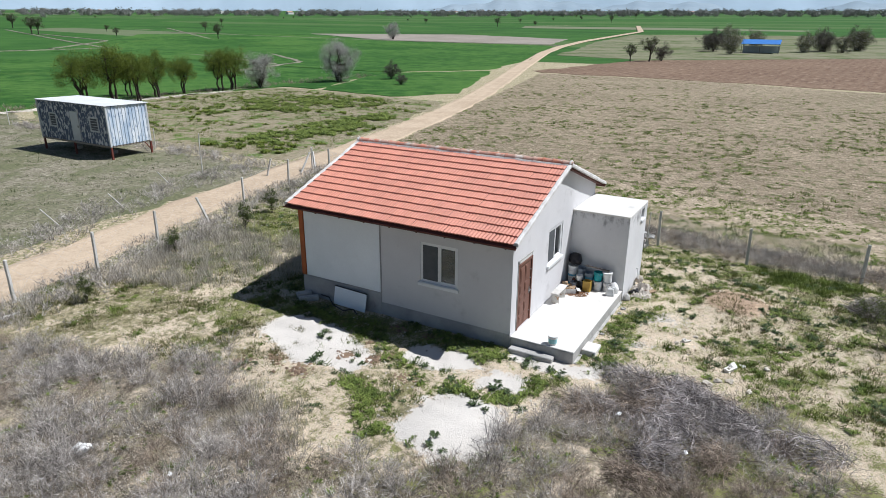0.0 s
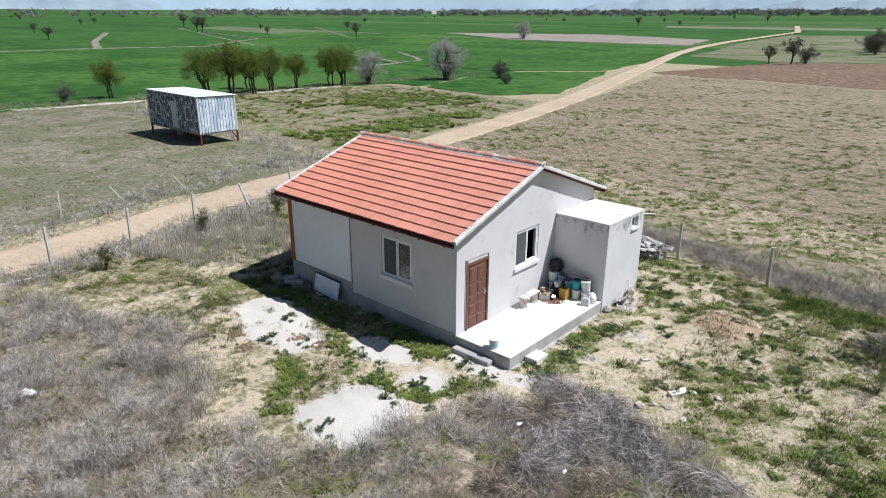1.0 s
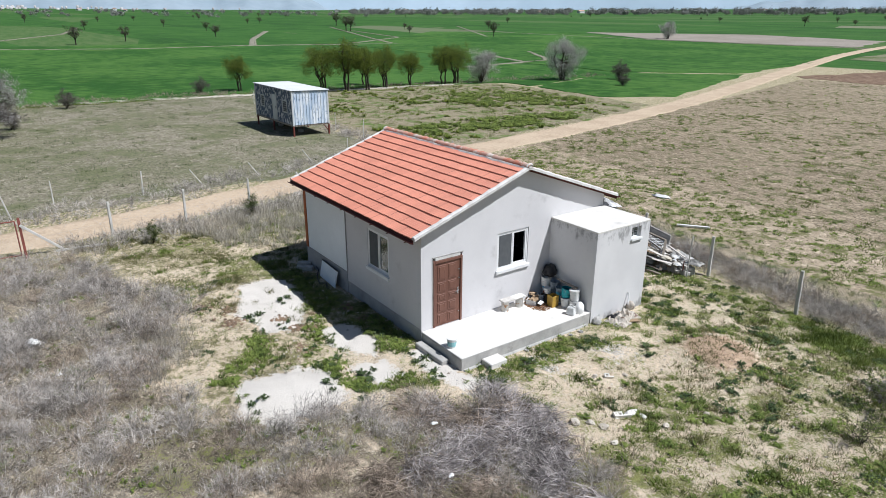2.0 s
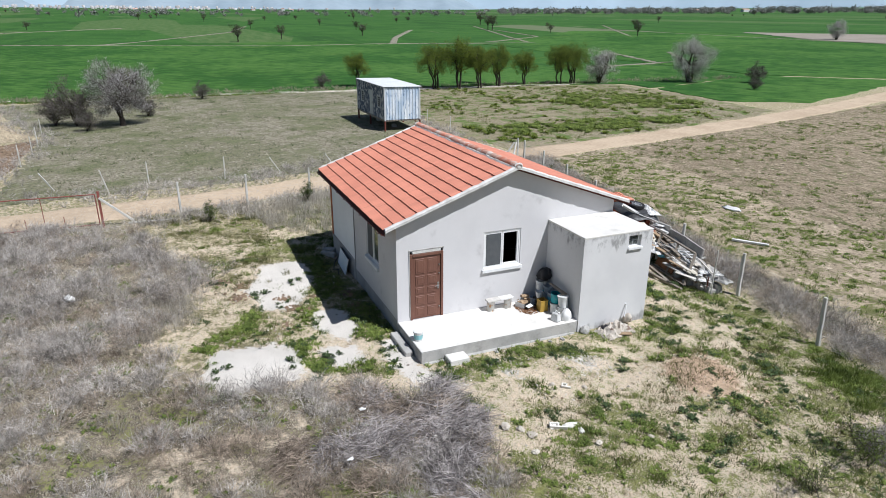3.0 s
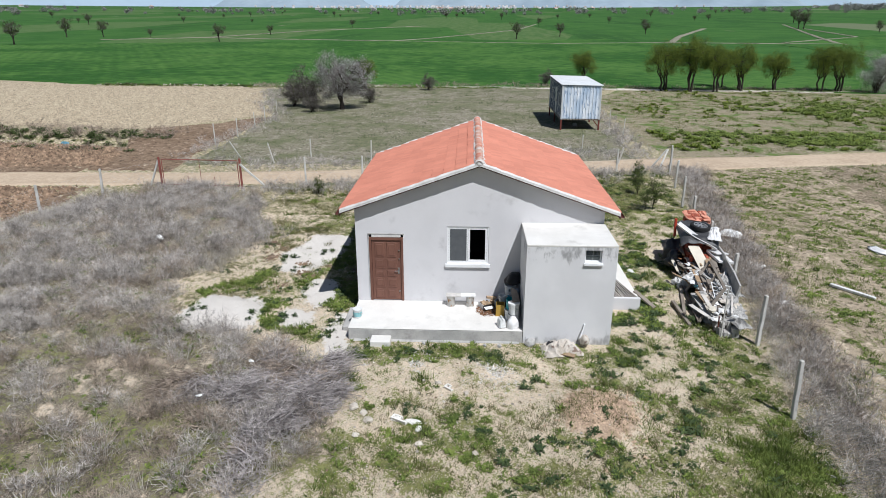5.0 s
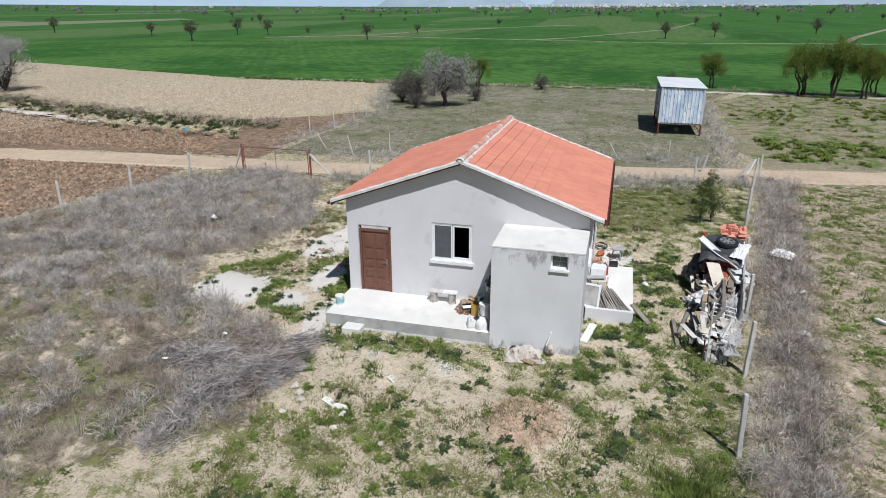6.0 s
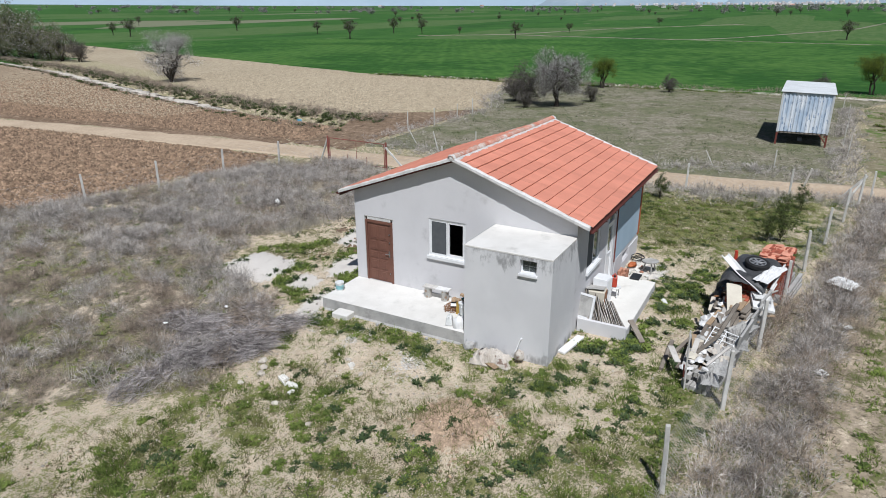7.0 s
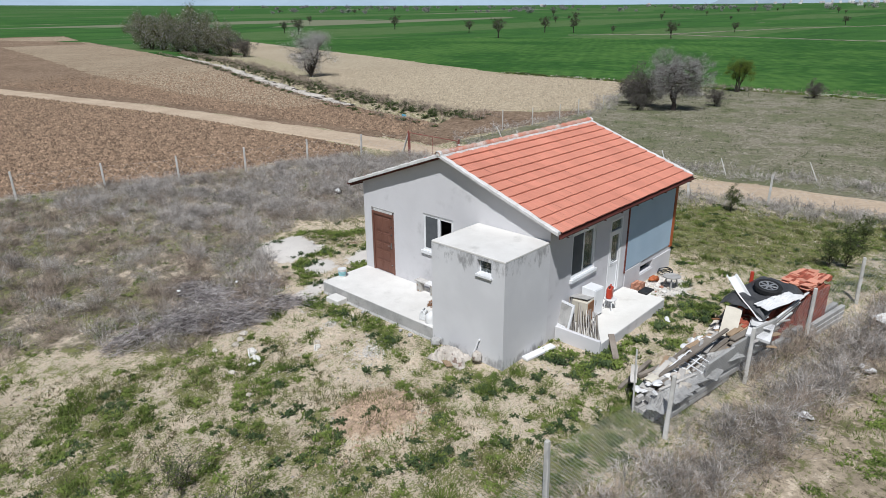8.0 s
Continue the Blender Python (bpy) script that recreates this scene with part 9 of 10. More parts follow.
block_piece(-0.78, 17.92, 0.40, 0.17, 0.13, 62, "broken pale hollow block on the grass", 14)
for k, (x, y, a, b, c) in enumerate(((-0.72, 18.2, 0.20, 0.10, 0.07), (-0.85, 17.82, 0.13, 0.08, 0.06), (-0.5, 18.35, 0.11, 0.07, 0.05))):
    heap("rubble_piece", x, y, float(lie(x, y)) + 0.02, a, b, c, 33.7 + k, M_CONCRETE, "flat broken piece of pale block", "rubble", 0.22, 2)
block_piece(-2.1, 19.0, 0.24, 0.15, 0.10, 50, "piece of pale block by the weeds", 20)
for k, (x, y, s) in enumerate(((-1.2, 16.8, 0.10), (-0.95, 17.05, 0.09), (-0.7, 17.2, 0.10), (-2.3, 18.7, 0.07), (0.1, 18.4, 0.07), (-1.9, 19.4, 0.06), (0.35, 19.6, 0.06), (-0.2, 17.0, 0.07))):
    heap("rock", x, y, float(lie(x, y)) + 0.02, s * 1.3, s, s * 0.8, 40 + k, M_STONE, "pale broken stone in the yard", "stone", 0.2, 2)
heap("white_rock", -12.32, 6.99, 0.28, 0.20, 0.14, 0.12, 51, M_WHITESHEET, "white lump of plaster in the dry brush", "rock", 0.25)
for k, (x, y) in enumerate(((-2.7, 13.9), (-1.1, 13.2), (-10.0, 7.4))):
    heap("litter_scrap", x, y, 0.42 if k < 2 else 0.3, 0.07, 0.04, 0.03, 60 + k, M_WHITESHEET, "white scrap of rubbish in the brush", "litter", 0.35, 2)
for k, (x, y, rx) in enumerate(((-7.48, 29.46, 0.17), (-10.61, 30.14, 0.14), (-10.74, 29.93, 0.1))):
    heap("plastic_bag", x, y, 0.12, rx, rx * 0.6, rx * 0.45, 70 + k, M_WHITESHEET, "white plastic bag blown against the brush", "litter", 0.35, 2)
heap("plastic_sheet", -12.64, 35.41, 0.06, 0.55, 0.25, 0.08, 81, M_WHITESHEET, "white plastic sheet on the stubble", "litter", 0.3)
crumpled("plastic_sheet", -13.6, 30.05, 0.32, 0.42, 0.3, 0.24, 60, 98, M_WHITESHEET, "white plastic sheet blown against the fence brush", "litter")
tagged(part("white_pole", beam(bmesh.new(), (-9.1, 31.75, 0.1), (-8.0, 32.6, 0.09), 0.13, 0.08), M_WHITESHEET), "white plastic trough lying on the stubble", "trough")
heap("plastic_scrap", -32.77, -9.49, 0.1, 0.3, 0.2, 0.12, 83, M_BLUEBAG, "blue plastic scrap by the ditch", "litter", 0.3, 2)


# ---- the scrap heap along the north fence ----
HX = Vector((-0.985, 0.17, 0))   # along the fence, westwards
HN = Vector((-0.17, -0.985, 0))  # from the fence into the yard


def heap_at(s, d, z):
    """A point of the heap: s metres west along the fence, d metres into the yard."""
    p = Vector((-5.05, 27.3, 0)) + HX * s + HN * d
    return (p.x, p.y, z)


FT = math.degrees(math.atan2(0.17, -0.985))
sr = random.Random(90)
# grey concrete lintels stacked along the wire
for k in range(6):
    s0 = 0.3 + sr.uniform(0, 0.5) + (k % 3) * 2.9
    z = 0.16 + (k // 3) * 0.15
    o = part("lintel", beam(bmesh.new(), heap_at(s0, 0.1 + sr.uniform(0, 0.07), z), heap_at(s0 + sr.uniform(1.9, 2.7), 0.13 + sr.uniform(-0.03, 0.07), z + sr.uniform(-0.02, 0.05)), sr.uniform(0.12, 0.17), 0.13), M_ROUGHCONC)
    tagged(o, "grey concrete lintel stacked along the fence", "lintel", "lintels along the fence")
for k in range(3):
    s0 = 2.1 + k * 1.0
    o = part("concrete_slab", block(bmesh.new(), -0.55, 0.55, -0.03, 0.03, 0, 0.62 + 0.06 * k, Matrix.Translation(heap_at(s0, 0.06, 0.52)) @ pose(0, 0, 0, 8 - 3 * k, 4 * k - 4, FT), 0.01), M_ROUGHCONC)
    tagged(o, "thin grey slab propped against the wire", "slab", "slabs at the fence")
brick_stack(*heap_at(0.35, 0.5, 0)[:2], 4, 6, 3, FT, BRICKG, "end of the heap: stacked broken pale bricks", 7)
for k in range(34):
    s0, d0 = sr.uniform(0.2, 3.4), sr.uniform(0.25, 0.95)
    s1 = s0 + sr.uniform(1.2, 2.4)
    z0 = 0.42 + 0.16 * s0 * 0.4 + sr.uniform(-0.05, 0.12)
    o = part("plank", beam(bmesh.new(), heap_at(s0, d0, z0), heap_at(s1, d0 + sr.uniform(-0.35, 0.3), z0 + sr.uniform(0.0, 0.28)), sr.uniform(0.08, 0.17), sr.uniform(0.025, 0.06)), sr.choice((M_WOODGREY, M_WOODPALE, M_WOODPALE, M_WOODGREY, M_ROUGHCONC)))
    tagged(o, "weathered timber plank thrown on the scrap heap", "plank", "timber on the scrap heap")
for k in range(46):
    s0, d0 = sr.uniform(0.1, 3.6), sr.uniform(0.1, 0.95)
    sc = sr.uniform(0.05, 0.12)
    x, y, _ = heap_at(s0, d0, 0)
    heap("rubble_stone", x, y, sr.uniform(0.48, 0.72), sc * 1.4, sc, sc * 0.7, sr.uniform(0, 60), sr.choice((M_ROUGHCONC, M_STONE, M_WHITESHEET)), "broken masonry on the scrap heap", "rubble", 0.22, 2)
for k in range(40):
    s0, d0 = sr.uniform(0.3, 8.0), sr.uniform(0.25, 1.15)
    sc = sr.uniform(0.10, 0.24)
    x, y, _ = heap_at(s0, d0, 0)
    heap("rubble_stone", x, y, sr.uniform(0.10, 0.38), sc * 1.3, sc, sc * 0.9, sr.uniform(0, 60), sr.choice((M_ROUGHCONC, M_WOODGREY, M_EARTHLUMP, M_ROUGHCONC)), "rubble filling the scrap heap", "rubble", 0.22, 2)


for k in range(44):
    s0, d0 = sr.uniform(0.3, 4.6), sr.uniform(0.1, 1.05)
    an, ln = sr.gauss(0.1, 0.5), sr.uniform(0.35, 1.3)
    z0 = 0.52 + 0.10 * s0 - 0.22 * abs(d0 - 0.45) + sr.uniform(-0.05, 0.16)
    o = part("board", beam(bmesh.new(), heap_at(s0, d0, z0), heap_at(s0 + ln * math.cos(an), d0 + ln * math.sin(an) * 0.6, z0 + sr.uniform(-0.10, 0.16)), sr.uniform(0.04, 0.16), sr.uniform(0.015, 0.035)), sr.choice((M_WOODGREY, M_WOODPALE, M_ROUGHCONC, M_PINE, M_WOODPALE)))
    tagged(o, "broken weathered board on the scrap heap", "board", "broken boards on the heap")
for k in range(16):
    s0, d0, sc = sr.uniform(0.4, 4.2), sr.uniform(0.0, 1.15), sr.uniform(0.05, 0.13)
    x, y, _ = heap_at(s0, d0, 0)
    heap("rubbish_scrap", x, y, 0.62 + 0.07 * s0 - 0.2 * abs(d0 - 0.45), sc * 1.5, sc, sc * 0.5, sr.uniform(0, 60), sr.choice((M_WHITESHEET, M_WHITESHEET, M_CREAM, M_CLOTH)), "crumpled pale scrap on the heap", "litter", 0.35, 2)
for k in range(7):
    s0 = 0.15 + 0.42 * k
    crumpled("cement_sack", *heap_at(s0, 0.12 + sr.uniform(-0.04, 0.12), 0.50 + 0.05 * k), sr.uniform(0.26, 0.40), sr.uniform(0.18, 0.26), 0.14, FT + sr.uniform(-30, 30), 300 + k, M_ROUGHCONC, "hardened grey cement sack on the heap", "sack")


def old_frame():
    """A wooden window frame leaning on the heap's yard side."""
    f = empty("wooden_frame", *heap_at(2.2, 1.05, 0.1), "old grey wooden frame leaning on the heap", "frame")
    a, b, c, d = heap_at(0.7, 1.15, 0.16), heap_at(2.9, 1.25, 0.18), heap_at(3.3, 0.55, 1.15), heap_at(1.3, 0.45, 1.05)
    for p, q in ((a, b), (b, c), (c, d), (d, a)):
        own(part("rail", beam(bmesh.new(), p, q, 0.09, 0.05), M_WOODGREY), f)
    mid = lambda p, q, t: tuple(u + (v - u) * t for u, v in zip(p, q))
    own(part("crossbar", beam(bmesh.new(), mid(a, b, 0.5), mid(d, c, 0.5), 0.07, 0.045), M_WOODGREY), f)


old_frame()
tagged(part("plywood_sheet", block(bmesh.new(), -0.55, 0.55, -0.012, 0.012, 0, 0.62, Matrix.Translation(heap_at(2.3, 1.0, 0.14)) @ pose(0, 0, 0, 24, 0, FT), 0.003), M_PLY), "orange-brown plywood sheet under the frame", "plywood")
for s0, s1, d0, d1 in ((1.2, 3.4, 1.5, 1.35), (0.4, 2.0, 1.45, 1.75), (3.0, 4.6, 1.2, 1.45)):
    tagged(part("timber", beam(bmesh.new(), heap_at(s0, d0, 0.16), heap_at(s1, d1, 0.18), 0.10, 0.08), M_WOODGREY), "dark timber lying before the heap", "timber", "timber before the heap")


def iron_grille():
    """A small wrought window grille, painted white, lying on top."""
    g = empty("iron_grille", *heap_at(1.6, 0.45, 0.78), "white ornamental iron grille lying on the heap", "grille")
    m = Matrix.Translation(heap_at(1.6, 0.42, 0.80)) @ pose(0, 0, 0, 10, -12, FT)
    for k in range(5):
        own(part("bar", beam(bmesh.new(), (-0.4 + 0.2 * k, -0.3, 0), (-0.4 + 0.2 * k, 0.3, 0), 0.022, 0.022, m), M_PVC), g)
    for y in (-0.3, 0.0, 0.3):
        own(part("rail", beam(bmesh.new(), (-0.42, y, 0.012), (0.42, y, 0.012), 0.022, 0.022, m), M_PVC), g)


iron_grille()
heap("blue_bag", *heap_at(2.5, 0.95, 0.55), 0.16, 0.12, 0.12, 91, M_BLUEBAG, "blue plastic bag on the heap", "bag", 0.3, 2)
crumpled("clear_sheet", *heap_at(3.0, 0.9, 0.60), 0.42, 0.32, 0.30, 40, 92, M_WHITESHEET, "crumpled whitish plastic on the heap", "plastic")
crumpled("white_sack", *heap_at(3.6, 1.3, 0.12), 0.32, 0.24, 0.36, 10, 93, M_WHITESHEET, "torn white sack before the heap", "sack")
heap("rubbish_sack", *heap_at(5.75, 1.35, 0.5), 0.40, 0.30, 0.5, 94, M_TARP, "bulging black sack beside the brick stack", "sack", 0.35)
heap("rubbish_sack", *heap_at(5.0, 1.42, 0.42), 0.30, 0.24, 0.42, 95, M_TARP, "black rubbish sack beside the brick stack", "sack", 0.35)

# timber and board stack in the middle
for k in range(12):
    z = 0.34 + 0.085 * (k % 6)
    s0 = 3.3 + sr.uniform(-0.2, 0.2) + (k // 6) * 0.2
    o = part("plank", beam(bmesh.new(), heap_at(s0, 0.35 + 0.18 * (k // 6) + sr.uniform(-0.03, 0.03), z + 0.2), heap_at(s0 + 2.0, 0.3 + 0.3 * (k // 6) + sr.uniform(-0.05, 0.05), z + 0.26), 0.16, 0.045), sr.choice((M_WOODGREY, M_PINE, M_WOODGREY)))
    tagged(o, "stacked timber board in the scrap heap", "board", "boards in the scrap heap")
tagged(part("cream_board", beam(bmesh.new(), heap_at(3.45, 0.62, 0.80), heap_at(4.3, 0.95, 1.30), 0.40, 0.022), M_CREAM), "long cream board sloping over the heap", "board")
brick_stack(*heap_at(4.45, 0.75, 0)[:2], 5, 6, 7, FT, BRICK, "stack of dark red bricks under sheets", 9)
brick_stack(*heap_at(5.4, 0.66, 0)[:2], 7, 8, 10, FT, BRICK, "tall stack of red bricks under a tarp", 10)
brick_stack(*heap_at(7.15, 0.45, 0)[:2], 6, 8, 11, FT, BRICK, "tall stack of new red bricks at the fence", 11)


def sheet_over(name, s0, s1, d0, d1, z, sag, material, label, seed, tip=0.0):
    """A loose sheet draped over the heap, its edges hanging."""
    bm = bmesh.new()
    nx, ny = 16, 12
    g = []
    for i in range(nx + 1):
        row_v = []
        for j in range(ny + 1):
            u, v = i / nx, j / ny
            edge = max(0, abs(u - 0.5) * 2 - 0.75) * 4 * sag + max(0, abs(v - 0.5) * 2 - 0.7) * 3.3 * sag
            p = heap_at(s0 + (s1 - s0) * u, d0 + (d1 - d0) * v, 0)
            row_v.append(bm.verts.new((p[0], p[1], z + tip * (u - 0.5) - edge + 0.05 * noise.noise((u * 5 + seed, v * 5, seed)) + 0.025 * noise.noise((u * 13 + seed, v * 13, 1)))))
        g.append(row_v)
    for i in range(nx):
        for j in range(ny):
            bm.faces.new((g[i][j], g[i + 1][j], g[i + 1][j + 1], g[i][j + 1]))
    r = bmesh.ops.extrude_face_region(bm, geom=list(bm.faces))
    bmesh.ops.translate(bm, verts=[v for v in r["geom"] if isinstance(v, bmesh.types.BMVert)], vec=(0, 0, 0.008))
    bmesh.ops.recalc_face_normals(bm, faces=bm.faces)
    for f in bm.faces:
        f.smooth = True
    return tagged(part(name, bm, material), label, "sheet")


sheet_over("tarpaulin", 4.25, 6.35, 0.12, 1.36, 1.60, 0.15, M_TARP, "dusty black tarpaulin over the brick stack", 3, 0.10)


def wheel():
    w = empty("car_wheel", *heap_at(5.27, 0.64, 1.63), "old car wheel with alloy rim lying on the tarp", "wheel")
    m = Matrix.Translation(heap_at(5.27, 0.64, 1.63)) @ pose(0, 0, 0, -5, 6, 0) @ Matrix.Diagonal((1.02, 1.02, 0.85, 1))
    ty = own(part("tyre", lathe(bmesh.new(), [(0.225, 0.03), (0.26, 0.0), (0.31, 0.0), (0.335, 0.03), (0.335, 0.15), (0.31, 0.18), (0.26, 0.18), (0.225, 0.155)], 32, m), M_RUBBER), w)
    bm = lathe(bmesh.new(), [(0.23, 0.10), (0.23, 0.168), (0.205, 0.168), (0.20, 0.12), (0.05, 0.12)], 28, m)
    rim = own(part("rim", bm, M_RIM), w)
    bm = bmesh.new()
    for k in range(7):
        a = k * 6.283 / 7
        beam(bm, (0.03 * math.cos(a), 0.03 * math.sin(a), 0.15), (0.21 * math.cos(a), 0.21 * math.sin(a), 0.148), 0.052, 0.02, m)
    lathe(bm, [(0.05, 0.13), (0.05, 0.165), (0.03, 0.17)], 14, m)
    own(part("spokes", bm, M_RIM), w)


wheel()


def channel(name, a, b, w, h, material, label):
    """A long open gutter of curved sheet, its far end bent up and its rim rolled."""
    a, b = Vector(a), Vector(b)
    d = b - a
    m = Matrix.Translation(a) @ d.to_track_quat("X", "Z").to_matrix().to_4x4()
    bm = bmesh.new()
    prof = [(-w * 0.62, h), (-w * 0.5, h * 1.06), (-w * 0.40, h * 0.45), (-w * 0.22, h * 0.08), (0, 0), (w * 0.22, h * 0.08), (w * 0.40, h * 0.45), (w * 0.5, h * 1.06), (w * 0.62, h)]
    rows = []
    for k in range(13):
        t = k / 12
        lift = 0.10 * (1 - t) ** 4 + 0.012 * math.sin(t * 9)
        rows.append([bm.verts.new(m @ Vector((d.length * t, y * (1 + 0.05 * math.sin(7 * t)), z + lift))) for y, z in prof])
    for p, q in zip(rows, rows[1:]):
        for i in range(len(prof) - 1):
            bm.faces.new((p[i], p[i + 1], q[i + 1], q[i]))
    r = bmesh.ops.extrude_face_region(bm, geom=list(bm.faces))
    bmesh.ops.translate(bm, verts=[v for v in r["geom"] if isinstance(v, bmesh.types.BMVert)], vec=(0, 0, -0.008))
    bmesh.ops.recalc_face_normals(bm, faces=bm.faces)
    return tagged(part(name, bm, material), label, "gutter")


channel("sheet_channel", heap_at(4.88, 1.5, 1.74), heap_at(4.25, 0.2, 1.22), 0.26, 0.10, M_WHITESHEET, "white curved gutter lying across the heap")
tagged(part("white_board", block(bmesh.new(), -0.27, 0.27, -0.24, 0.24, -0.02, 0.02, Matrix.Translation(heap_at(4.2, 0.16, 1.17)) @ pose(0, 0, 0, 6, 5, FT + 24), 0.006), M_WHITESHEET), "square white board lying on the heap", "board")
crumpled("white_plastic", *heap_at(5.05, 0.2, 1.54), 0.75, 0.22, 0.14, FT - 8, 97, M_WHITESHEET, "torn white plastic along the fence side of the tarp", "plastic")
for k in range(30):
    s0, d0 = sr.uniform(2.9, 4.3), sr.uniform(0.15, 1.35)
    an = sr.uniform(-0.6, 0.6)
    ln = sr.uniform(0.5, 1.2)
    z0 = 0.38 + 0.62 * (1 - abs(d0 - 0.5)) * sr.uniform(0.6, 1)
    o = part("plank", beam(bmesh.new(), heap_at(s0, d0, z0), heap_at(s0 + ln * math.cos(an), d0 + ln * math.sin(an), z0 + sr.uniform(-0.15, 0.2)), sr.uniform(0.05, 0.13), sr.uniform(0.02, 0.05)), sr.choice((M_WOODGREY, M_WOODPALE, M_PINE, M_WOODPALE, M_WOODGREY)))
    tagged(o, "short weathered offcut thrown on the scrap heap", "plank", "timber on the scrap heap")
tagged(part("foam_panel", block(bmesh.new(), -0.42, 0.42, -0.28, 0.28, -0.04, 0.04, Matrix.Translation(heap_at(4.05, 0.1, 1.05)) @ pose(0, 0, 0, 8, -6, FT + 20), 0.006), M_WHITESHEET), "white foam panel on the heap", "panel")
tagged(part("red_pipe", tube(bmesh.new(), heap_at(5.85, 1.36, 1.1), heap_at(5.87, 1.38, 1.76), 0.05, None, 12), M_REDPLASTIC), "short red plastic pipe standing in the heap", "pipe")
for k in range(8):
    o = part("batten", beam(bmesh.new(), heap_at(3.4 + 0.2 * k, 0.08 + sr.uniform(-0.03, 0.05), 0.55 + 0.09 * k), heap_at(5.1 + 0.2 * k, 0.12 + sr.uniform(-0.05, 0.05), 0.78 + 0.09 * k), 0.06, 0.035), sr.choice((M_PINE, M_WOODGREY, M_WHITESHEET)))
    tagged(o, "batten pushed in along the fence side", "batten", "battens along the fence")
scatter("dry_brush", B_FORMS, np.array([heap_at(3.3 + 0.075 * k + sr.uniform(-0.1, 0.1), -0.18 + sr.uniform(-0.16, 0.14), 0)[:2] for k in range(0, 44, 2)]), (0.8, 1.9), M_BRUSHBROWN, "dry twiggy scrub grown up between the heap and the wire", 340, "dry brush")
for k in range(14):
    s0, d0, z0 = sr.uniform(3.6, 4.9), sr.uniform(0.95, 1.4), sr.uniform(0.35, 1.05)
    o = part("board", beam(bmesh.new(), heap_at(s0, d0, z0), heap_at(s0 + sr.uniform(0.3, 0.8), d0 + sr.uniform(-0.25, 0.2), z0 + sr.uniform(-0.12, 0.2)), sr.uniform(0.06, 0.15), sr.uniform(0.02, 0.04)), sr.choice((M_WOODPALE, M_PLY, M_WOODGREY, M_CREAM, M_PINE)))
    tagged(o, "broken board sticking out under the gutter", "board", "broken boards on the heap")
# orange roof tiles piled on the last stack
TILEPILE = bpy.data.meshes.new("spare_tile")
_bm = block(bmesh.new(), -0.21, 0.21, -0.12, 0.12, 0, 0.025, None, 0.004)
_bm.to_mesh(TILEPILE)
_bm.free()
TILEPILE.materials.append(M_SPARETILE)
pile = empty("tile_pile", *heap_at(7.1, 0.6, 1.5), "pile of spare orange roof tiles on bricks", "tile pile")
for k in range(26):
    p = heap_at(6.6 + (k % 4) * 0.32 + sr.uniform(-0.04, 0.04), 0.2 + (k // 4 % 3) * 0.28 + sr.uniform(-0.04, 0.04), 1.50 + (k // 12) * 0.035 + sr.uniform(0, 0.02))
    o = new("spare_tile", TILEPILE)
    o.matrix_world = Matrix.Translation(p) @ pose(0, 0, 0, sr.uniform(-8, 8), sr.uniform(-8, 8), FT + sr.uniform(-12, 12))
    own(o, pile)
for k in range(3):
    o = part("concrete_post", beam(bmesh.new(), heap_at(6.5 + 0.1 * k, -0.1 + 0.02 * k, 0.14 + 0.13 * k), heap_at(8.5 + 0.1 * k, -0.12 + 0.03 * k, 0.14 + 0.13 * k), 0.12, 0.12), M_ROUGHCONC)
    tagged(o, "spare concrete post lying along the fence", "post", "spare posts")


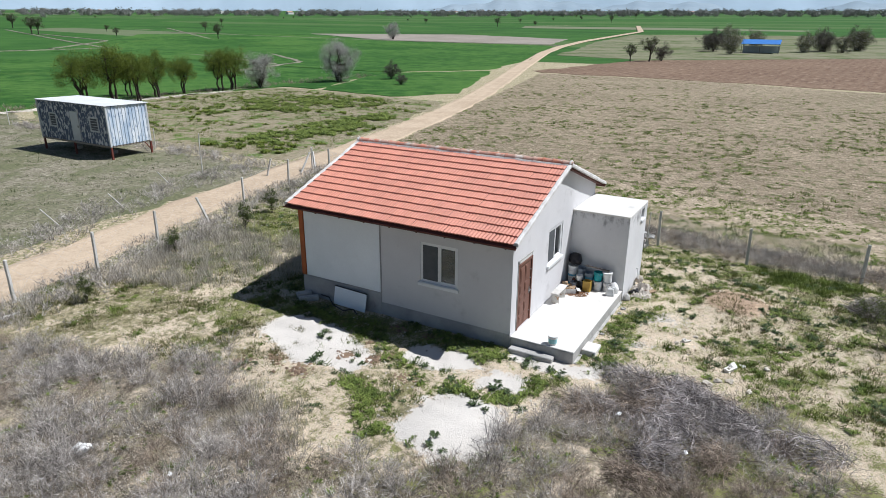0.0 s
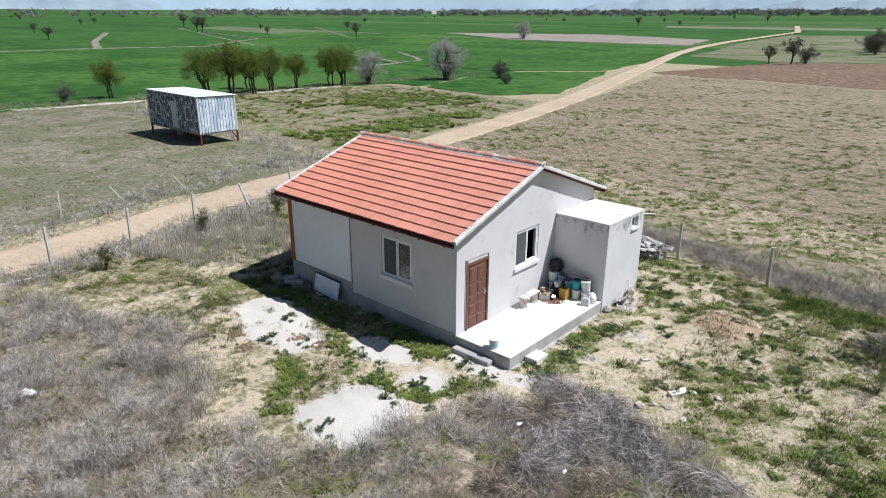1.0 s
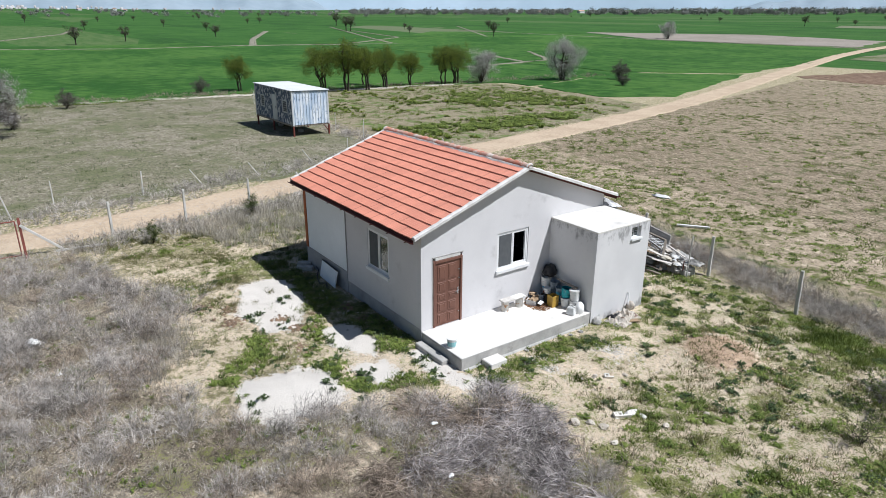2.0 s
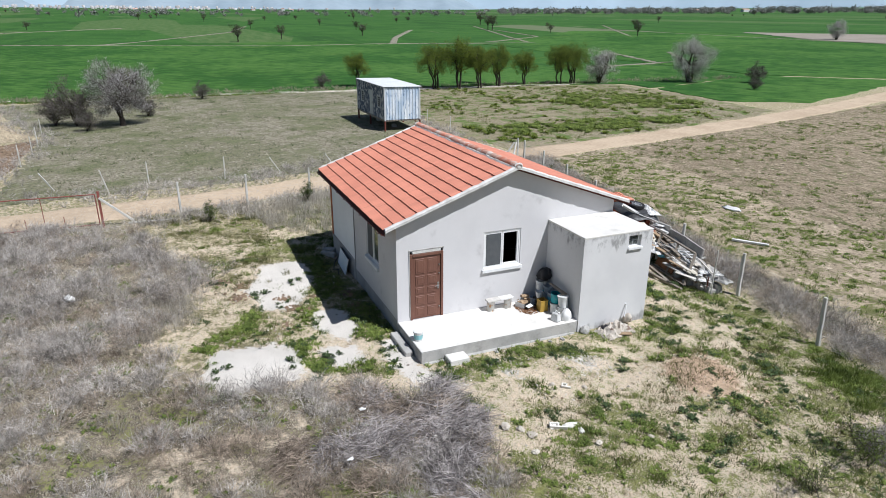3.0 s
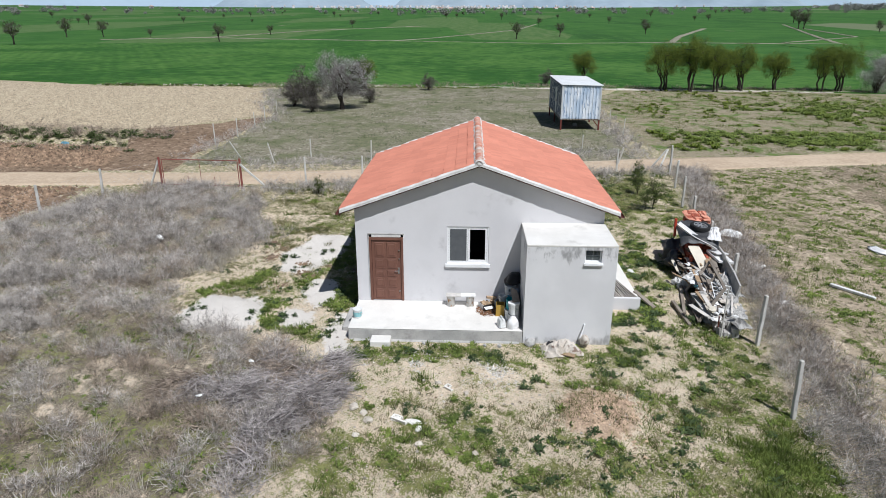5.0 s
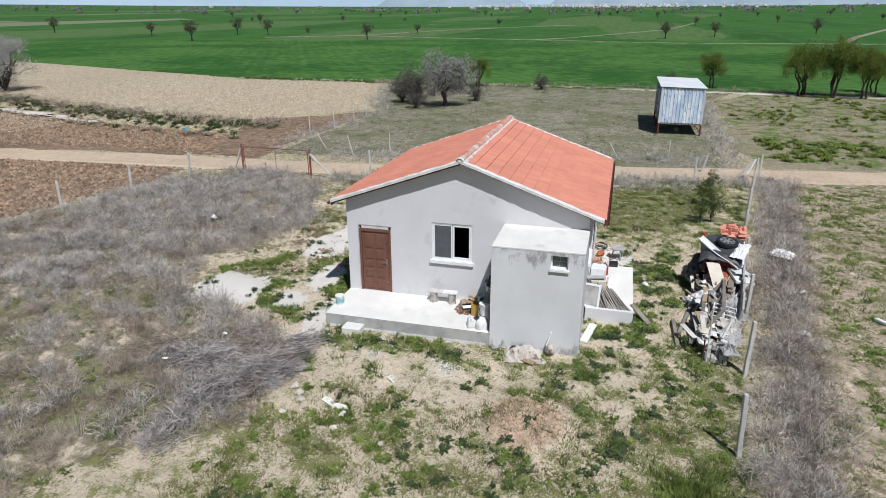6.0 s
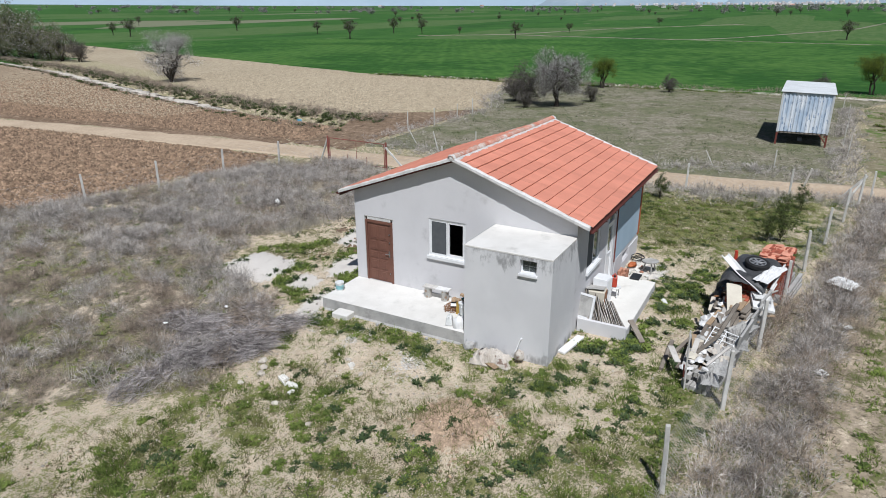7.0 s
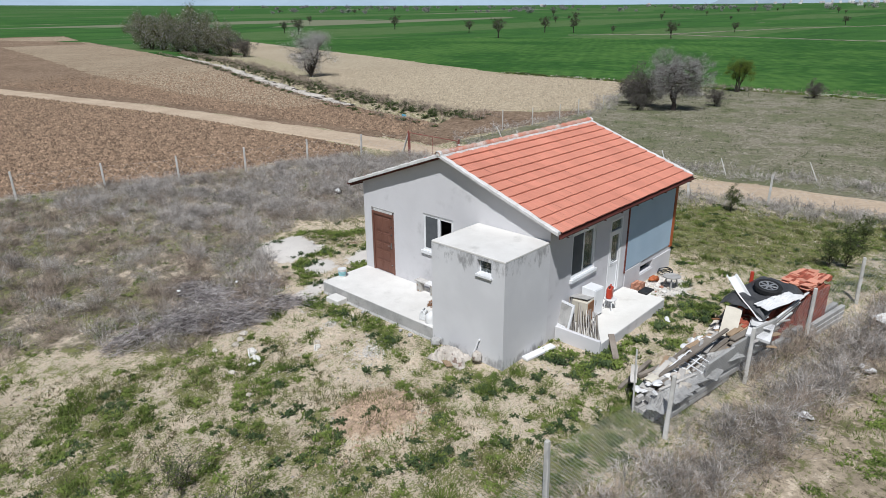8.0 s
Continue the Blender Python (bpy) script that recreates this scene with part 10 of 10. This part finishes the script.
# ---- roof tiles, last because there are many ----
def tile_form(w, length, lift, n=2):
    """One pan tile: two rolls across, its lower lip lifted."""
    us = np.linspace(0, w, 4 * n + 1)
    prof = 0.024 * (1 - np.cos(us / w * n * 2 * math.pi)) / 2
    vs, fs = [], []
    for v, up in ((0.0, lift), (length, 0.006)):
        for u, h in zip(us, prof):
            vs.append((u, v, h + up))
    k = len(us)
    for i in range(k - 1):
        fs.append((i, i + 1, k + i + 1, k + i))
    for u, h in zip(us, prof):
        vs.append((u, 0.0, h * 0.6 + lift - 0.034))
    for i in range(k - 1):
        fs.append((2 * k + i, 2 * k + i + 1, i + 1, i))
    return np.array(vs), fs


def lay_tiles():
    rows_n, cols_n = 12, 37
    x0, x1 = ROOF_W + 0.10, ROOF_E - 0.10
    w = (x1 - x0) / cols_n
    run = math.hypot(RIDGE_Y - EAVE_S, RIDGE_Z - EAVE_Z) + 0.03
    step = run / rows_n
    vs, fs = tile_form(w * 1.01, step + 0.05, 0.052)
    me = bpy.data.meshes.new("tile")
    me.from_pydata([tuple(v) for v in vs], [], fs)
    me.materials.append(M_TILE)
    rs = np.random.RandomState(8)
    for ye, s in ((EAVE_S, 1), (EAVE_N, -1)):
        pitch = math.degrees(math.atan2(RIDGE_Z - EAVE_Z, abs(RIDGE_Y - ye)))
        basis = pose(x0 if s > 0 else x1, ye, EAVE_Z, pitch, 0, 0 if s > 0 else 180)
        # step down the slope from the eave, the lip hanging a little past it
        base = basis @ Matrix.Translation((0, -0.03, 0.004))
        ov, of = [], []
        for r in range(rows_n):
            for c in range(cols_n):
                near = c >= cols_n - 12 if s > 0 else c < 12
                m = base @ Matrix.Translation((c * w + rs.uniform(-0.004, 0.004), r * step + rs.uniform(-0.008, 0.008), 0)) @ pose(0, 0, rs.uniform(0, 0.006), rs.uniform(-0.6, 0.6), rs.uniform(-0.8, 0.8), rs.uniform(-0.6, 0.6))
                if near:
                    o = new("tile", me)
                    o.parent = roof
                    o.matrix_parent_inverse = roof_inv
                    o.matrix_basis = m
                else:
                    a = np.array(m)
                    k = sum(len(q) for q in ov)
                    ov.append(vs @ a[:3, :3].T + a[:3, 3])
                    of += [tuple(i + k for i in f) for f in fs]
        me2 = bpy.data.meshes.new("tiling")
        me2.from_pydata([tuple(v) for v in np.concatenate(ov)], [], of)
        me2.materials.append(M_TILES)
        o = new("tiling", me2)
        o.parent = roof
        o.matrix_parent_inverse = roof_inv
        tagged(o, "rows of orange-red clay tiles", kind="stuff")


bpy.context.view_layer.update()
roof_inv = roof.matrix_world.inverted()
lay_tiles()
